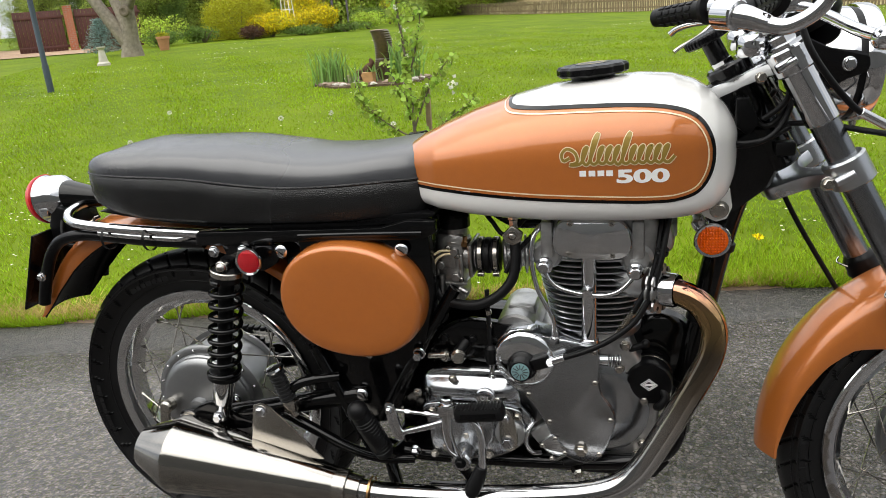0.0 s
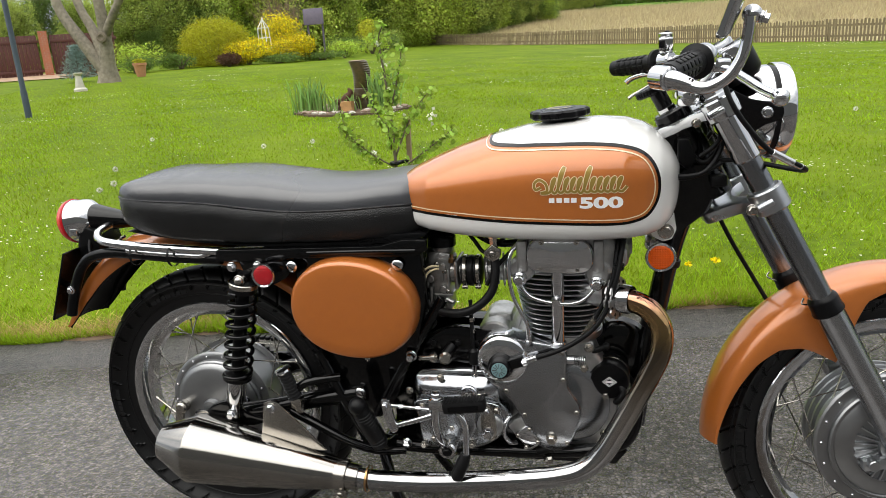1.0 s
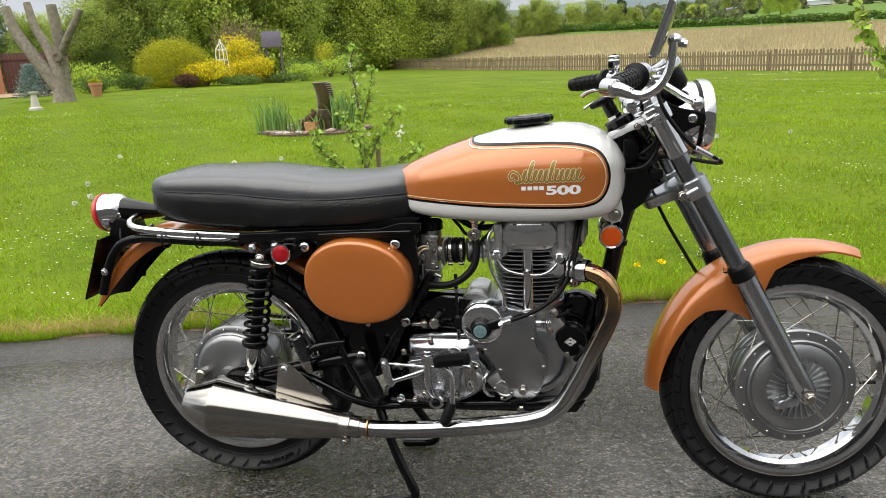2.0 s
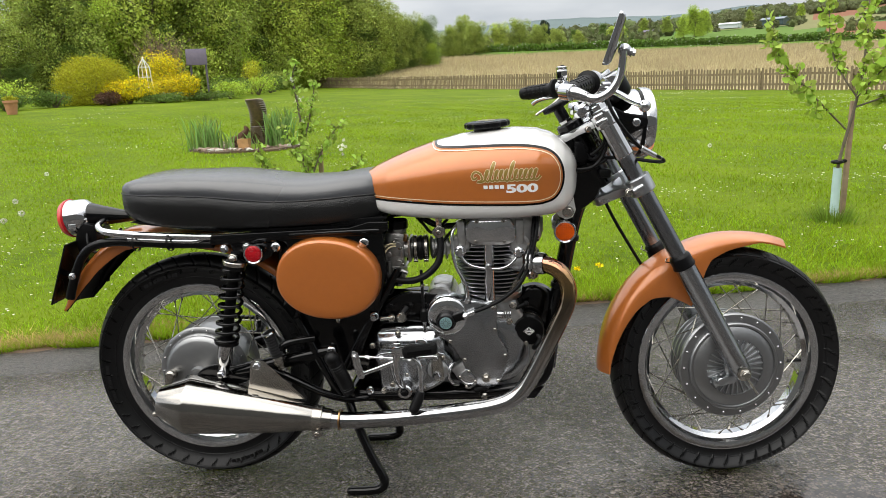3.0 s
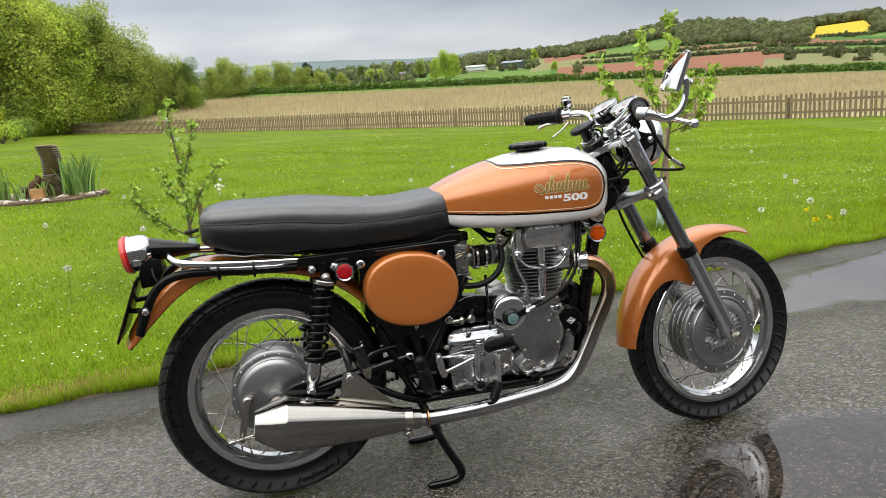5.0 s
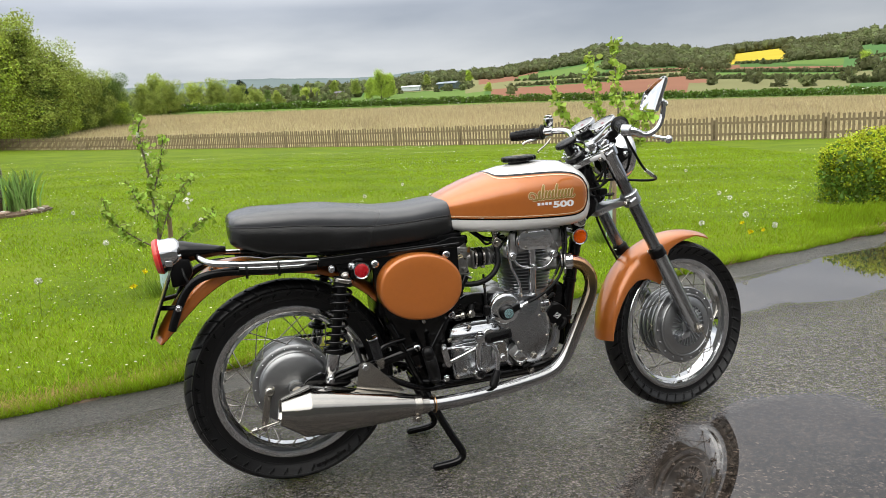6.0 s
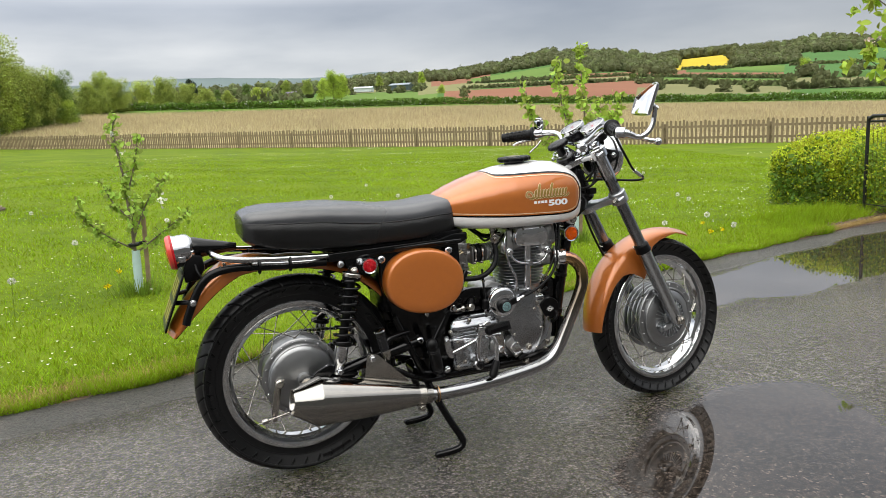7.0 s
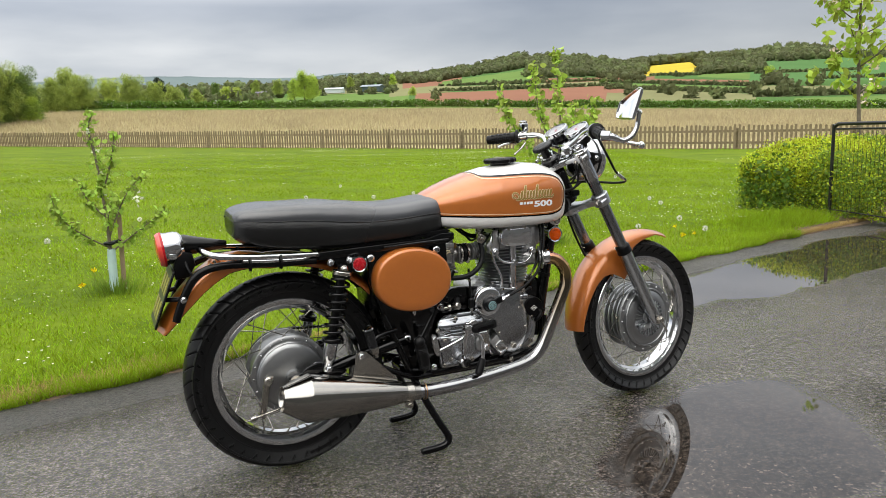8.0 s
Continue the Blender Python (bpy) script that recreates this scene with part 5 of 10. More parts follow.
def reflector(p, r, lens, name, axis=(0, -1, 0)):
    bm = bmesh.new()
    lathe(bm, p, axis, [(r * 0.7, -0.010), (r, -0.004), (r * 1.18, 0.004), (r * 1.22, 0.009), (r * 1.16, 0.012), (r, 0.0105)], 40, True, False)
    root = part(name, bm, "chrome", bike, "round reflector in a chrome ring")
    bm = bmesh.new()
    lathe(bm, p, axis, [(r, 0.0102), (r * 0.8, 0.0125), (r * 0.02, 0.014)], 40, False, True)
    part("lens", bm, lens, root, "red lens" if lens == "red_lens" else "amber lens")
    # facets of the lens
    bm = bmesh.new()
    u, v, d = frame_of(axis)
    for i in range(-4, 5):
        for j in range(-4, 5):
            q = (u * i + v * j) * r * 0.19
            if q.length < r * 0.86:
                lathe(bm, Vector(p) + q + d * 0.0105, d, [(r * 0.10, 0), (r * 0.07, 0.003), (r * 0.01, 0.0042)], 5)
    part("lens_facet", bm, lens, root, "", 10, kind="stuff")


reflector((0.2110, -0.1535, 0.671), 0.0205, "red_lens", "red_reflector")
reflector((0.984, -0.052, 0.681), 0.0235, "amber_lens", "amber_reflector")
reflector((0.984, 0.052, 0.681), 0.0235, "amber_lens", "amber_reflector", (0, 1, 0))
tubes("reflector_bracket", [[(0.985, -0.045, 0.685), (0.990, 0.045, 0.685)]], 0.014, "black_paint", n=1)


def tank_lug():
    bm = bmesh.new()
    plate(bm, [(0.935, 0.748), (0.985, 0.790), (1.006, 0.772), (1.012, 0.735), (1.004, 0.716), (0.988, 0.711), (0.970, 0.720), (0.955, 0.738)], -0.060, -0.048, 0.003)
    ob = part("tank_lug", bm, "white_paint", bike, "white tank mounting lug")
    bolt((0.992, -0.060, 0.732), 0.011, 0.009, "brushed_steel", "lug_bolt", ob)


tank_lug()


def tail():
    # chrome grab hoop round the seat's tail
    pts = [(0.120, -0.112, 0.706), (0.02, -0.114, 0.711), (-0.08, -0.114, 0.717), (-0.16, -0.112, 0.724), (-0.205, -0.100, 0.730), (-0.230, -0.070, 0.738), (-0.238, -0.03, 0.742), (-0.238, 0.0, 0.742)]
    full = pts + [(x, -y, z) for x, y, z in pts[-2::-1]]
    tubes("grab_rail", [full], 0.0095, "chrome", "chrome grab rail round the seat tail")
    for s in (-1, 1):
        tubes("indicator_tube", [[(0.075, s * 0.1135, 0.706), (0.050, s * 0.1145, 0.6985), (0.02, s * 0.115, 0.6985), (-0.06, s * 0.115, 0.7035), (-0.13, s * 0.114, 0.7095)]], 0.0062, "chrome")
        tubes("mudguard_stay", [[(0.09, s * 0.105, 0.688), (-0.02, s * 0.106, 0.692), (-0.115, s * 0.100, 0.697), (-0.185, s * 0.096, 0.699), (-0.240, s * 0.094, 0.688), (-0.275, s * 0.092, 0.660), (-0.300, s * 0.091, 0.617), (-0.320, s * 0.090, 0.570), (-0.327, s * 0.090, 0.548)]], 0.0118, "black_satin", "black tubular mudguard stay")
        for x, z in ((-0.11, 0.70), (-0.02, 0.698)):
            bm = bmesh.new()
            lathe(bm, (x, s * 0.111, z), (1, 0, 0), [(0.0235, -0.003), (0.0235, 0.003)], 20, False, False)
            part("cable_strap", bm, "rubber", bike)
        bolt((-0.303, s * 0.103, 0.612), 0.007, 0.009, "chrome", "stay_bolt", axis=(0, s, 0))
    # rear lamp
    o, ax = V(-0.283, 0, 0.756), V(-0.985, 0, -0.12).normalized()
    bm = bmesh.new()
    lathe(bm, o, ax, [(0.028, -0.004), (0.036, 0.002), (0.044, 0.010), (0.047, 0.022), (0.0475, 0.048), (0.050, 0.052), (0.050, 0.058), (0.047, 0.061)], 48)
    lamp = part("rear_lamp", bm, "chrome", bike, "chrome rear lamp with a red lens")
    bm = bmesh.new()
    lathe(bm, o + ax * 0.058, ax, [(0.0505, 0.0), (0.0515, 0.003), (0.0510, 0.007), (0.0470, 0.014), (0.030, 0.0185), (0.001, 0.020)], 48)
    part("lens", bm, "lamp_red", lamp, "red lens")
    bm = bmesh.new()
    lathe(bm, o + ax * 0.054, ax, [(0.0505, 0), (0.0525, 0.002), (0.0525, 0.005), (0.0505, 0.007)], 48, False, False)
    part("lens_gasket", bm, "red_lens", lamp)
    bm = bmesh.new()
    block(bm, o + ax * 0.034 + V(0, -0.040, -0.020), (0.022, 0.016, 0.018), 0.003)
    part("plate_window", bm, "polished_alloy", lamp, "small clear window")
    bm = bmesh.new()
    lathe(bm, o, (0.985, 0, -0.06), [(0.032, -0.006), (0.0325, 0.004), (0.027, 0.030), (0.018, 0.085), (0.011, 0.125)], 40)
    part("lamp_arm", bm, "black_paint", lamp, "black tapered lamp arm")
    bm = bmesh.new()
    plate(bm, [(-0.300, 0.745), (-0.262, 0.735), (-0.255, 0.70), (-0.275, 0.665), (-0.315, 0.66), (-0.318, 0.70)], -0.040, 0.040, 0.004)
    part("lamp_bracket", bm, "black_satin", bike)
    tubes("lamp_cable", [[(-0.285, -0.03, 0.722), (-0.278, -0.05, 0.690), (-0.262, -0.055, 0.665), (-0.235, -0.05, 0.668)]], 0.004, "rubber")
    bm = bmesh.new()
    for k in range(5):
        block(bm, (-0.225 + 0.011 * k, -0.055, 0.690 + 0.008 * k), (0.009, 0.016, 0.008), 0.002, Matrix.Rotation(radians(-38), 4, "Y"))
    part("cable_connector", bm, "brushed_steel", bike)
    # number plate, its characters plain bars
    m = Matrix.Translation((-0.352, 0, 0.612)) @ Matrix.Rotation(radians(22), 4, "Y")
    bm = bmesh.new()
    block(bm, (0, 0, 0), (0.005, 0.176, 0.176), 0.0015)
    bmesh.ops.transform(bm, matrix=m, verts=bm.verts)
    pl = part("number_plate", bm, "black_satin", bike, "black number plate with pale bars")
    bm = bmesh.new()
    block(bm, (-0.0035, 0, 0), (0.0015, 0.168, 0.168), 0.0)
    bmesh.ops.transform(bm, matrix=m, verts=bm.verts)
    part("plate_face", bm, "silver_black", pl)
    for row, n in ((0.037, 3), (-0.037, 3)):
        for k in range(n):
            bm = bmesh.new()
            block(bm, (-0.005, -0.052 + 0.052 * k, row), (0.0015, 0.030, 0.054), 0.0)
            bmesh.ops.transform(bm, matrix=m, verts=bm.verts)
            part("bar", bm, "plate_yellow", pl, "plain pale bar")
    tubes("plate_stay", [[(-0.350, -0.06, 0.61), (-0.305, -0.09, 0.612)], [(-0.350, 0.06, 0.61), (-0.305, 0.09, 0.612)]], 0.007, "black_satin", n=1)


tail()


def stand():
    root = None
    for s in (-1, 1):
        bm = bmesh.new()
        pipe(bm, [(0.400, s * 0.085, 0.255), (0.425, s * 0.110, 0.19), (0.462, s * 0.135, 0.11), (0.492, s * 0.148, 0.055), (0.496, s * 0.150, 0.034), (0.484, s * 0.151, 0.020), (0.455, s * 0.152, 0.0145), (0.405, s * 0.152, 0.0125)], 0.0120, 14, 6)
        leg = part("centre_stand", bm, "black_paint", bike, "black tubular centre stand leg")
        bm = bmesh.new()
        ball(bm, (0.405, s * 0.152, 0.0125), 0.0119, 12)
        part("foot_end", bm, "black_paint", leg)
    tubes("stand_bar", [[(0.405, -0.088, 0.250), (0.405, 0.088, 0.250)]], 0.013, "black_paint", n=1)
    bm = bmesh.new()
    n = 60
    pts = [(0.42 + 0.13 * i / n, 0.06 + 0.008 * math.cos(i * 1.6), 0.235 + 0.02 * i / n + 0.008 * math.sin(i * 1.6)) for i in range(n)]
    pipe(bm, pts, 0.0022, 6, 1)
    part("stand_spring", bm, "brushed_steel", bike)


stand()


# ---- engine ----
def fin_ring(cx, z, a, b, n=2.6, k=64):
    return [(cx + a * math.copysign(abs(math.cos(t)) ** (2 / n), math.cos(t)), b * math.copysign(abs(math.sin(t)) ** (2 / n), math.sin(t)), z) for t in [2 * math.pi * i / k for i in range(k)]]


def engine():
    bm = bmesh.new()
    plate(bm, curve2([(0.675, 0.44), (0.668, 0.36), (0.690, 0.285), (0.74, 0.252), (0.80, 0.245), (0.852, 0.258), (0.893, 0.305), (0.905, 0.36), (0.895, 0.42), (0.868, 0.47), (0.85, 0.505), (0.80, 0.525), (0.73, 0.525), (0.69, 0.50)], 5), -0.056, 0.085, 0.010, 3)
    root = part("crankcase", bm, "cast_alloy", bike, "cast alloy crankcase")
    bm = bmesh.new()
    lathe(bm, (0.800, -0.054, 0.365), (0, -1, 0), [(0.090, 0), (0.088, 0.006), (0.078, 0.011), (0.060, 0.012)], 64)
    part("crank_boss", bm, "grey_alloy", root, "round cast boss")
    # timing cover
    out = curve2([(0.627, 0.490), (0.632, 0.458), (0.650, 0.432), (0.672, 0.414), (0.694, 0.388), (0.711, 0.356), (0.726, 0.318), (0.741, 0.297), (0.760, 0.285), (0.784, 0.282), (0.806, 0.294), (0.822, 0.326), (0.833, 0.366), (0.828, 0.393), (0.811, 0.420), (0.806, 0.450), (0.808, 0.494), (0.800, 0.509), (0.765, 0.517), (0.735, 0.521), (0.708, 0.527), (0.680, 0.536), (0.654, 0.531), (0.636, 0.514)], 5)
    bm = bmesh.new()
    plate(bm, out, -0.108, -0.052, 0.006, 3)
    cover = part("timing_cover", bm, "grey_alloy", bike, "smooth polished alloy timing cover", 30)
    bm = bmesh.new()
    cx, cz = sum(p[0] for p in out) / len(out), sum(p[1] for p in out) / len(out)
    plate(bm, [(cx + (x - cx) * 0.975 + 0.0015, cz + (z - cz) * 0.98) for x, z in out], -0.112, -0.104, 0.003, 2)
    part("cover_face", bm, "grey_alloy", cover, "polished cover face", 30)
    for p in ((0.798, 0.500), (0.800, 0.443), (0.825, 0.373), (0.805, 0.304), (0.740, 0.313), (0.721, 0.3625), (0.686, 0.414)):
        bolt((p[0], -0.111, p[1]), 0.0038, 0.004, "brushed_steel", "cover_screw", cover, slot=True)
    bolt((0.774, -0.111, 0.312), 0.009, 0.012, "brushed_steel", "drain_bolt", cover)
    # magneto end and its cap
    bm = bmesh.new()
    lathe(bm, (0.681, -0.075, 0.482), (0, -1, 0), [(0.053, 0), (0.053, 0.032), (0.051, 0.038), (0.046, 0.042), (0.032, 0.045)], 56)
    mag = part("magneto_cover", bm, "polished_alloy", bike, "domed polished magneto cover")
    for p in ((0.660, 0.517), (0.709, 0.508), (0.646, 0.470), (0.712, 0.462)):
        bolt((p[0], -0.114, p[1]), 0.0042, 0.005, "brushed_steel", "cover_screw", mag, slot=True)
    bm = bmesh.new()
    lathe(bm, (0.662, 0.055, 0.510), (0, -1, 0), [(0.035, 0), (0.040, 0.004), (0.040, 0.13), (0.036, 0.135)], 40)
    block(bm, (0.668, -0.01, 0.535), (0.050, 0.07, 0.04), 0.008)
    part("magneto_body", bm, "cast_alloy", mag, "cast magneto body")
    bm = bmesh.new()
    lathe(bm, (0.679, -0.115, 0.474), (0, -1, 0), [(0.026, 0), (0.026, 0.010), (0.022, 0.014), (0.020, 0.026), (0.018, 0.028)], 32)
    block(bm, (0.703, -0.125, 0.482), (0.05, 0.018, 0.022), 0.005, Matrix.Rotation(radians(-18), 4, "Y"))
    cap = part("points_cap", bm, "black_satin", mag, "black ignition cap")
    bm = bmesh.new()
    lathe(bm, (0.679, -0.143, 0.474), (0, -1, 0), [(0.0155, 0), (0.0155, 0.0012), (0.014, 0.0016)], 32)
    part("badge", bm, "teal_badge", cap, "pale green round badge")
    for i in range(12):
        bm = bmesh.new()
        t = 2 * math.pi * i / 12
        block(bm, (0.679 + math.cos(t) * 0.009, -0.1448, 0.474 + math.sin(t) * 0.009), (0.009, 0.0008, 0.0014), 0, Matrix.Rotation(-t, 4, "Y"))
        part("badge_ray", bm, "silver_black", cap)
    # cable from the cap, with steel ferrules
    bm = bmesh.new()
    rod(bm, (0.722, -0.128, 0.486), (0.752, -0.130, 0.498), 0.0065)
    hexnut(bm, (0.722, -0.128, 0.486), (0.03, 0, 0.011), 0.008, 0.012, False)
    part("cable_ferrule", bm, "chrome", bike)
    tubes("control_cable", [[(0.750, -0.130, 0.497), (0.79, -0.132, 0.513), (0.83, -0.130, 0.535), (0.865, -0.126, 0.565), (0.888, -0.118, 0.605), (0.903, -0.110, 0.655), (0.912, -0.095, 0.70), (0.92, -0.07, 0.745)], [(0.862, -0.112, 0.575), (0.882, -0.108, 0.612), (0.897, -0.103, 0.655), (0.905, -0.085, 0.71), (0.91, -0.06, 0.74)]], 0.0048, "rubber", "black control cable")
    bm = bmesh.new()
    n = 70
    pts = []
    for i in range(n):
        s = i / n
        c = V(0.838, -0.105, 0.535).lerp(V(0.864, -0.112, 0.580), s)
        a = i * 1.25
        pts.append(c + V(math.cos(a) * 0.0045, math.sin(a) * 0.0045, 0))
    pipe(bm, pts, 0.0013, 5, 1)
    part("cable_spring", bm, "brushed_steel", bike)
    bm = bmesh.new()
    lathe(bm, (0.906, -0.097, 0.672), (0.2, 0, 1), [(0.010, -0.003), (0.011, 0), (0.010, 0.003)], 16)
    lathe(bm, (0.907, -0.096, 0.679), (0.2, 0, 1), [(0.010, -0.0015), (0.011, 0), (0.010, 0.0015)], 16)
    part("cable_clip", bm, "rubber", bike)
    # cylinder with its fins; the core's dark colour imitates shade in the gaps
    bm = bmesh.new()
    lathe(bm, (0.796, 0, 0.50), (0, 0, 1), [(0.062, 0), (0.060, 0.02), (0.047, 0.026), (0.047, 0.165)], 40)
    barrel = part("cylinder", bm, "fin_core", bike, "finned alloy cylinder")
    for i in range(13):
        z = 0.523 + i * 0.0106
        a = 0.077 + 0.019 * min(1, i / 8)
        bm = bmesh.new()
        skin(bm, [fin_ring(0.796, z, a - 0.002, 0.083), fin_ring(0.796, z + 0.0005, a, 0.085), fin_ring(0.796, z + 0.0030, a, 0.085), fin_ring(0.796, z + 0.0036, a - 0.002, 0.083)])
        part("fin", bm, "satin_alloy", barrel)
    bm = bmesh.new()
    lathe(bm, (0.796, 0, 0.503), (0, 0, 1), [(0.076, 0), (0.078, 0.003), (0.078, 0.014), (0.074, 0.018)], 48)
    part("base_flange", bm, "cast_alloy", barrel)
    for x in (0.736, 0.763, 0.830, 0.856):
        bolt((x, -0.066 + abs(x - 0.796) * 0.4, 0.520), 0.006, 0.014, "brushed_steel", "base_nut", barrel, (0, 0, 1))
    # head
    bm = bmesh.new()
    plate(bm, curve2([(0.722, 0.668), (0.728, 0.712), (0.752, 0.732), (0.805, 0.737), (0.862, 0.733), (0.900, 0.722), (0.922, 0.700), (0.924, 0.672), (0.900, 0.652), (0.860, 0.648), (0.800, 0.652), (0.745, 0.648)], 4), -0.078, 0.075, 0.012, 3)
    lathe(bm, (0.722, -0.060, 0.662), (0, -1, 0), [(0.026, 0), (0.026, 0.018), (0.020, 0.024)], 24)
    lathe(bm, (0.868, -0.060, 0.656), (0, -1, 0), [(0.030, 0), (0.028, 0.016), (0.020, 0.024)], 24)
    for k in range(4):
        block(bm, (0.905 + 0.004 * k, -0.050 + 0.012 * k, 0.690), (0.004, 0.050, 0.060 - 0.006 * k), 0.0015, Matrix.Rotation(radians(-35), 4, "Z"))
    lathe(bm, (0.85, -0.040, 0.612), (1, -0.8, 0.02), [(0.034, 0), (0.032, 0.030), (0.029, 0.055)], 32)
    head = part("cylinder_head", bm, "cast_alloy", bike, "cast alloy cylinder head")
    for i in range(4):
        z = 0.6615 + i * 0.0125
        a = 0.098 + 0.004 * i
        bm = bmesh.new()
        skin(bm, [fin_ring(0.815, z, a - 0.002, 0.083), fin_ring(0.815, z + 0.0006, a, 0.085), fin_ring(0.815, z + 0.0036, a, 0.085), fin_ring(0.815, z + 0.0042, a - 0.002, 0.083)])
        part("fin", bm, "cast_alloy", head)
    bm = bmesh.new()
    block(bm, (0.724, -0.076, 0.690), (0.020, 0.03, 0.062), 0.004)
    part("head_pillar", bm, "cast_alloy", head)
    bm = bmesh.new()
    block(bm, (0.870, -0.076, 0.690), (0.020, 0.03, 0.062), 0.004)
    part("head_pillar", bm, "cast_alloy", head)
    bm = bmesh.new()
    out = curve2([(0.740, 0.690), (0.748, 0.718), (0.765, 0.727), (0.800, 0.728), (0.838, 0.727), (0.858, 0.718), (0.868, 0.690), (0.861, 0.668), (0.838, 0.660), (0.805, 0.660), (0.770, 0.662), (0.747, 0.670)], 5)
    skin(bm, [[(0.798 + (x - 0.804) * k, y, 0.696 + (z - 0.694) * k) for x, z in out] for k, y in ((1.0, -0.070), (1.0, -0.102), (0.985, -0.106), (0.95, -0.1085), (0.80, -0.1110), (0.55, -0.1130), (0.28, -0.1142), (0.02, -0.1146))])
    rc = part("rocker_cover", bm, "polished_alloy", head, "mirror polished rocker cover", 30)
    for p in ((0.765, 0.724), (0.830, 0.724), (0.762, 0.674), (0.831, 0.672)):
        bolt((p[0], -0.1085, p[1]), 0.0042, 0.005, "brushed_steel", "cover_screw", head, slot=True)
    for p in ((0.719, 0.646), (0.866, 0.638)):
        bm = bmesh.new()
        lathe(bm, (p[0], -0.082, p[1]), (0, -1, 0), [(0.013, 0), (0.014, 0.003), (0.014, 0.012), (0.010, 0.014), (0.010, 0.024), (0.008, 0.026)], 16)
        part("banjo_bolt", bm, "chrome", head)
    # push rod tube
    bm = bmesh.new()
    rod(bm, (0.790, -0.084, 0.500), (0.792, -0.086, 0.665), 0.0135, seg=28)
    pr = part("pushrod_tube", bm, "chrome", bike, "chrome push rod tube")
    bm = bmesh.new()
    lathe(bm, (0.790, -0.084, 0.506), (0, 0, 1), [(0.0165, 0), (0.0165, 0.008), (0.0145, 0.010)], 28)
    part("tube_collar", bm, "chrome", pr)
    bm = bmesh.new()
    lathe(bm, (0.790, -0.094, 0.604), (0, -1, 0), [(0.010, 0), (0.011, 0.003), (0.011, 0.012), (0.008, 0.020)], 16)
    part("banjo_bolt", bm, "chrome", pr)
    tubes("oil_pipe", [[(0.719, -0.100, 0.644), (0.729, -0.103, 0.625), (0.746, -0.106, 0.612), (0.772, -0.108, 0.605), (0.790, -0.109, 0.603), (0.815, -0.109, 0.602), (0.838, -0.107, 0.608), (0.856, -0.103, 0.623), (0.866, -0.100, 0.638)]], 0.0038, "chrome", "thin chrome oil feed pipe")
    tubes("oil_pipe", [[(0.727, -0.070, 0.720), (0.709, -0.090, 0.708), (0.701, -0.100, 0.685), (0.701, -0.106, 0.650), (0.709, -0.110, 0.612), (0.723, -0.112, 0.582), (0.733, -0.112, 0.558), (0.735, -0.110, 0.528)]], 0.0040, "chrome", "thin chrome oil pipe")
    bm = bmesh.new()
    lathe(bm, (0.735, -0.108, 0.514), (0, 0, 1), [(0.0085, 0), (0.0085, 0.010), (0.006, 0.012), (0.006, 0.026)], 6)
    part("pipe_union", bm, "chrome", bike)
    # exhaust port ring and collar
    d = V(1, -0.42, 0.02).normalized()
    o = V(0.894, -0.088, 0.610)
    bm = bmesh.new()
    u, v, _ = frame_of(d)
    for h in (0.0, 0.010):
        rings = []
        for dr, hh in ((-0.002, 0), (0, 0.0008), (0, 0.004), (-0.002, 0.0048)):
            rings.append([o + d * (h + hh) + (u * math.cos(t) + v * math.sin(t)) * (0.038 + dr + (0.003 if math.cos(t * 10) > -0.3 else -0.002)) for t in [2 * math.pi * i / 80 for i in range(80)]])
        skin(bm, rings)
    ring_ob = part("port_ring", bm, "cast_alloy", bike, "finned exhaust port ring")
    for k in range(10):
        t = 2 * math.pi * (k + 0.5) / 10
        bm = bmesh.new()
        q = o + d * 0.0150 + (u * math.cos(t) + v * math.sin(t)) * 0.0335
        rod(bm, q - d * 0.001, q + d * 0.0006, 0.0035, seg=10)
        part("ring_hole", bm, "black_satin", ring_ob, "dark hole")
    bm = bmesh.new()
    lathe(bm, o + d * 0.010, d, [(0.024, 0), (0.0275, 0.002), (0.0275, 0.026), (0.0255, 0.030)], 36, False, False)
    part("port_collar", bm, "chrome", bike)
    # generator and the black disc behind it
    bm = bmesh.new()
    lathe(bm, (0.888, 0.06, 0.421), (0, -1, 0), [(0.036, 0), (0.038, 0.01), (0.038, 0.088), (0.0400, 0.090), (0.0400, 0.118), (0.037, 0.124), (0.030, 0.1255)], 48)
    dyn = part("generator", bm, "black_satin", bike, "black cylindrical generator")
    bm = bmesh.new()
    lathe(bm, (0.888, -0.020, 0.421), (0, -1, 0), [(0.0403, 0), (0.0410, 0.002), (0.0410, 0.006), (0.0403, 0.008)], 48, False, False)
    part("generator_strap", bm, "black_paint", dyn)
    bm = bmesh.new()
    lathe(bm, (0.888, -0.030, 0.421), (0, -1, 0), [(0.0403, 0), (0.0413, 0.002), (0.0413, 0.004), (0.0403, 0.006)], 48, False, False)
    part("generator_band", bm, "brushed_steel", dyn)
    for k in (1.0, 0.72):
        bm = bmesh.new()
        dm = [V(0.014 * k, 0, 0), V(0, 0, 0.0105 * k), V(-0.014 * k, 0, 0), V(0, 0, -0.0105 * k)]
        pipe(bm, [V(0.888, -0.0662, 0.421) + p for p in dm + dm[:1]], 0.0008, 5, 1)
        part("badge_outline", bm, "white_letter", dyn, "white diamond outline")
    bm = bmesh.new()
    block(bm, (0.888, -0.0662, 0.421), (0.014, 0.001, 0.0035), 0)
    part("bar", bm, "white_letter", dyn)
    bm = bmesh.new()
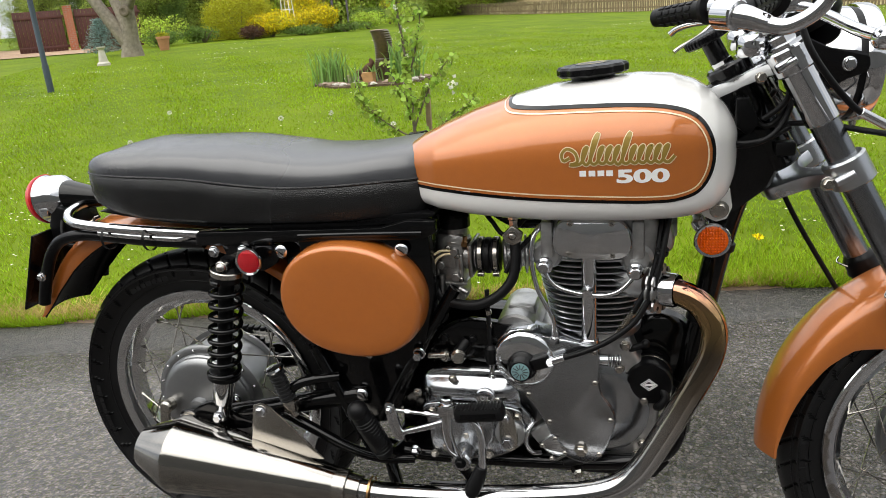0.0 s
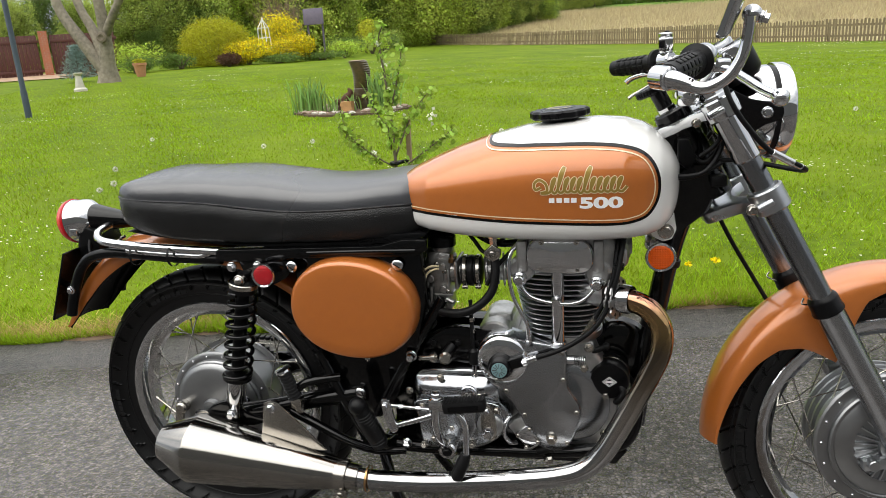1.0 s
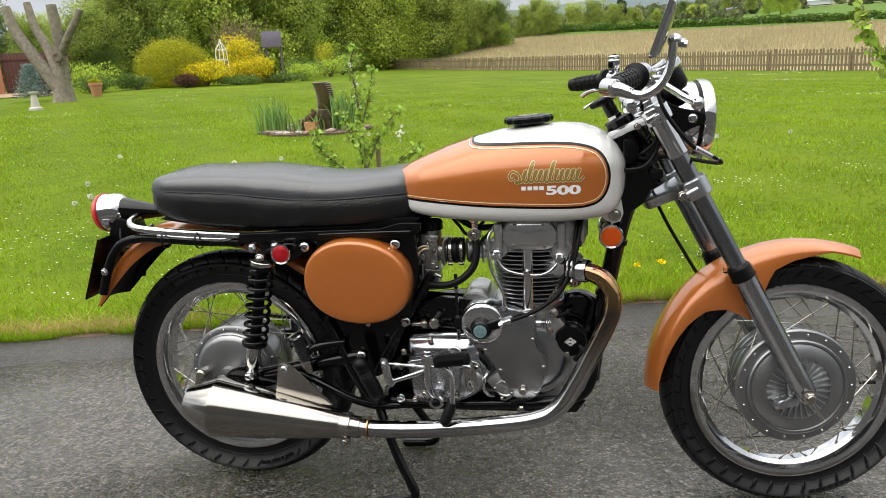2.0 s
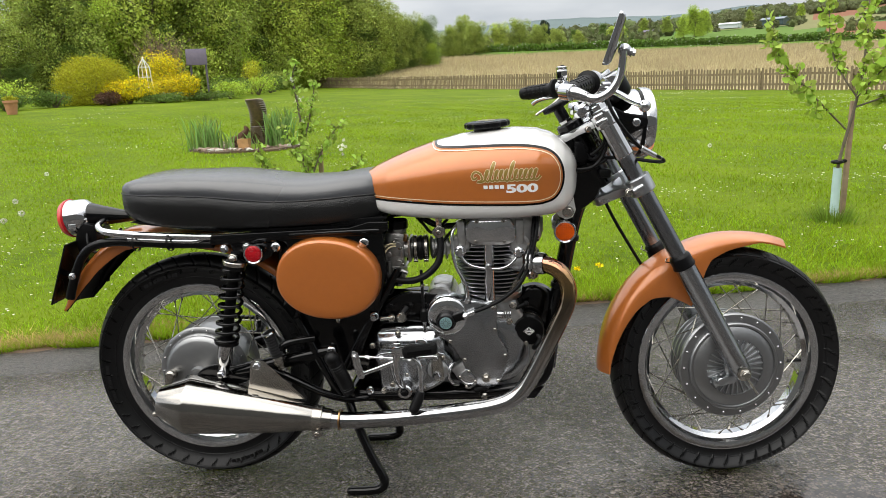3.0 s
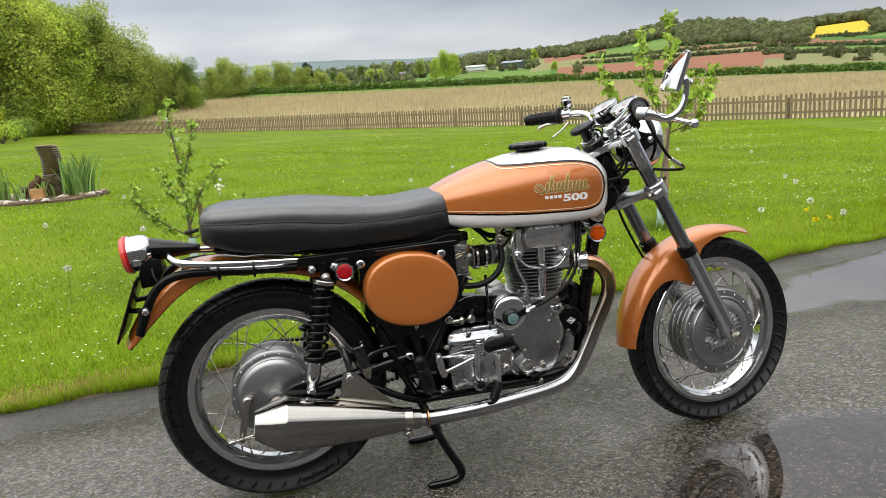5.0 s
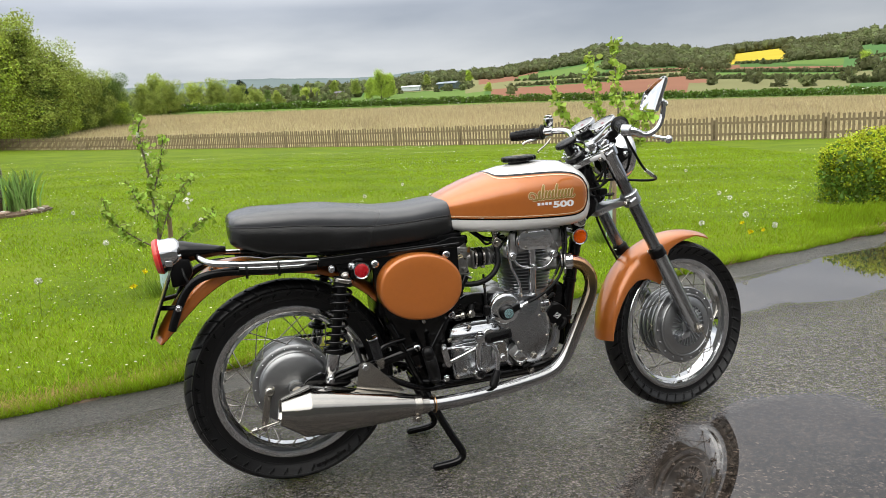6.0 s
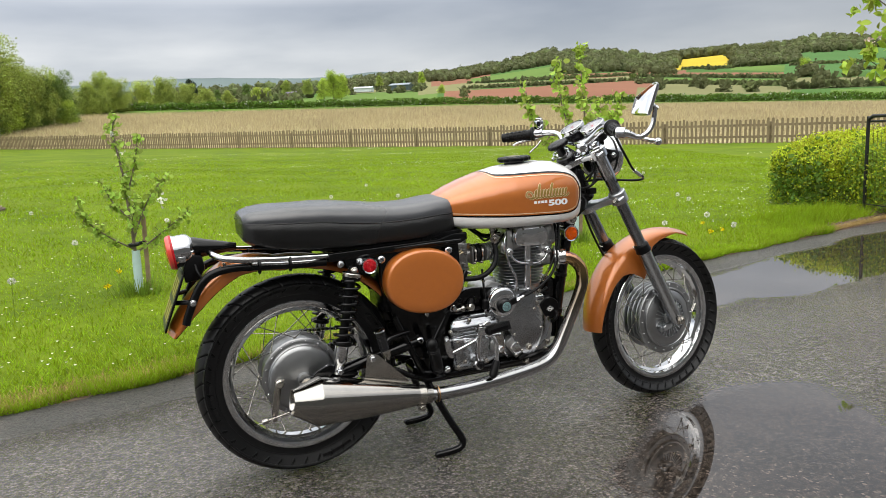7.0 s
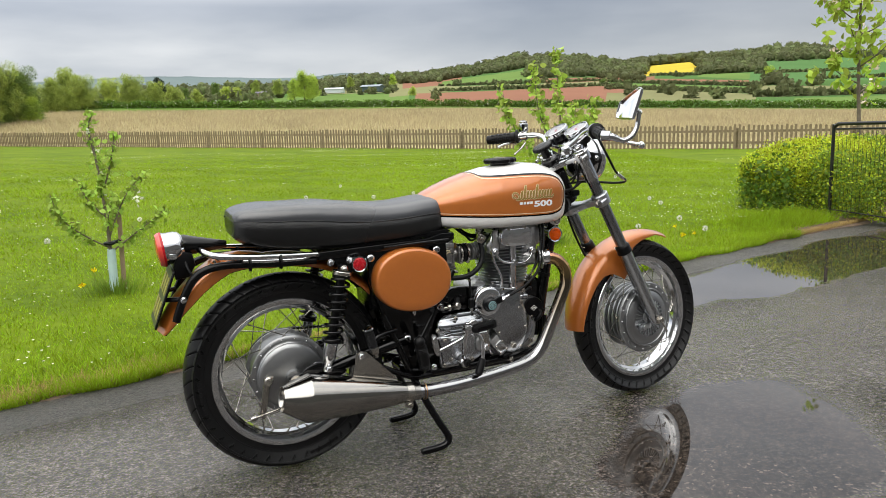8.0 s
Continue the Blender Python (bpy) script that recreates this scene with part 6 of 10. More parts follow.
    lathe(bm, (0.905, 0.03, 0.462), (0, -1, 0), [(0.062, 0), (0.066, 0.006), (0.064, 0.026), (0.053, 0.034), (0.02, 0.036)], 48)
    part("horn", bm, "black_paint", bike, "black round horn")
    bm = bmesh.new()
    rod(bm, (0.852, -0.05, 0.478), (0.880, -0.05, 0.490), 0.006)
    ball(bm, (0.882, -0.05, 0.491), 0.008, 12)
    part("terminal", bm, "rubber", dyn)
    tubes("generator_cable", [[(0.908, -0.058, 0.412), (0.916, -0.066, 0.398), (0.905, -0.066, 0.380), (0.898, -0.04, 0.366)]], 0.007, "rubber")
    # cable adjuster and cam follower boss
    bm = bmesh.new()
    rod(bm, (0.800, -0.090, 0.477), (0.822, -0.090, 0.477), 0.010)
    for k in range(5):
        lathe(bm, (0.823 + 0.0042 * k, -0.090, 0.477), (1, 0, 0), [(0.0095, 0), (0.0115, 0.001), (0.0115, 0.0022), (0.0095, 0.0032)], 18)
    part("relief_valve", bm, "polished_alloy", bike, "ribbed alloy valve")
    for p in ((0.838, 0.446), (0.848, 0.490), (0.880, 0.388), (0.878, 0.300), (0.868, 0.275)):
        bolt((p[0], -0.057, p[1]), 0.007, 0.010, "brushed_steel", "case_nut", root)
    # oil pump and drain lugs
    tilt = Matrix.Rotation(radians(52), 4, "Y")
    bm = bmesh.new()
    block(bm, (0.722, -0.092, 0.318), (0.074, 0.034, 0.044), 0.007, tilt)
    pump = part("oil_pump", bm, "cast_alloy", bike, "small cast oil pump body")
    bm = bmesh.new()
    block(bm, (0.726, -0.111, 0.312), (0.044, 0.008, 0.034), 0.004, tilt)
    part("pump_cover", bm, "polished_alloy", pump, "square pump cover")
    for dx, dz in ((-0.020, 0.004), (0.004, 0.020), (0.020, -0.008), (-0.004, -0.022)):
        bolt((0.726 + dx, -0.115, 0.312 + dz), 0.0034, 0.004, "brushed_steel", "pump_screw", pump, slot=True)
    tubes("oil_pipe", [[(0.690, -0.095, 0.352), (0.680, -0.110, 0.340), (0.678, -0.112, 0.315), (0.688, -0.108, 0.296), (0.700, -0.098, 0.290)]], 0.0045, "chrome", "short looped oil pipe")
    bm = bmesh.new()
    rod(bm, (0.742, -0.095, 0.272), (0.776, -0.098, 0.284), 0.009)
    part("pump_union", bm, "rubber", pump)
    bm = bmesh.new()
    lathe(bm, (0.762, -0.095, 0.262), (0.4, -1, -0.1), [(0.008, 0), (0.010, 0.004), (0.010, 0.016), (0.006, 0.020)], 6)
    part("drain_union", bm, "brushed_steel", bike)


engine()


def carburettor():
    bm = bmesh.new()
    block(bm, (0.548, -0.045, 0.640), (0.052, 0.056, 0.110), 0.008, Matrix.Rotation(radians(6), 4, "Y"))
    rod(bm, (0.555, -0.045, 0.675), (0.558, -0.045, 0.712), 0.024, seg=28)
    rod(bm, (0.500, -0.045, 0.648), (0.600, -0.045, 0.648), 0.0245, seg=28)
    lathe(bm, (0.5565, -0.045, 0.674), (0.02, 0, 1), [(0.0275, 0), (0.029, 0.002), (0.029, 0.006), (0.0275, 0.008)], 28)
    block(bm, (0.548, -0.0745, 0.648), (0.030, 0.006, 0.030), 0.003)
    for dx, dz in ((-0.012, 0.0), (0.014, 0.024), (0.014, -0.022)):
        rod(bm, (0.548 + dx, -0.070, 0.640 + dz), (0.548 + dx, -0.083, 0.640 + dz), 0.0072, seg=14)
    for dx in (-0.022, 0.022):
        block(bm, (0.549 + dx, -0.050, 0.628), (0.008, 0.050, 0.058), 0.003)
    block(bm, (0.590, -0.045, 0.648), (0.008, 0.078, 0.060), 0.004)
    block(bm, (0.503, -0.045, 0.648), (0.008, 0.064, 0.062), 0.004)
    rod(bm, (0.536, -0.078, 0.585), (0.536, -0.078, 0.622), 0.0055, seg=12)
    rod(bm, (0.566, -0.076, 0.596), (0.582, -0.080, 0.590), 0.0050, seg=12)
    root = part("carburettor", bm, "carb_alloy", bike, "cast alloy carburettor")
    bm = bmesh.new()
    lathe(bm, (0.520, -0.045, 0.650), (-1, 0, 0), [(0.024, 0), (0.024, 0.010), (0.031, 0.024), (0.032, 0.027), (0.029, 0.026), (0.020, 0.0)], 40, True, True)
    part("bell_mouth", bm, "polished_alloy", root, "polished intake bell mouth")
    bm = bmesh.new()
    lathe(bm, (0.558, -0.045, 0.702), (0, 0, 1), [(0.027, 0), (0.027, 0.018), (0.024, 0.022)], 40)
    part("top_cap", bm, "black_satin", root, "black top cap")
    bm = bmesh.new()
    block(bm, (0.550, -0.045, 0.585), (0.050, 0.052, 0.034), 0.008)
    block(bm, (0.550, -0.045, 0.604), (0.060, 0.062, 0.006), 0.002)
    rod(bm, (0.552, -0.045, 0.572), (0.553, -0.045, 0.556), 0.011)
    for k in range(4):
        block(bm, (0.534 + 0.0105 * k, -0.0725, 0.586), (0.003, 0.005, 0.026), 0.001)
    lathe(bm, (0.552, -0.045, 0.560), (0, 0, -1), [(0.012, 0), (0.012, 0.010), (0.010, 0.012)], 6)
    part("float_bowl", bm, "carb_alloy", root, "cast float bowl")
    for p in ((0.530, 0.66), (0.565, 0.655), (0.532, 0.615), (0.570, 0.612), (0.550, 0.67)):
        bolt((p[0], -0.074, p[1]), 0.0042, 0.006, "brushed_steel", "screw", root, slot=True)
    bm = bmesh.new()
    lathe(bm, (0.578, -0.070, 0.672), (0.2, 0, 1), [(0.0055, 0), (0.0055, 0.008), (0.004, 0.009), (0.004, 0.018)], 6)
    part("idle_screw", bm, "copper_pipe", root, "small brass screw")
    bm = bmesh.new()
    prof = [(0.029, 0.0)]
    for k in range(3):
        h = 0.002 + k * 0.013
        prof += [(0.032, h), (0.032, h + 0.008), (0.029, h + 0.010), (0.029, h + 0.012)]
    lathe(bm, (0.596, -0.045, 0.648), (1, 0.05, 0), prof, 36)
    sleeve = part("intake_sleeve", bm, "rubber", bike, "black ribbed rubber intake sleeve")
    for h in (0.003, 0.030):
        bm = bmesh.new()
        c = V(0.596 + h, -0.045 + 0.05 * h, 0.648)
        lathe(bm, c, (1, 0.05, 0), [(0.0323, 0), (0.0332, 0.0008), (0.0332, 0.0072), (0.0323, 0.008)], 36, False, False)
        rod(bm, c + V(-0.002, -0.016, -0.030), c + V(0.010, -0.016, -0.030), 0.0045)
        part("hose_clamp", bm, "brushed_steel", sleeve, "steel hose clamp")
    bm = bmesh.new()
    prof = [(0.024, 0)]
    for k in range(4):
        h = 0.003 + k * 0.012
        prof += [(0.030 + (0.004 if k == 3 else 0), h), (0.030 + (0.004 if k == 3 else 0), h + 0.003), (0.022, h + 0.005), (0.022, h + 0.010)]
    lathe(bm, (0.640, -0.043, 0.648), (1, 0.2, 0), prof, 36)
    part("inlet_stub", bm, "cast_alloy", bike, "finned alloy inlet stub")
    # round tag hanging below
    bm = bmesh.new()
    lathe(bm, (0.530, -0.088, 0.552), (0, -1, 0), [(0.0150, 0), (0.0165, 0.002), (0.0165, 0.006), (0.0150, 0.008)], 28)
    tag = part("hanging_tag", bm, "rubber", root, "round black tag with a red face")
    bm = bmesh.new()
    lathe(bm, (0.530, -0.0962, 0.552), (0, -1, 0), [(0.0090, 0), (0.0090, 0.0012)], 24)
    part("tag_face", bm, "dull_red", tag, "dull red face")
    tubes("tag_loop", [[(0.530, -0.092, 0.567), (0.534, -0.090, 0.578), (0.530, -0.086, 0.584), (0.526, -0.088, 0.576), (0.529, -0.092, 0.566)]], 0.0022, "rubber", "", 4, None, tag)
    # fuel tap and hose
    bm = bmesh.new()
    lathe(bm, (0.668, -0.075, 0.735), (0, 0, -1), [(0.010, 0), (0.010, 0.012), (0.008, 0.014), (0.008, 0.05)], 6)
    plate(bm, [(0.650, 0.700), (0.668, 0.716), (0.686, 0.704), (0.682, 0.688), (0.668, 0.680), (0.654, 0.688)], -0.094, -0.086, 0.003)
    ball(bm, (0.668, -0.094, 0.699), 0.008, 12)
    part("fuel_tap", bm, "brushed_steel", bike, "lever fuel tap")
    tubes("fuel_hose", [[(0.669, -0.080, 0.690), (0.671, -0.090, 0.655), (0.664, -0.098, 0.622), (0.640, -0.104, 0.595), (0.605, -0.104, 0.578), (0.565, -0.094, 0.574), (0.535, -0.082, 0.580), (0.527, -0.074, 0.592)]], 0.0088, "rubber", "black fuel hose")
    tubes("breather_tube", [[(0.560, -0.075, 0.664), (0.540, -0.085, 0.668), (0.524, -0.086, 0.655), (0.520, -0.086, 0.625), (0.522, -0.086, 0.600)], [(0.560, -0.077, 0.660), (0.545, -0.088, 0.662), (0.529, -0.089, 0.648), (0.526, -0.089, 0.61)]], 0.0022, "cream_line", "thin clear breather tube")
    tubes("control_cable", [[(0.60, -0.03, 0.735), (0.625, -0.05, 0.712), (0.650, -0.06, 0.690), (0.690, -0.07, 0.725)], [(0.745, -0.06, 0.735), (0.705, -0.075, 0.700), (0.672, -0.080, 0.665), (0.652, -0.085, 0.63)], [(0.618, -0.09, 0.60), (0.619, -0.095, 0.545), (0.620, -0.098, 0.500)]], 0.004, "rubber", "black cable")
    tubes("head_steady", [[(0.60, -0.02, 0.74), (0.66, -0.02, 0.70), (0.74, -0.01, 0.70)]], 0.008, "black_paint")
    bm = bmesh.new()
    lathe(bm, (0.620, -0.098, 0.500), (0.02, 0, -1), [(0.005, 0), (0.010, 0.006), (0.011, 0.02), (0.010, 0.034), (0.007, 0.036)], 16)
    part("cable_boot", bm, "rubber", bike, "black rubber cable boot")
    bm = bmesh.new()
    lathe(bm, (0.621, -0.098, 0.466), (0, 0, -1), [(0.006, 0), (0.006, 0.020), (0.009, 0.022), (0.009, 0.028)], 14)
    part("cable_end", bm, "chrome", bike)
    for z in (0.585, 0.56, 0.535):
        bm = bmesh.new()
        lathe(bm, (0.6195, -0.094, z), (0, 0, 1), [(0.005, -0.004), (0.0055, 0), (0.005, 0.004)], 10)
        part("cable_sleeve", bm, "brushed_steel", bike)


carburettor()


def gearbox():
    # squarish case with a bulged upper band and a flat lower cover
    out = curve2([(0.490, 0.395), (0.494, 0.428), (0.512, 0.448), (0.560, 0.454), (0.640, 0.453), (0.662, 0.438), (0.668, 0.400), (0.672, 0.384), (0.688, 0.362), (0.688, 0.330), (0.668, 0.302), (0.640, 0.282), (0.600, 0.268), (0.540, 0.266), (0.502, 0.270), (0.494, 0.300), (0.491, 0.345)], 4)
    bm = bmesh.new()
    plate(bm, out, -0.104, 0.06, 0.010, 3)
    root = part("gearbox", bm, "grey_alloy", bike, "polished alloy gearbox", 40)
    bm = bmesh.new()
    rings = []
    for t in np.linspace(0, 1, 13):
        z = 0.394 + 0.056 * t
        bulge = 0.020 * math.sin(math.pi * min(1, t * 1.15 + 0.10)) ** 0.7
        x0, x1 = 0.489 + 0.022 * t ** 3, 0.668 - 0.022 * t ** 3
        rings.append([V(x0 + (x1 - x0) * q, -0.103 - bulge * (1 - abs(2 * q - 1) ** 8), z) for q in np.linspace(0, 1, 15)])
    skin(bm, rings, closed=False)
    part("cover_ridge", bm, "grey_alloy", root, "bulged upper band of the end cover", 50)
    bm = bmesh.new()
    plate(bm, curve2([(0.500, 0.386), (0.655, 0.386), (0.672, 0.362), (0.676, 0.335), (0.655, 0.306), (0.618, 0.284), (0.520, 0.278), (0.503, 0.292), (0.498, 0.340)], 4), -0.114, -0.100, 0.004, 3)
    part("end_cover", bm, "grey_alloy", root, "satin end cover", 40)
    bm = bmesh.new()
    plate(bm, curve2([(0.528, 0.362), (0.545, 0.374), (0.610, 0.374), (0.622, 0.360), (0.618, 0.322), (0.596, 0.300), (0.552, 0.298), (0.533, 0.318)], 4), -0.122, -0.110, 0.004, 3)
    part("cover_boss", bm, "satin_alloy", root, "raised boss of the end cover", 40)
    bm = bmesh.new()
    lathe(bm, (0.650, -0.110, 0.338), (0, -1, 0), [(0.027, 0), (0.027, 0.010), (0.022, 0.015), (0.012, 0.017)], 36)
    part("selector_boss", bm, "cast_alloy", root, "round selector boss")
    for p in ((0.484, 0.408), (0.530, 0.300), (0.506, 0.283), (0.570, 0.328), (0.552, 0.440), (0.632, 0.404), (0.660, 0.318), (0.665, 0.372), (0.610, 0.290), (0.508, 0.372)):
        bolt((p[0], -0.116, p[1]), 0.0058, 0.008, "brushed_steel", "cover_nut", root)
    # black plate that carries engine and gearbox, added to blacken the shaded gaps
    bm = bmesh.new()
    plate(bm, [(0.425, 0.225), (0.90, 0.228), (0.925, 0.262), (0.885, 0.268), (0.72, 0.262), (0.705, 0.345), (0.690, 0.470), (0.655, 0.505), (0.52, 0.512), (0.47, 0.470), (0.43, 0.36)], -0.055, -0.048, 0.002)
    part("engine_plate", bm, "black_paint", bike, "black engine plate, added to darken the gaps")
    bm = bmesh.new()
    plate(bm, [(0.425, 0.225), (0.90, 0.228), (0.925, 0.262), (0.885, 0.268), (0.72, 0.262), (0.705, 0.345), (0.690, 0.470), (0.655, 0.505), (0.52, 0.512), (0.47, 0.470), (0.43, 0.36)], 0.048, 0.055, 0.002)
    part("engine_plate", bm, "black_paint", bike)
    bm = bmesh.new()
    lathe(bm, (0.612, -0.122, 0.412), (0, -1, 0), [(0.017, 0), (0.018, 0.003), (0.018, 0.008), (0.016, 0.010)], 28)
    cap = part("filler_plug", bm, "polished_alloy", root, "round oil filler plug")
    cu = bpy.data.curves.new("marking", "FONT")
    cu.body, cu.size, cu.extrude, cu.align_x = "OIL", 0.011, 0.0005, "CENTER"
    tx = bpy.data.objects.new("marking", cu)
    me = bpy.data.meshes.new_from_object(tx)
    b = bmesh.new()
    b.from_mesh(me)
    bmesh.ops.transform(b, matrix=Matrix.Translation((0.612, -0.1325, 0.408)) @ Matrix.Rotation(radians(90), 4, "X"), verts=b.verts)
    part("marking", b, "cast_alloy", cap, "raised word OIL", 35)
    bpy.data.objects.remove(tx)
    # clutch arm on top and its adjuster
    bm = bmesh.new()
    rod(bm, (0.505, -0.10, 0.475), (0.545, -0.10, 0.478), 0.006)
    lathe(bm, (0.530, -0.10, 0.477), (1, 0, 0.05), [(0.011, 0), (0.012, 0.003), (0.012, 0.010), (0.009, 0.013)], 14)
    lathe(bm, (0.562, -0.105, 0.480), (0.3, -1, 0.2), [(0.013, -0.01), (0.013, 0.010), (0.009, 0.014)], 20)
    part("clutch_adjuster", bm, "brushed_steel", bike, "steel clutch adjuster")
    bm = bmesh.new()
    rod(bm, (0.562, -0.102, 0.485), (0.575, -0.085, 0.500), 0.010)
    part("adjuster_boot", bm, "rubber", bike)
    for x in (0.535, 0.586, 0.625):
        bolt((x, -0.086, 0.505), 0.0055, 0.006, "black_satin", "plate_bolt")
    # kick-start: crank, hinge and folded rubber
    bm = bmesh.new()
    pipe(bm, [(0.564, -0.150, 0.302), (0.556, -0.170, 0.335), (0.553, -0.180, 0.370), (0.556, -0.186, 0.400), (0.560, -0.190, 0.418)], 0.0095, 14, 6)
    lathe(bm, (0.566, -0.118, 0.296), (0, -1, 0), [(0.018, 0), (0.019, 0.004), (0.019, 0.038), (0.016, 0.042)], 24)
    block(bm, (0.560, -0.190, 0.420), (0.030, 0.022, 0.022), 0.004)
    ks = part("kick_start", bm, "chrome", bike, "chrome kick-start crank")
    bolt((0.560, -0.190, 0.431), 0.009, 0.012, "chrome", "hinge_bolt", ks, (0, 0, 1))
    bolt((0.566, -0.159, 0.296), 0.008, 0.008, "black_satin", "crank_bolt", ks)
    bm = bmesh.new()
    block(bm, (0.617, -0.197, 0.423), (0.086, 0.028, 0.026), 0.007, Matrix.Rotation(radians(-7), 4, "Y"))
    pedal = part("kick_rubber", bm, "rubber", ks, "black ribbed kick-start rubber")
    for k in range(14):
        bm = bmesh.new()
        block(bm, (0.580 + 0.0057 * k, -0.197, 0.4185 + 0.0007 * k + 0.0128), (0.003, 0.026, 0.003), 0.0008)
        part("rib", bm, "rubber", pedal)
    bm = bmesh.new()
    block(bm, (0.617, -0.2115, 0.423), (0.060, 0.0012, 0.009), 0.0, Matrix.Rotation(radians(-7), 4, "Y"))
    part("bar", bm, "black_satin", pedal, "plain raised bar")
    # gear lever with rubber end, and its link rods
    bm = bmesh.new()
    pipe(bm, [(0.575, -0.165, 0.405), (0.598, -0.178, 0.398), (0.612, -0.185, 0.378), (0.614, -0.188, 0.345), (0.612, -0.190, 0.310), (0.606, -0.192, 0.295)], 0.0068, 12, 6)
    gl = part("gear_lever", bm, "chrome", bike, "chrome gear lever")
    bm = bmesh.new()
    pipe(bm, [(0.612, -0.190, 0.312), (0.605, -0.193, 0.292), (0.594, -0.197, 0.268)], 0.0125, 16, 5, [0.010, 0.013, 0.0135])
    ball(bm, (0.594, -0.197, 0.268), 0.0132, 14)
    part("lever_rubber", bm, "rubber", gl, "black rubber lever tip")
    tubes("link_rod", [[(0.447, -0.165, 0.398), (0.50, -0.162, 0.393), (0.56, -0.158, 0.388), (0.648, -0.140, 0.385)]], 0.0038, "chrome", "thin chrome link rod")
    tubes("brake_rod", [[(0.468, -0.160, 0.352), (0.51, -0.165, 0.368), (0.555, -0.168, 0.386)]], 0.0065, "chrome")
    bm = bmesh.new()
    plate(bm, curve2([(0.640, 0.392), (0.658, 0.392), (0.668, 0.345), (0.662, 0.320), (0.642, 0.320), (0.636, 0.345)], 3), -0.142, -0.134, 0.002)
    part("selector_arm", bm, "brushed_steel", bike, "steel selector arm")
    bolt((0.650, -0.142, 0.334), 0.009, 0.010, "chrome", "arm_nut")
    bolt((0.649, -0.142, 0.383), 0.006, 0.008, "chrome", "arm_nut")
    bm = bmesh.new()
    plate(bm, curve2([(0.438, 0.410), (0.455, 0.410), (0.463, 0.372), (0.470, 0.345), (0.455, 0.340), (0.444, 0.365)], 3), -0.172, -0.164, 0.002)
    part("rocking_arm", bm, "chrome", bike)
    bolt((0.447, -0.172, 0.400), 0.006, 0.008, "chrome", "arm_nut")
    for k in range(4):
        bm = bmesh.new()
        lathe(bm, (0.478 + 0.035 * k, -0.1625 + 0.0025 * k, 0.3955 - 0.003 * k), (1, 0, -0.1), [(0.0055, -0.005), (0.0055, 0.005)], 6)
        part("lock_nut", bm, "chrome", bike)
    # rider's footrest, folded pillion peg
    bm = bmesh.new()
    pipe(bm, [(0.392, -0.180, 0.398), (0.402, -0.172, 0.365), (0.414, -0.160, 0.325), (0.420, -0.150, 0.298)], 0.019, 20, 5, [0.0165, 0.0185, 0.0185, 0.017])
    ball(bm, (0.391, -0.181, 0.400), 0.0190, 16)
    fr = part("footrest", bm, "rubber", bike, "black rubber footrest")
    for k in range(12):
        s = k / 11
        p = V(0.398, -0.176, 0.382).lerp(V(0.418, -0.154, 0.310), s)
        bm = bmesh.new()
        lathe(bm, p, V(0.02, 0.022, -0.072), [(0.0186, -0.001), (0.0198, 0), (0.0186, 0.001)], 18, False, False)
        part("rib", bm, "rubber", fr)
    tubes("footrest_bar", [[(0.420, -0.15, 0.298), (0.425, -0.12, 0.280), (0.428, -0.08, 0.268)]], 0.012, "black_paint")
    bm = bmesh.new()
    rod(bm, (0.228, -0.163, 0.462), (0.244, -0.156, 0.398), 0.0125)
    pg = part("pillion_peg", bm, "worn_rubber", bike, "folded black rubber pillion peg")
    for k in range(9):
        p = V(0.2285, -0.163, 0.458).lerp(V(0.243, -0.1565, 0.402), k / 8)
        bm = bmesh.new()
        lathe(bm, p, V(0.015, 0.0065, -0.06), [(0.012, -0.0016), (0.0150, -0.001), (0.0150, 0.001), (0.012, 0.0016)], 18, False, False)
        part("rib", bm, "worn_rubber", pg)
    bm = bmesh.new()
    lathe(bm, (0.2275, -0.1635, 0.464), (-0.015, -0.0065, 0.06), [(0.016, -0.004), (0.0185, 0), (0.017, 0.004), (0.009, 0.006)], 20)
    part("peg_cap", bm, "polished_alloy", pg, "bright peg cap")
    bm = bmesh.new()
    block(bm, (0.247, -0.155, 0.388), (0.026, 0.022, 0.026), 0.005)
    rod(bm, (0.243, -0.156, 0.395), (0.252, -0.152, 0.365), 0.010)
    part("peg_hinge", bm, "brushed_steel", pg)


gearbox()


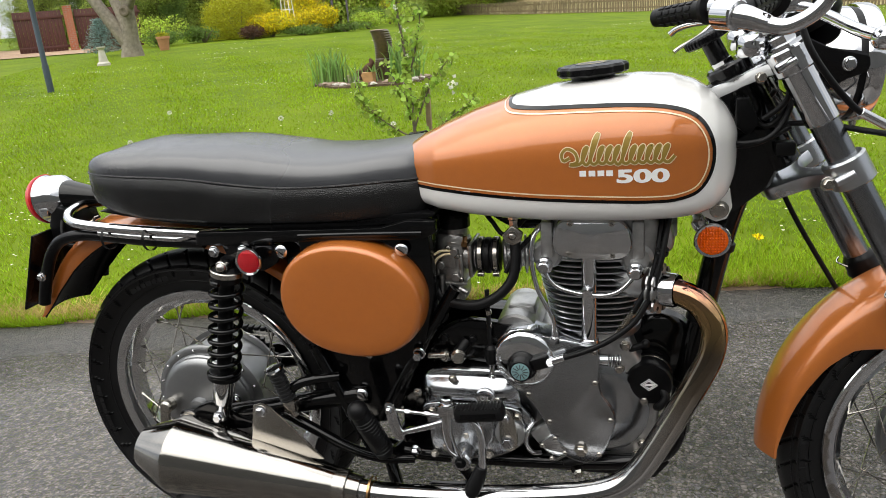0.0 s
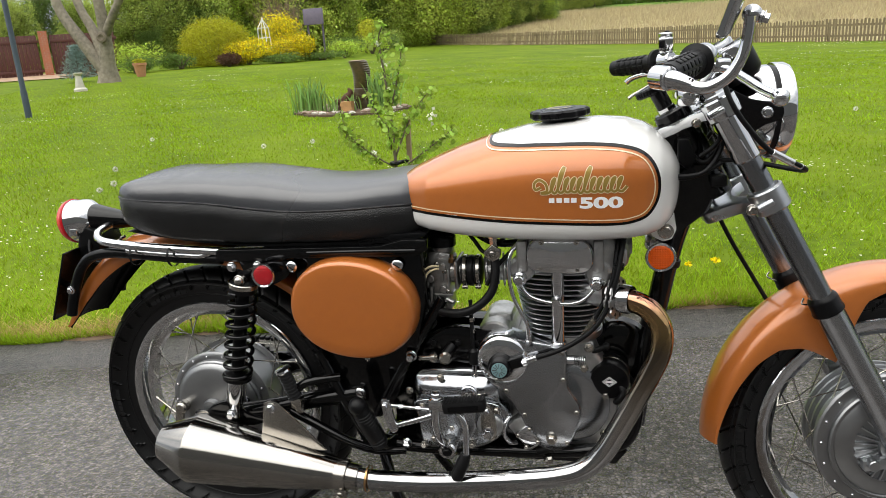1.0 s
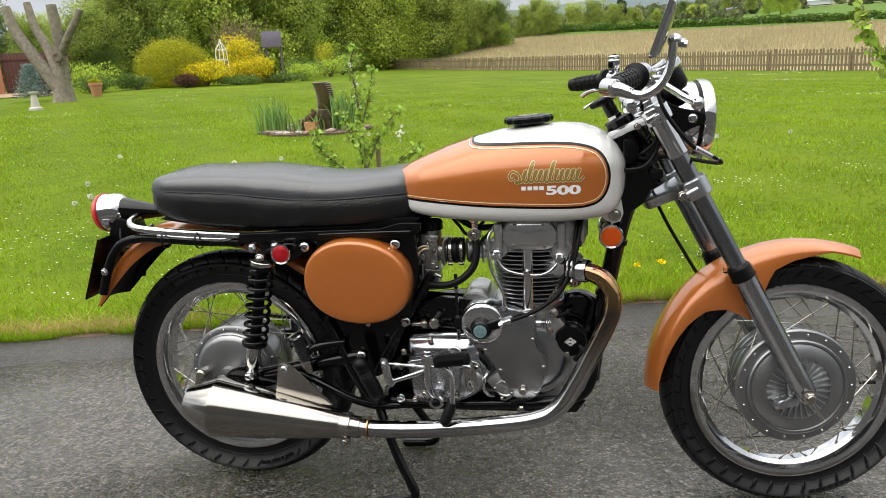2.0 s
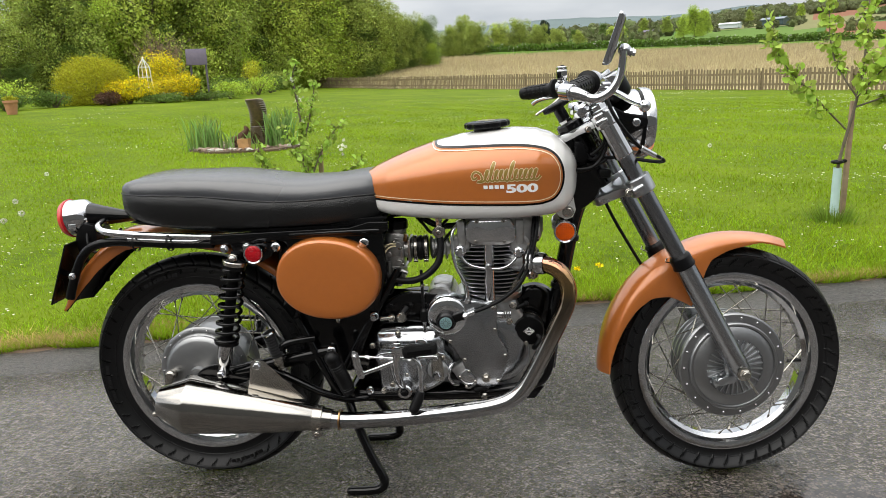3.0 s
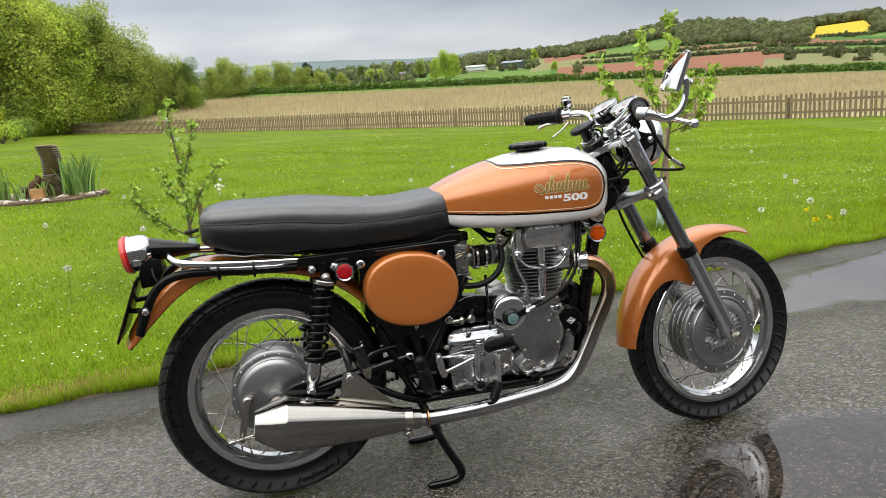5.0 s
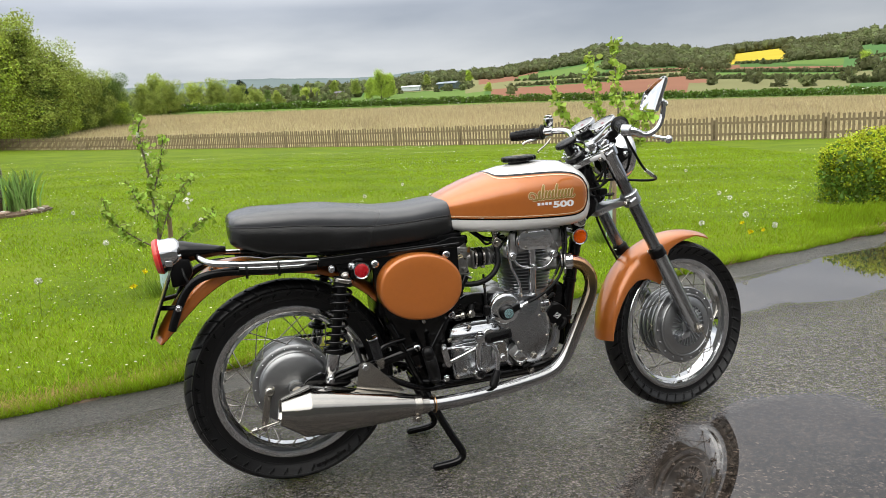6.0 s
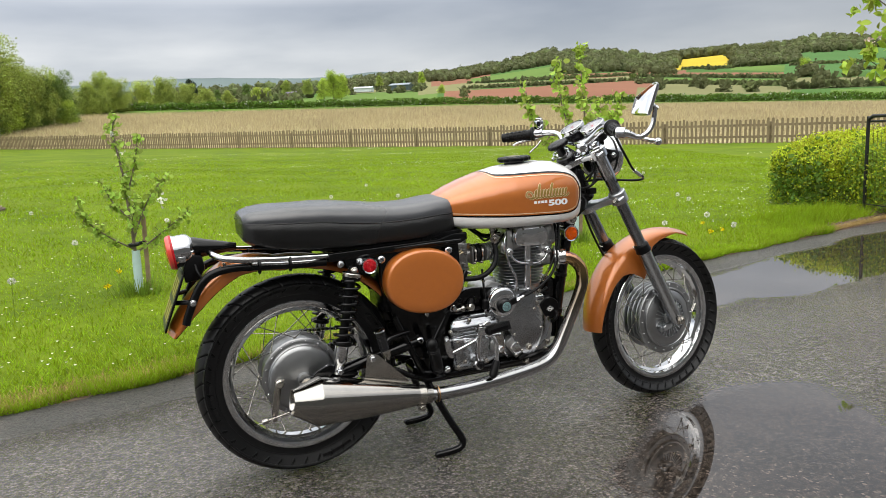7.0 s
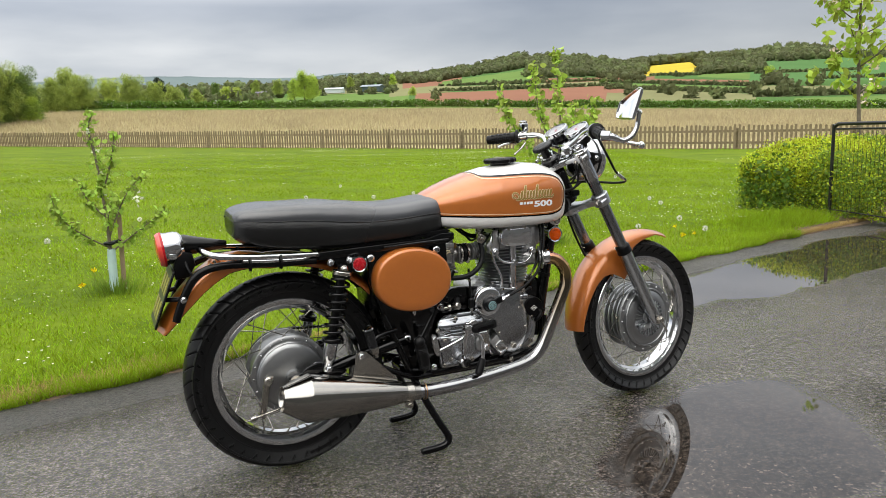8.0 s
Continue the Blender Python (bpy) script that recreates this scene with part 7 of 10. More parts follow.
# ---- handlebars, lamp and instruments ----
def controls():
    for s, path in ((-1, [(1.030, -0.060, 0.985), (1.048, -0.085, 1.005), (1.062, -0.120, 1.032), (1.058, -0.170, 1.048), (1.040, -0.215, 1.050), (1.022, -0.255, 1.047), (0.975, -0.358, 1.034)]), (1, [(1.040, 0.085, 0.985), (1.055, 0.105, 1.000), (1.055, 0.125, 1.020), (1.040, 0.150, 1.030), (1.012, 0.172, 1.031), (0.984, 0.197, 1.029), (0.896, 0.278, 1.017)])):
        tubes("handlebar", [path], 0.0112, "chrome", "chrome clip-on handlebar")
        p, q = V(*path[-2]), V(*path[-1])
        d = (q - p).normalized()
        u, v, _ = frame_of(d)
        L = (q - p).length
        bm = bmesh.new()
        lathe(bm, p, d, [(0.0155, -0.004), (0.026, -0.002), (0.027, 0.004), (0.0185, 0.010), (0.0172, 0.02), (0.0172, L - 0.008), (0.0165, L), (0.010, L + 0.003)], 28)
        g = part("grip", bm, "rubber", bike, "black rubber grip")
        for i in range(5):
            for k in range(9):
                t = 2 * math.pi * k / 9
                c = p + d * (0.025 + (L - 0.04) * (i + 0.5) / 5) + (u * math.cos(t) + v * math.sin(t)) * 0.0172
                bm = bmesh.new()
                nrm = (u * math.cos(t) + v * math.sin(t))
                rot = Matrix((d, nrm.cross(d), nrm)).transposed().to_4x4()
                block(bm, c, ((L - 0.04) / 5 * 0.72, 0.0085, 0.0034), 0.001, rot)
                part("grip_pad", bm, "rubber", g)
        # switch block and lever
        if s < 0:
            c = p - d * 0.022
            bm = bmesh.new()
            lathe(bm, c, d, [(0.020, -0.016), (0.022, -0.012), (0.022, 0.012), (0.020, 0.016)], 28)
            part("twist_grip", bm, "chrome", bike, "chrome twist grip body")
            tubes("brake_lever", [[(1.050, -0.205, 1.035), (1.075, -0.225, 1.028), (1.090, -0.265, 1.018), (1.105, -0.320, 1.006), (1.119, -0.358, 0.999)]], 0.0070, "polished_alloy", "polished alloy brake lever")
            bm = bmesh.new()
            ball(bm, (1.121, -0.362, 0.998), 0.0125, 18)
            part("lever_ball", bm, "polished_alloy", bike)
            bm = bmesh.new()
            block(bm, (1.055, -0.205, 1.036), (0.045, 0.028, 0.022), 0.006)
            part("lever_perch", bm, "polished_alloy", bike)
        else:
            c = p - d * 0.024
            bm = bmesh.new()
            lathe(bm, c, d, [(0.016, -0.014), (0.018, -0.012), (0.018, 0.012), (0.016, 0.014)], 24)
            block(bm, c + V(-0.002, 0, 0.032), (0.030, 0.028, 0.034), 0.006)
            lathe(bm, c + V(-0.002, 0, 0.046), (0, 0, 1), [(0.013, 0), (0.015, 0.003), (0.015, 0.008), (0.010, 0.011)], 20)
            sw = part("dip_switch", bm, "chrome", bike, "chrome switch block")
            bm = bmesh.new()
            block(bm, c + V(-0.010, -0.012, 0.034), (0.012, 0.006, 0.016), 0.002)
            block(bm, c + V(0.0, 0, 0.058), (0.010, 0.006, 0.004), 0.001)
            part("switch_button", bm, "black_satin", sw)
            tubes("clutch_lever", [[(1.005, 0.205, 1.015), (0.990, 0.215, 1.008), (0.955, 0.222, 1.004), (0.932, 0.234, 0.996), (0.922, 0.240, 0.988)]], 0.0062, "polished_alloy", "short alloy clutch lever")
            tubes("rear_lever", [[(0.990, 0.150, 1.005), (0.965, 0.140, 0.985), (0.935, 0.125, 0.970), (0.925, 0.120, 0.963)]], 0.0035, "brushed_steel")
    # bar-end mirror
    bm = bmesh.new()
    e = V(0.970, -0.366, 1.033)
    rod(bm, e + V(-0.012, -0.004, 0.001), e + V(0.006, -0.026, -0.001), 0.0165, seg=24)
    pipe(bm, [e + V(-0.006, -0.016, 0.001), e + V(0.014, -0.024, -0.004), e + V(0.034, -0.030, -0.012)], 0.015, 20, 5, [0.0140, 0.0125, 0.0095])
    mount = part("bar_end_mirror", bm, "chrome", bike, "chrome bar-end mirror")
    bolt(e + V(-0.004, -0.024, 0.003), 0.007, 0.006, "brushed_steel", "end_screw", mount, (-0.3, -1, 0))
    bm = bmesh.new()
    pipe(bm, [(1.000, -0.395, 1.022), (1.022, -0.402, 1.018), (1.048, -0.408, 1.032), (1.064, -0.410, 1.058), (1.070, -0.410, 1.088), (1.071, -0.410, 1.106)], 0.0078, 14, 6, [0.009, 0.0085, 0.008, 0.0075, 0.0075, 0.0075])
    part("mirror_stem", bm, "chrome", mount, "curved chrome stem")
    n = V(-0.93, 0.13, 0.33).normalized()
    up = (V(0, 0, 1) - n * n.z).normalized()
    side = n.cross(up)
    c = V(1.056, -0.385, 1.126)
    out = curve2([(-0.044, -0.046), (0.0, -0.046), (0.044, -0.043), (0.057, -0.032), (0.059, 0.0), (0.055, 0.012), (0.019, 0.032), (-0.024, 0.052), (-0.042, 0.052), (-0.047, 0.040), (-0.047, -0.034)], 6)

    def shell(k, h):
        return [c + side * x * k + up * y * k + n * h for x, y in out]
    bm = bmesh.new()
    skin(bm, [shell(0.4, -0.011), shell(0.84, -0.009), shell(0.97, -0.005), shell(1.02, 0.000), shell(1.02, 0.003), shell(0.985, 0.004), shell(0.965, 0.001)])
    part("mirror_shell", bm, "chrome", mount, "chrome mirror shell", 40)
    bm = bmesh.new()
    skin(bm, [shell(1.024, 0.000), shell(1.03, 0.002), shell(1.024, 0.006), shell(0.985, 0.0065), shell(0.972, 0.003)], True, False, False)
    part("mirror_rim", bm, "chrome", mount, "chrome mirror rim", 40)
    bm = bmesh.new()
    skin(bm, [shell(0.965, 0.0008), shell(0.965, 0.0022), shell(0.955, 0.0024)])
    part("mirror_glass", bm, "mirror", mount, "mirror glass", 40)
    bm = bmesh.new()
    ball(bm, c - n * 0.018 + V(0.004, 0, -0.012), 0.013, 16)
    rod(bm, c - n * 0.016 + V(0.004, 0, -0.012), c - n * 0.032 + V(0.004, 0, -0.012), 0.008)
    part("mirror_joint", bm, "chrome", mount)
    bolt(c - n * 0.032 + V(0.004, 0, -0.012), 0.007, 0.008, "chrome", "joint_nut", mount, -n)
    # instruments
    for p in (V(1.089, -0.040, 1.052), V(1.071, 0.064, 1.048)):
        ax = V(-0.52, 0.02, 0.85).normalized()
        bm = bmesh.new()
        lathe(bm, p, ax, [(0.030, -0.060), (0.038, -0.050), (0.041, -0.010)], 48)
        ob = part("gauge", bm, "black_satin", bike, "round chrome-rimmed instrument")
        bm = bmesh.new()
        lathe(bm, p, ax, [(0.0415, -0.014), (0.0455, -0.010), (0.0465, 0.0), (0.0455, 0.004), (0.0415, 0.005), (0.0405, 0.001)], 48, False, False)
        part("bezel", bm, "chrome", ob, "chrome bezel")
        bm = bmesh.new()
        lathe(bm, p, ax, [(0.0408, -0.004), (0.0408, -0.002), (0.001, -0.0018)], 48)
        part("dial", bm, "dial_grey", ob, "pale grey dial")
        u, v, d = frame_of(ax)
        for k in range(24):
            t = radians(-40 + 260 * k / 23)
            bm = bmesh.new()
            r = u * math.cos(t) + v * math.sin(t)
            rod(bm, p + r * 0.031 - d * 0.001, p + r * 0.037 - d * 0.001, 0.0007, seg=5)
            part("tick", bm, "silver_black", ob)
        bm = bmesh.new()
        rod(bm, p - d * 0.0005, p - d * 0.0005 + (u * 0.6 - v * 0.8) * 0.029, 0.0009, 0.0005, 6)
        lathe(bm, p, ax, [(0.005, -0.002), (0.005, 0.0012), (0.003, 0.002)], 16)
        part("needle", bm, "red_lens", ob)
        bm = bmesh.new()
        lathe(bm, p, ax, [(0.0410, 0.0022), (0.0405, 0.0032), (0.001, 0.0034)], 48)
        part("gauge_glass", bm, "clear_glass", ob).visible_shadow = False
    bm = bmesh.new()
    block(bm, (1.075, 0.012, 1.005), (0.06, 0.17, 0.012), 0.004, Matrix.Rotation(radians(-28), 4, "Y"))
    part("instrument_bracket", bm, "polished_alloy", bike)
    # bar clamps on the top yoke
    for y in (-0.066, 0.085):
        bm = bmesh.new()
        lathe(bm, (1.030, y, 0.965), (-0.1, 0, 1), [(0.020, 0), (0.022, 0.004), (0.022, 0.024), (0.018, 0.030)], 28)
        part("bar_clamp", bm, "chrome", bike)
    # headlamp, turned with the forks
    d = V(1, 0, -0.03).normalized()
    o = V(1.106, 0, 0.941)
    R = STEER
    bm = bmesh.new()
    lathe(bm, o, d, [(0.010, -0.030), (0.035, -0.024), (0.058, -0.008), (0.072, 0.016), (0.081, 0.040), (0.083, 0.050), (0.0835, 0.058), (0.0815, 0.060)], 64)
    lamp = part("headlamp", bm, "chrome", bike, "chrome headlamp shell", 35, R)
    bm = bmesh.new()
    lathe(bm, o, d, [(0.0825, 0.060), (0.0805, 0.063), (0.0805, 0.066), (0.0860, 0.067), (0.0875, 0.071), (0.0875, 0.086), (0.0850, 0.092), (0.0790, 0.095)], 64, False, False)
    part("lamp_rim", bm, "chrome", lamp, "chrome lamp rim", 30, R)
    bm = bmesh.new()
    lathe(bm, o, d, [(0.0818, 0.0585), (0.0825, 0.0605), (0.0825, 0.066), (0.0818, 0.0675)], 64, False, False)
    part("lamp_gasket", bm, "rubber", lamp, "", 35, R)
    bm = bmesh.new()
    lathe(bm, o, d, [(0.0790, 0.094), (0.070, 0.099), (0.045, 0.105), (0.001, 0.108)], 64)
    part("lamp_glass", bm, "lamp_lens", lamp, "ribbed headlamp lens", 35, R)
    for s in (-1, 1):
        bm = bmesh.new()
        plate(bm, curve2([(1.065, 0.990), (1.120, 0.965), (1.168, 0.955), (1.172, 0.930), (1.145, 0.920), (1.105, 0.900), (1.085, 0.915)], 3), min(s * 0.086, s * 0.090), max(s * 0.086, s * 0.090), 0.001)
        part("lamp_bracket", bm, "black_paint", lamp, "gloss black lamp bracket", 35, R)
        bolt((1.146, s * 0.090, 0.941), 0.0075, 0.009, "chrome", "lamp_bolt", lamp, (0, s, 0), turn=R)
    bm = bmesh.new()
    lathe(bm, (1.186, -0.004, 0.856), (0.1, 0, -1), [(0.006, 0), (0.006, 0.006), (0.004, 0.012)], 10)
    part("rim_screw", bm, "brushed_steel", lamp, "", 35, R)
    # cables in front of and behind the steering head
    tubes("brake_cable", [[(1.062, -0.205, 1.030), (1.075, -0.225, 0.985), (1.100, -0.225, 0.945), (1.135, -0.212, 0.905), (1.163, -0.204, 0.887), (1.190, -0.195, 0.872), (1.200, -0.17, 0.862), (1.185, -0.13, 0.858), (1.12, -0.06, 0.862), (1.06, -0.05, 0.86)]], 0.0042, "rubber", "black brake cable")
    bm = bmesh.new()
    rod(bm, (1.142, -0.210, 0.899), (1.176, -0.200, 0.879), 0.0062)
    rod(bm, (1.176, -0.200, 0.879), (1.190, -0.195, 0.872), 0.0048)
    part("cable_adjuster", bm, "polished_alloy", bike)
    tubes("control_cable", [[(0.975, -0.055, 0.845), (1.005, -0.070, 0.838), (1.045, -0.080, 0.842), (1.085, -0.070, 0.860)], [(0.985, -0.050, 0.832), (1.025, -0.075, 0.835), (1.060, -0.080, 0.850), (1.085, -0.060, 0.885), (1.090, -0.03, 0.92)], [(1.02, -0.04, 0.90), (1.05, -0.05, 0.86), (1.075, -0.05, 0.875), (1.10, -0.03, 0.93)], [(1.060, -0.02, 0.985), (1.085, -0.045, 0.960), (1.10, -0.04, 0.93)], [(1.065, 0.03, 0.985), (1.09, 0.02, 0.955), (1.11, 0.0, 0.95)], [(1.045, -0.062, 0.975), (1.075, -0.075, 0.950), (1.080, -0.065, 0.90), (1.05, -0.055, 0.87)], [(1.075, 0.03, 0.79), (1.095, 0.03, 0.74), (1.125, 0.04, 0.68), (1.165, 0.05, 0.61), (1.20, 0.05, 0.55)], [(1.0, 0.04, 0.86), (1.05, 0.06, 0.86), (1.08, 0.05, 0.90)]], 0.0042, "rubber", "black cable")
    bm = bmesh.new()
    block(bm, (1.085, -0.035, 0.822), (0.03, 0.03, 0.022), 0.005)
    part("cable_junction", bm, "rubber", bike)


material("mirror", (0.92, 0.92, 0.92), 0.01, 1.0, 0.0, 10, rough_vary=0.0)
material("dial_grey", (0.42, 0.42, 0.43), 0.5, 0, 0.05, 60)
material("lamp_lens", (0.75, 0.77, 0.78), 0.08, 0.6, 0.05, 60, bump=0.6, bump_scale=90, coat=1)
g = material("clear_glass", (0.95, 0.95, 0.95), 0.02, 0, 0.0, 10, rough_vary=0.0)
g.node_tree.nodes["Principled BSDF"].inputs["Transmission Weight"].default_value = 1.0
controls()


# ---- plants: shared builders ----
def leaf_quads(pts, size, spread, seed, droop=0.0, shape=0.62, full=False):
    """Folded leaves, full: with a rounder outline, at the points, turned at random: vertex and face arrays."""
    r = np.random.default_rng(seed)
    pts = np.asarray(pts, float)
    n = len(pts)
    d = r.normal(size=(n, 3))
    d[:, 2] -= droop
    d /= np.linalg.norm(d, axis=1)[:, None]
    e = r.normal(size=(n, 3))
    s = np.cross(d, e)
    s /= np.linalg.norm(s, axis=1)[:, None]
    k = np.cross(d, s)
    L = size * (1 + spread * r.uniform(-1, 1, n))[:, None]
    base = pts
    tip = base + d * L
    mid = base + d * L * 0.45
    left = mid + s * L * shape * 0.5 + k * L * 0.12
    right = mid - s * L * shape * 0.5 + k * L * 0.12
    if full:
        q = s * L * shape * 0.42 + k * L * 0.06
        q2 = -s * L * shape * 0.42 + k * L * 0.06
        v = np.stack([base, base + d * L * 0.22 + q, left, base + d * L * 0.74 + q, tip - k * L * 0.1, base + d * L * 0.74 + q2, right, base + d * L * 0.22 + q2], 1).reshape(-1, 3)
        return v, np.arange(n * 8).reshape(-1, 8)
    v = np.stack([base, left, tip, right], 1).reshape(-1, 3)
    i = np.arange(n)[:, None] * 4
    f = np.concatenate([i + np.array([[0, 1, 2, 3]])])
    return v, f


def shell_points(n, blobs, seed, inner=0.55):
    """Points in the outer part of several ellipsoids: (centre, radii)."""
    r = np.random.default_rng(seed)
    w = np.array([b[1][0] * b[1][1] + b[1][1] * b[1][2] + b[1][0] * b[1][2] for b in blobs])
    pick = r.choice(len(blobs), n, p=w / w.sum())
    d = r.normal(size=(n, 3))
    d /= np.linalg.norm(d, axis=1)[:, None]
    rad = (inner + (1 - inner) * r.uniform(0, 1, n) ** 0.6) * (1 + 0.12 * r.normal(size=n))
    c = np.array([b[0] for b in blobs])[pick]
    R = np.array([b[1] for b in blobs])[pick]
    return c + d * R * rad[:, None]


def leaf_material(name, color, vary=0.25, swing=0.4, spec=0.25):
    return material(name, color, 0.55, 0, vary, 3.0, spec=spec, leaf=True, swing=swing)


leaf_material("leaf_apple", (0.30, 0.42, 0.07))
leaf_material("leaf_lime", (0.34, 0.46, 0.07))
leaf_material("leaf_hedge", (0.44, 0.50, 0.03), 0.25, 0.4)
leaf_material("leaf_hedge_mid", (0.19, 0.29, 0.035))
leaf_material("leaf_golden_green", (0.40, 0.40, 0.02), 0.1)
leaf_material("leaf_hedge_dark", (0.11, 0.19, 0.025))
leaf_material("leaf_spring", (0.40, 0.52, 0.065), 0.3, 0.45)
leaf_material("leaf_dark", (0.13, 0.20, 0.04))
leaf_material("leaf_olive", (0.32, 0.39, 0.075), 0.3, 0.45)
leaf_material("leaf_gold", (0.42, 0.42, 0.03))
leaf_material("flower_yellow", (0.88, 0.66, 0.01))
leaf_material("flower_white", (0.75, 0.74, 0.68))
leaf_material("leaf_conifer", (0.018, 0.035, 0.016))
leaf_material("leaf_blue", (0.22, 0.32, 0.30))
leaf_material("leaf_ivy", (0.075, 0.13, 0.035))
# inner leaves of the boundary trees, crown shade put into their colour
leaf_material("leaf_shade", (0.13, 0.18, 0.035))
leaf_material("leaf_iris", (0.20, 0.32, 0.09))
# far trees: distance haze is put into both base colours, paler and greyer
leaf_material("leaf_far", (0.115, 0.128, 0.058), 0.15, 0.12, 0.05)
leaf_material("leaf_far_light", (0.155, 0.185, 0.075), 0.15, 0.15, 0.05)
leaf_material("leaf_yellow_green", (0.45, 0.53, 0.09), 0.3, 0.45)
leaf_material("leaf_red", (0.10, 0.05, 0.03))
leaf_material("grass_blade", (0.240, 0.350, 0.017), 0.3, 0.36, 0.08)
leaf_material("grass_dry", (0.40, 0.28, 0.11), 0.3)
material("bark", (0.13, 0.105, 0.075), 0.85, 0, 0.4, 20, bump=0.9, bump_scale=50)
material("twig_brown", (0.20, 0.14, 0.085), 0.8, 0, 0.3, 9)
material("bark_grey", (0.19, 0.165, 0.125), 0.85, 0, 0.6, 9, bump=1.0, bump_scale=14)
material("stake_wood", (0.30, 0.21, 0.14), 0.8, 0, 0.3, 20, bump=0.4)
material("tube_plastic", (0.42, 0.55, 0.55), 0.4, 0, 0.1, 15)
material("terracotta", (0.50, 0.24, 0.13), 0.8, 0, 0.15, 10, bump=0.3, bump_scale=60)
material("stone_pale", (0.50, 0.47, 0.41), 0.8, 0, 0.2, 10, bump=0.4, bump_scale=60)
material("stone_brown", (0.26, 0.19, 0.14), 0.75, 0, 0.35, 12, bump=0.4, bump_scale=60)
material("rock_orange", (0.45, 0.25, 0.10), 0.8, 0, 0.3, 14, bump=0.6, bump_scale=40)
material("brick_red", (0.42, 0.14, 0.07), 0.85, 0, 0.3, 9, bump=0.4, bump_scale=60)
material("mortar", (0.38, 0.34, 0.29), 0.9, 0, 0.2, 20)
material("gate_brown", (0.085, 0.028, 0.022), 0.6, 0, 0.25, 5, bump=0.3, bump_scale=30)
material("gravel", (0.33, 0.22, 0.14), 0.9, 0, 0.35, 12, bump=0.9, bump_scale=30)
material("metal_blue", (0.06, 0.08, 0.105), 0.4, 0.2, 0.15, 10)
material("white_wood", (0.76, 0.75, 0.71), 0.6, 0, 0.06, 10)
material("sign_slate", (0.12, 0.10, 0.14), 0.5, 0, 0.2, 8)
material("glazed_brown", (0.065, 0.045, 0.018), 0.3, 0, 0.6, 25, bump=0.2, bump_scale=60, coat=0.2)
material("iron_black", (0.012, 0.012, 0.012), 0.4, 0.2, 0.15, 30)
material("barn_green", (0.045, 0.075, 0.085), 0.5, 0, 0.1, 0.3)
material("barn_grey", (0.20, 0.24, 0.28), 0.5, 0, 0.1, 0.3)
material("barn_pale", (0.55, 0.58, 0.62), 0.5, 0, 0.1, 0.3)


def gz(x, y):
    return float(ground_z(np.float64(x), np.float64(y)))


def leaves_part(name, pts, size, mat, parent, seed, droop=0.0, spread=0.35, shape=0.62, label="", kind="", full=False):
    v, f = leaf_quads(pts, size, spread, seed, droop, shape, full)
    return part(name, quick_mesh(name, v, f, mat), mat, parent, label, kind=kind)


def limbs(bm, base, height, lean, rnd, count, reach, start=0.35, r0=0.05, rise=0.6):
    """A tapered trunk and limbs; returns the limb ends."""
    top = Vector(base) + V(lean[0], lean[1], height)
    mid = Vector(base).lerp(top, 0.5) + V(rnd.uniform(-1, 1), rnd.uniform(-1, 1), 0) * height * 0.03
    pipe(bm, [base, mid, top], r0, 10, 6, [r0, r0 * 0.7, r0 * 0.25])
    ends = [top]
    for k in range(count):
        s = start + (0.95 - start) * (k + rnd.random() * 0.5) / count
        p = Vector(base).lerp(mid, s * 2) if s < 0.5 else mid.lerp(top, s * 2 - 1)
        a = k * 2.4 + rnd.uniform(-0.4, 0.4)
        L = reach * (1.1 - 0.6 * s) * rnd.uniform(0.75, 1.15)
        q = p + V(math.cos(a) * L, math.sin(a) * L, L * rise * rnd.uniform(0.7, 1.3))
        m = p.lerp(q, 0.5) + V(0, 0, -L * 0.06)
        pipe(bm, [p, m, q], r0, 7, 4, [r0 * 0.38, r0 * 0.26, r0 * 0.10])
        ends += [m, q]
    return ends


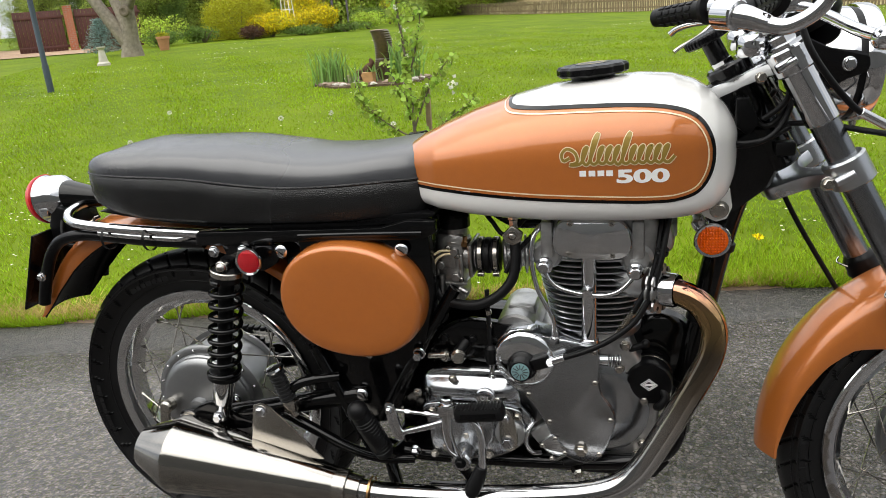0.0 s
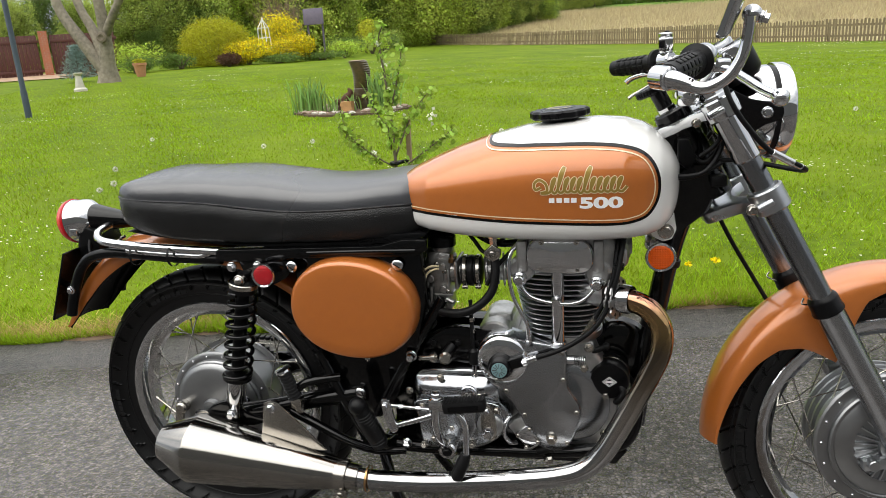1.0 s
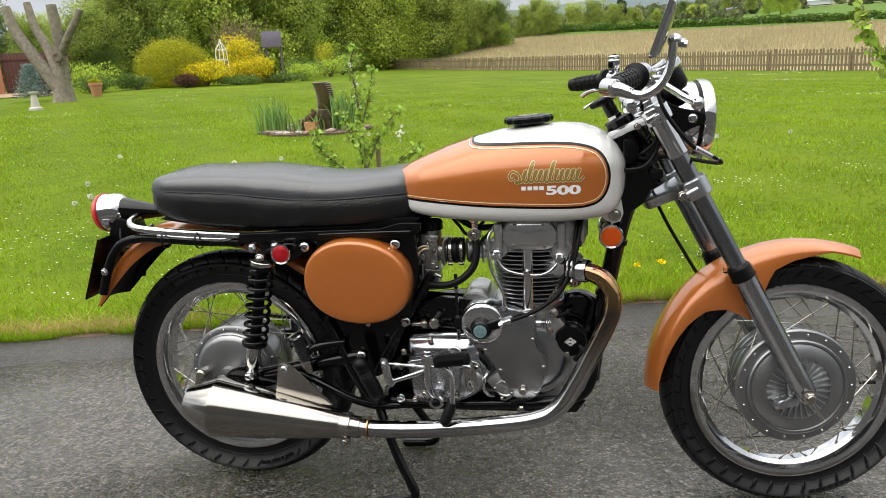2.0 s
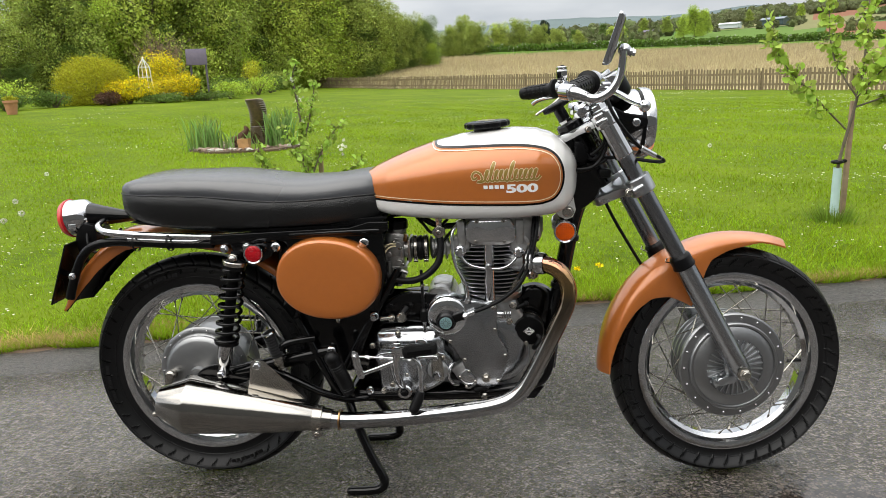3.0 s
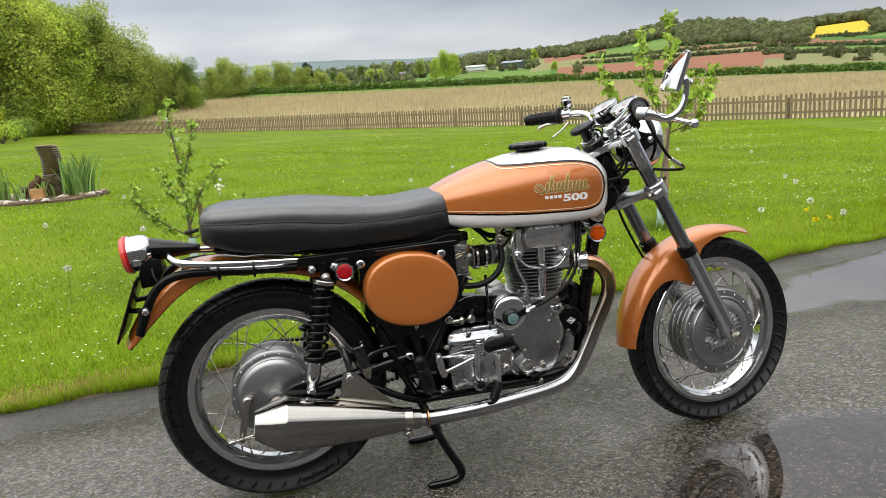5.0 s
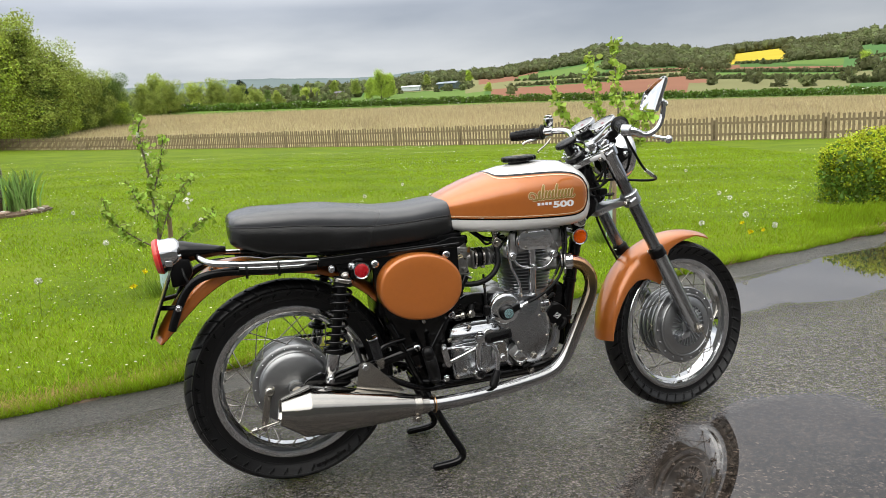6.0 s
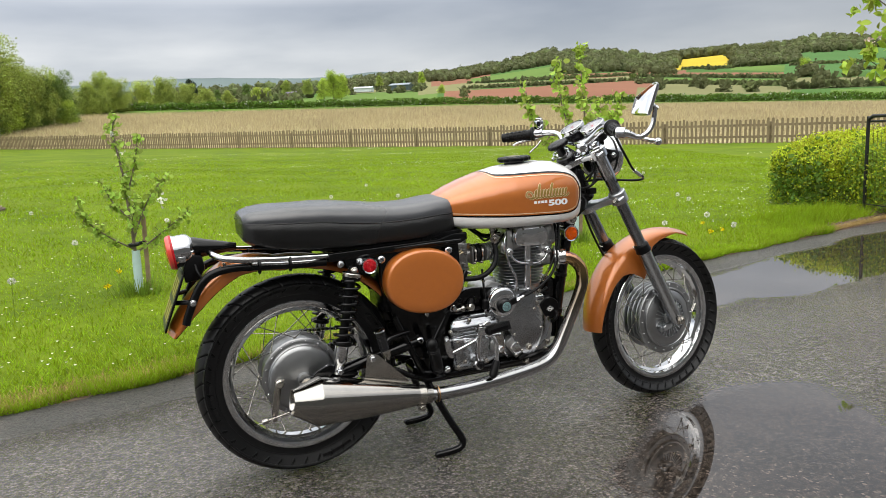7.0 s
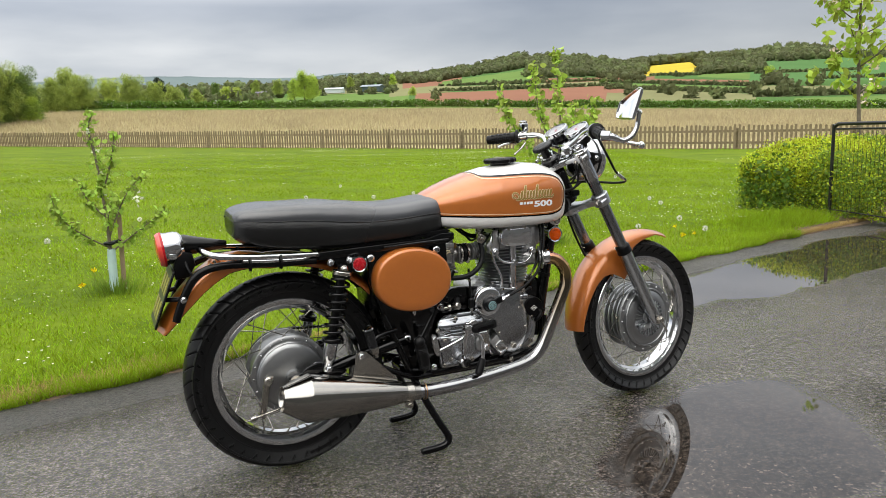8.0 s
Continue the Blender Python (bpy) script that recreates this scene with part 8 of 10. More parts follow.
# ---- two young staked trees by the drive ----
def young_tree(at, shoots, leaf, leaf_size, every, seed, label, stake_h, stake_at, tube_h, blossom, bare, per):
    """shoots: paths from the base point, the first one the stem; leaves sit in clusters along them."""
    rnd = random.Random(seed)
    x, y = at
    z = gz(x, y)
    root = thing("young_tree", (x, y, z), label, "tree", "young trees in the lawn")
    r = np.random.default_rng(seed)
    pts = []
    bm = bmesh.new()
    for j, path in enumerate(shoots):
        line = [V(x, y, z) + V(*p) for p in path]
        r0 = 0.0125 if j == 0 else 0.0065
        pipe(bm, line, r0, 8, 6, [r0, r0 * 0.8, r0 * 0.5, r0 * 0.25])
        fine = smooth(line, 16)
        run = 0.0
        total = sum((q - p).length for p, q in zip(fine, fine[1:]))
        walked = 0.0
        for p, q in zip(fine, fine[1:]):
            walked += (q - p).length
            run += (q - p).length
            if run > every * rnd.uniform(0.7, 1.3) and walked > total * (bare if j == 0 else 0.22):
                run = 0.0
                twig = q + V(*(r.normal(size=3) * leaf_size * 0.8))
                pipe(bm, [q, twig], 0.002, 5, 1)
                for _ in range(per + rnd.randrange(3)):
                    pts.append(q.lerp(twig, rnd.random()) + V(*(r.normal(size=3) * leaf_size * 0.35)))
    part("trunk", bm, "bark", root, "slim brown stem with thin branches")
    leaves_part("crown", pts, leaf_size, leaf, root, seed, 0.55, 0.4, 0.78, "fresh green spring leaves", full=True)
    for k in range(blossom):
        c = V(-0.29, 3.235, 0.635) if k == 0 else pts[k * 37 % len(pts)]
        q = np.array(c) + r.normal(size=(16, 3)) * (0.016 if k == 0 else 0.01)
        leaves_part("blossom", q, 0.028 if k == 0 else 0.016, "flower_white", root, seed + k, 0, 0.3, 0.9, "white blossom")
    sx, sy = stake_at
    st = thing("tree_stake", (sx, sy, gz(sx, sy)), "brown wooden stake beside a young tree", "stake", "tree stakes")
    bm = bmesh.new()
    block(bm, (sx, sy, gz(sx, sy) + stake_h / 2 - 0.03), (0.030, 0.030, stake_h + 0.06), 0.004, Matrix.Rotation(radians(1.5), 4, "Y"))
    part("post", bm, "stake_wood", st)
    bm = bmesh.new()
    zt = gz(x, y) + tube_h + 0.03
    ring = [V(x + math.cos(t) * 0.028, y + math.sin(t) * 0.028, zt) for t in [math.pi * 2 * i / 12 for i in range(13)]]
    pipe(bm, ring, 0.011, 8, 1)
    pipe(bm, [V(x, y, zt), V(sx, sy, zt)], 0.012, 8, 1)
    part("tie", bm, "rubber", st, "black rubber tree tie")
    tb = thing("tree_guard", (x, y, z), "pale blue-green plastic guard round a young stem", "tree guard", "tree guards")
    bm = bmesh.new()
    lathe(bm, (x, y, z - 0.01), (0.02, 0, 1), [(0.030, 0), (0.027, tube_h * 0.3), (0.028, tube_h * 0.7), (0.026, tube_h), (0.024, tube_h), (0.025, 0.0)], 20, False, False)
    part("sleeve", bm, "tube_plastic", tb)
    # uncut grass round the foot
    n = 420
    a, rad = r.uniform(0, 6.28, n), np.abs(r.normal(size=n)) * 0.09 + 0.03
    gx, gy = x + np.cos(a) * rad, y + np.sin(a) * rad
    gh = r.uniform(0.05, 0.15, n)
    g0 = np.stack([gx, gy, ground_z(gx, gy) - 0.005], 1)
    lean = np.stack([np.cos(a) * gh * 0.5, np.sin(a) * gh * 0.5, gh], 1)
    side = np.stack([-np.sin(a), np.cos(a), np.zeros(n)], 1) * 0.003
    v = np.stack([g0 - side, g0 + side, g0 + lean], 1).reshape(-1, 3)
    tagged(new("grass_tuft", quick_mesh("grass_tuft", v, np.arange(n * 3).reshape(-1, 3), "leaf_hedge_mid")), "longer uncut grass round the foot of a young tree", "grass", kind="stuff")


young_tree((-0.50, 3.05), [((0, 0, 0), (0.0, 0, 0.42), (-0.02, 0, 0.82), (-0.05, 0.02, 1.08), (-0.02, 0.02, 1.17)),
                           ((0.0, 0, 0.68), (0.07, 0, 0.90), (0.10, 0, 1.06)),
                           ((0, 0, 0.30), (-0.13, -0.04, 0.39), (-0.26, -0.08, 0.52), (-0.31, -0.08, 0.68)),
                           ((0, 0, 0.36), (0.12, 0.03, 0.62), (0.27, 0.06, 0.80)),
                           ((0.02, 0, 0.28), (0.20, 0.04, 0.40), (0.37, 0.06, 0.52)),
                           ((0.0, 0, 0.50), (-0.10, 0.05, 0.62), (-0.16, 0.08, 0.76)),
                           ((-0.02, 0, 0.42), (0.02, -0.15, 0.55), (0.05, -0.24, 0.68))],
           "leaf_apple", 0.033, 0.027, 11, "young apple tree with sparse fresh leaves, tied to a stake", 0.60, (-0.43, 3.13), 0.30, 5, 0.40, 8)
young_tree((3.02, 3.16), [((0, 0, 0), (0.01, 0, 0.37), (0.11, 0.03, 0.80), (0.20, 0.15, 1.20), (0.26, 0.30, 1.52), (0.29, 0.35, 1.68)),
                          ((0.04, 0, 0.60), (-0.21, 0, 0.86), (-0.40, 0, 1.08), (-0.45, 0, 1.28)),
                          ((0.11, 0.03, 0.80), (-0.02, 0.10, 1.05), (-0.05, 0.15, 1.35), (-0.03, 0.15, 1.55)),
                          ((0.10, 0.02, 0.74), (0.38, 0.10, 0.84), (0.54, 0.15, 1.10), (0.62, 0.18, 1.25)),
                          ((0.10, 0.02, 0.80), (0.15, -0.20, 0.98), (0.24, -0.28, 1.10)),
                          ((0.14, 0.05, 0.92), (0.34, 0.15, 1.02), (0.40, 0.20, 1.20))],
           "leaf_lime", 0.046, 0.028, 23, "young tree with hanging lime green leaves, tied to a stake", 0.78, (3.10, 3.20), 0.36, 0, 0.50, 9)


def blossom_tree():
    x, y = 9.25, 4.83
    z = gz(x, y)
    rnd = random.Random(3)
    root = thing("blossom_tree", (x, y, z), "small tree with fresh leaves and pale blossom", "tree")
    bm = bmesh.new()
    ends = limbs(bm, (x, y, z - 0.02), 3.1, (-0.1, 0.1), rnd, 11, 0.60, 0.42, 0.032, 0.75)
    part("trunk", bm, "bark", root, "slender brown trunk with limbs")
    r = np.random.default_rng(5)
    nodes = [np.array(ends[rnd.randrange(1, len(ends))]) + r.normal(size=3) * 0.14 for i in range(85)]
    pts = np.concatenate([c + r.normal(size=(7, 3)) * 0.035 for c in nodes])
    leaves_part("crown", pts, 0.115, "leaf_spring", root, 6, 0.7, 0.35, 0.55, "drooping yellow-green leaves", full=True)
    petals = np.concatenate([c + (0, 0, 0.05) + r.normal(size=(14, 3)) * 0.045 for c in nodes[::4]])
    material("petal_pink", (0.80, 0.62, 0.60), 0.6, 0, 0.1, 9, leaf=True)
    leaves_part("blossom", petals, 0.045, "petal_pink", root, 8, 0, 0.3, 0.9, "pale pink blossom", full=True)


blossom_tree()


# ---- clipped hedge, soil and black railing at the drive's bend ----
def clipped_hedge():
    a, b, half, h = V(6.42, 3.58, 0), V(11.5, 3.35, 0), 0.44, 0.66
    d = (b - a).normalized()
    n = V(-d.y, d.x, 0)
    L = (b - a).length
    root = thing("clipped_hedge", (a.x, a.y, gz(a.x, a.y)), "clipped yellow-green privet hedge beside the drive, darker towards its far end", "hedge")
    r = np.random.default_rng(12)
    bm = bmesh.new()
    for k in range(34):
        p = a + d * (0.1 + (L - 0.2) * k / 34) + n * r.uniform(-0.25, 0.25)
        q = p + V(r.uniform(-0.15, 0.15), r.uniform(-0.15, 0.15), 0.6)
        pipe(bm, [(p.x, p.y, -0.02), p.lerp(q, 0.5), q], 0.012, 6, 3, [0.014, 0.010, 0.004])
    part("stems", bm, "bark_grey", root, "bare grey stems", kind="stuff")

    def cloud(count, skin_t, seed):
        q = np.random.default_rng(seed)
        s = q.uniform(-0.30, L, count)
        # positions on the rounded top, the two sides and the free end
        u = q.uniform(0, 1, count)
        side = np.where(q.uniform(0, 1, count) < 0.5, -1.0, 1.0)
        off = np.where(u < 0.42, q.uniform(-1, 1, count) * half, side * half)
        z = np.where(u < 0.42, h, q.uniform(0.10, 1.0, count) ** 0.8 * h)
        end = (u > 0.93)
        s = np.where(end, -0.30, s)
        off = np.where(end, q.uniform(-1, 1, count) * half, off)
        rnd = 0.10 * np.sin(s * 2.3) + 0.06 * np.sin(s * 5.1 + 1) + 0.05 * np.sin(off * 9 + s * 3)
        z = z * (1 + 0.05 * np.sin(s * 1.7)) - 0.10 * (np.abs(off) / half) ** 3 * (u < 0.42) + rnd * 0.35
        z -= np.clip(-s, 0, 0.3) * 0.25
        off = off * (1 + 0.12 * rnd / 0.1 * 0.5)
        p = np.array(a)[None] + s[:, None] * np.array(d)[None] + off[:, None] * np.array(n)[None]
        p[:, 2] = np.maximum(0.04, z)
        return p + q.normal(size=(count, 3)) * skin_t
    c = cloud(105000, 0.036, 1)
    s = (c - np.array(a)) @ np.array(d)
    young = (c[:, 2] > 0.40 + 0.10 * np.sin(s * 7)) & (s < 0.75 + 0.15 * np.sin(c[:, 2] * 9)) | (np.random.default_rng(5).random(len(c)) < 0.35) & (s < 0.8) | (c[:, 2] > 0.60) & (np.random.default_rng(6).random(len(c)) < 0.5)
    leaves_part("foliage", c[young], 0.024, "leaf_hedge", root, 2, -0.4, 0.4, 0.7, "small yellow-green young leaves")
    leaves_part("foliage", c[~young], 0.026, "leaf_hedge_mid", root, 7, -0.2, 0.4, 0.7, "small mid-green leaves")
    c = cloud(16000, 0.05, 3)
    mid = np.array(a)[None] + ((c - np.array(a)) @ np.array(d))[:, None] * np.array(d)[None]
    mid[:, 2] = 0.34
    # shoots that have grown forward through the bars of the gate
    g = shell_points(9000, [((6.30, 2.98, 0.36), (0.24, 0.24, 0.36)), ((6.22, 2.62, 0.34), (0.20, 0.26, 0.36)), ((6.14, 2.28, 0.34), (0.18, 0.24, 0.37))], 14, 0.55)
    g[:, 2] = np.maximum(g[:, 2], 0.05)
    leaves_part("foliage", g[::3], 0.026, "leaf_hedge", root, 15, -0.3, 0.4, 0.7)
    leaves_part("foliage", np.delete(g, np.s_[::3], 0), 0.028, "leaf_hedge_mid", root, 16, -0.2, 0.4, 0.7)
    # inner layer coloured darker, standing for the shade inside the hedge
    leaves_part("inner_foliage", mid + (c - mid) * 0.85, 0.05, "leaf_hedge_dark", root, 4, 0, 0.4, 0.8, "inner leaves, coloured darker for shade")


clipped_hedge()


def soil_strip():
    bm = bmesh.new()
    rows = []
    for x in np.linspace(5.0, 14, 60):
        w = 0.05 * noise.noise((x * 2.2, 1, 0))
        g = min(1.0, (x - 5.0) / 0.9)
        y1 = edge_y(x) + 0.05 + 0.75 * g + w
        rows.append([(x, edge_y(x) - 0.10 * g + w, 0.004), (x, edge_y(x) + 0.08, 0.018), (x, (edge_y(x) + y1) / 2, gz(x, (edge_y(x) + y1) / 2) + 0.014 + 0.012 * noise.noise((x * 4, 5, 0))), (x, y1, gz(x, y1) - 0.01)])
    skin(bm, rows, closed=False)
    ob = part("soil_strip", bm, "soil")
    tagged(ob, "bare brown soil under the clipped hedge", "soil", kind="structure")
    # fallen leaves and clods on it
    r = np.random.default_rng(41)
    n = 700
    x = r.uniform(5.3, 9.5, n)
    y = edge_y(x) + r.uniform(-0.05, 0.6, n) * np.minimum(1, (x - 5.0) / 0.9)
    p = np.stack([x, y, ground_z(x, y) + 0.016], 1)
    v, f = leaf_quads(p, 0.03, 0.5, 42, 0, 0.6)
    tagged(new("fallen_leaves", quick_mesh("fallen_leaves", v, f, "grass_dry")), "brown fallen leaves on the soil under the hedge", "leaves", kind="stuff")
    # long grass at the hedge's free end
    n = 5200
    x = 4.75 + 1.25 * r.random(n) ** 0.8
    y = edge_y(x) + 0.15 + (0.95 - 0.3 * (x - 4.75)) * r.random(n)
    h = r.uniform(0.04, 0.15, n) * np.clip((x - 4.6) / 0.8, 0.25, 1)
    a = r.uniform(0, 6.28, n)
    p0 = np.stack([x, y, ground_z(x, y) - 0.005], 1)
    w = np.stack([np.cos(a), np.sin(a), np.zeros(n)], 1) * 0.0035
    tip = np.stack([r.normal(size=n) * h * 0.5, r.normal(size=n) * h * 0.5 - 0.3 * h, h], 1)
    v = np.stack([p0 - w, p0 + w, p0 + tip], 1).reshape(-1, 3)
    tagged(new("grass_tuft", quick_mesh("grass_tuft", v, np.arange(n * 3).reshape(-1, 3), "grass_blade")), "long uncut grass at the foot of the hedge", "grass", kind="stuff")


soil_strip()


def railing():
    a, b = V(6.13, 2.86, 0), V(5.93, 1.96, 0)
    root = thing("metal_gate", a, "black metal gate with thin upright bars beside the hedge", "gate")
    d = (b - a).normalized()
    top = 0.95
    tubes("frame", [[a + V(0, 0, -0.01), a + V(0, 0, top - 0.09), a + d * 0.012 + V(0, 0, top - 0.035), a + d * 0.06 + V(0, 0, top - 0.006), a + d * 0.14 + V(0, 0, top), b + V(0, 0, top + 0.012)]], 0.017, "iron_black", "", 5, None, root)
    tubes("rail", [[a + d * 0.03 + V(0, 0, top - 0.05), b + V(0, 0, top - 0.038)]], 0.009, "iron_black", "", 1, None, root)
    tubes("rail", [[a + V(0, 0, 0.10), b + V(0, 0, 0.10)]], 0.006, "iron_black", "", 1, None, root)
    tubes("frame", [[b + V(0, 0, 0.05), b + V(0, 0, top + 0.012)]], 0.017, "iron_black", "", 1, None, root)
    for k in range(16):
        p = a + d * (0.075 + 0.053 * k)
        tubes("bar", [[p + V(0, 0, 0.10), p + V(0, 0, top - 0.045)]], 0.0016, "iron_black", "", 1, None, root, 6)


railing()


# ---- flower bed with irises and the ribbed column ----
def flower_bed():
    cx, cy = -3.10, 9.35
    z = gz(cx, cy)
    bm = bmesh.new()
    ring = []
    for i in range(48):
        t = 2 * math.pi * i / 48
        k = 1 + 0.10 * noise.noise((math.cos(t) * 2, math.sin(t) * 2, 0))
        x, y = cx + 0.90 * k * math.cos(t), cy + 0.74 * k * math.sin(t)
        ring.append(V(x, y, gz(x, y)))
    skin(bm, [[p + V(0, 0, -0.02) for p in ring], [p + V(0, 0, 0.03) for p in ring], [V(cx, cy, z + 0.05) + (p - V(cx, cy, z)) * 0.5 for p in ring]])
    tagged(part("flower_bed", bm, "soil"), "oval bed of brown soil and pebbles in the lawn", "flower bed", kind="structure")
    rnd = random.Random(4)
    for k in range(90):
        t, r = rnd.uniform(0, 2 * math.pi), rnd.uniform(0.45, 1.0)
        if k < 60:
            t = rnd.uniform(math.pi * 1.05, math.pi * 2.05)
            r = rnd.uniform(0.7, 1.0)
        x, y = cx + 0.86 * r * math.cos(t), cy + 0.70 * r * math.sin(t)
        s = rnd.uniform(0.022, 0.055)
        tmp = bmesh.new()
        bmesh.ops.create_icosphere(tmp, subdivisions=1, radius=s)
        for v in tmp.verts:
            v.co *= 1 + 0.25 * noise.noise(v.co * 30 + V(k, 0, 0))
        bmesh.ops.scale(tmp, vec=(1.3, 1, 0.6), verts=tmp.verts)
        bmesh.ops.transform(tmp, matrix=Matrix.Translation((x, y, gz(x, y) + 0.045)) @ Matrix.Rotation(rnd.uniform(0, 6), 4, "Z"), verts=tmp.verts)
        ob = part("pebble", tmp, "stone_brown" if k % 3 else "stone_pale", None, "", 50)
        tagged(ob, "rounded brown pebble lying in the flower bed", "pebble", "pebbles of the flower bed")
    tmp = bmesh.new()
    bmesh.ops.create_cube(tmp, size=1)
    bmesh.ops.scale(tmp, vec=(0.16, 0.13, 0.17), verts=tmp.verts)
    bmesh.ops.subdivide_edges(tmp, edges=tmp.edges, cuts=3, use_grid_fill=True)
    for v in tmp.verts:
        v.co *= 1 + 0.22 * noise.noise(v.co * 14)
    bmesh.ops.translate(tmp, vec=(-2.98, 8.86, gz(-2.98, 8.86) + 0.10), verts=tmp.verts)
    tagged(part("rock", tmp, "rock_orange", None, "", 40), "rough orange rock at the edge of the flower bed", "rock")
    # ribbed column
    x, y = -2.84, 9.20
    zb = gz(x, y) + 0.02
    root = thing("ribbed_column", (x, y, zb), "glazed brown ribbed ceramic column in the flower bed", "sculpture")
    bm = bmesh.new()
    prof = []
    n = 22
    rings = []
    for i in range(n * 2 + 1):
        s = i / (2 * n)
        rr = 0.098 + 0.026 * abs(math.cos(math.pi * (s + 0.04))) ** 0.8 + (0.005 if i % 2 else -0.004)
        cxs = x + 0.03 - 0.035 * math.sin(s * math.pi * 1.9) - 0.09 * s
        rings.append([V(cxs + math.cos(t) * rr * 1.12, y + math.sin(t) * rr * 0.8, zb + 0.715 * s) for t in [2 * math.pi * k / 28 for k in range(28)]])
    skin(bm, rings)
    part("shaft", bm, "glazed_brown", root, "", 50)
    bm = bmesh.new()
    lathe(bm, (x - 0.05, y, zb + 0.714), (0, 0, 1), [(0.118, 0), (0.120, 0.006), (0.108, 0.012), (0.06, 0.012)], 28)
    part("cap", bm, "stone_brown", root)
    # second lower piece of driftwood
    root = thing("driftwood", (-3.08, 9.15, gz(-3.08, 9.15)), "reddish brown piece of driftwood beside the column", "driftwood")
    bm = bmesh.new()
    pipe(bm, [(-3.16, 9.12, zb), (-3.11, 9.14, zb + 0.16), (-3.03, 9.15, zb + 0.26), (-3.06, 9.16, zb + 0.33)], 0.05, 10, 5, [0.085, 0.075, 0.045, 0.015])
    pipe(bm, [(-3.10, 9.13, zb + 0.05), (-3.20, 9.10, zb + 0.14), (-3.27, 9.1, zb + 0.13)], 0.03, 8, 4, [0.06, 0.05, 0.03])
    part("branch", bm, "leaf_red", root)
    for k, (ix, iy, hh, cnt) in enumerate(((-3.72, 9.02, 0.50, 60), (-3.50, 8.98, 0.44, 40), (-2.58, 9.10, 0.55, 60), (-2.50, 9.35, 0.58, 50), (-3.30, 8.90, 0.30, 26), (-2.88, 8.98, 0.28, 20))):
        iz = gz(ix, iy)
        root = thing("iris_clump", (ix, iy, iz), "clump of upright green iris leaves in the flower bed", "iris", "iris clumps of the bed")
        r = np.random.default_rng(40 + k)
        v, f = [], []
        for i in range(cnt):
            bx, by = ix + r.normal() * 0.09, iy + r.normal() * 0.07
            L, w = hh * r.uniform(0.65, 1.15), r.uniform(0.009, 0.016)
            a = r.uniform(0, 6.28)
            tilt = r.normal() * 0.18
            dx, dy = math.cos(a), math.sin(a)
            b0 = len(v)
            for s in (0, 0.5, 0.85):
                ww = w * (1 - 0.35 * s)
                cx2, cy2 = bx + tilt * L * s * s, by + tilt * 0.5 * L * s * s
                v += [(cx2 - dx * ww, cy2 - dy * ww, iz + L * s), (cx2 + dx * ww, cy2 + dy * ww, iz + L * s)]
            v.append((bx + tilt * L * 1.1, by + tilt * 0.55 * L, iz + L))
            f += [(b0, b0 + 1, b0 + 3, b0 + 2), (b0 + 2, b0 + 3, b0 + 5, b0 + 4), (b0 + 4, b0 + 5, b0 + 6, b0 + 6)]
        me = bpy.data.meshes.new("leaves")
        me.from_pydata(v, [], [q if q[2] != q[3] else q[:3] for q in f])
        me.materials.append(MATS["leaf_iris"])
        part("leaves", me, "leaf_iris", root)


flower_bed()


# ---- the far side of the garden ----
def bush(name, at, radii, leaf, size, count, seed, label, category, group="", extra=None, clipped=False, z=None):
    x, y = at
    z = gz(x, y) if z is None else z
    root = thing(name, (x, y, z), label, category, group)
    r = np.random.default_rng(seed)
    rx, ry, h = radii
    if clipped:
        blobs = [((x, y, z + h * 0.42), (rx, ry, h * 0.60))]
    else:
        blobs = [((x + r.uniform(-0.55, 0.55) * rx, y + r.uniform(-0.5, 0.5) * ry, z + h * r.uniform(0.35, 0.62)), (rx * r.uniform(0.38, 0.62), ry * r.uniform(0.4, 0.6), h * r.uniform(0.28, 0.42))) for _ in range(9)]
    for k in range(7):
        a = k * 0.9
        bm = bmesh.new()
        pipe(bm, [(x, y, z - 0.05), (x + math.cos(a) * rx * 0.25, y + math.sin(a) * ry * 0.25, z + h * 0.35), (x + math.cos(a) * rx * 0.5, y + math.sin(a) * ry * 0.5, z + h * 0.62)], 0.03, 6, 3, [0.035, 0.025, 0.008])
        part("stem", bm, "bark", root)
    p = shell_points(count, blobs, seed, 0.80 if clipped else 0.6)
    p[:, 2] = np.maximum(p[:, 2], z + 0.04)
    leaves_part("foliage", p, size, leaf, root, seed)
    if extra:
        q = shell_points(int(count * 1.3), blobs, seed + 1, 0.93)
        q = q[q[:, 2] > z + h * 0.12]
        leaves_part("blossom", q, size * 0.8, extra, root, seed + 2, 0, 0.3, 0.9, "bright flowers")
    return root


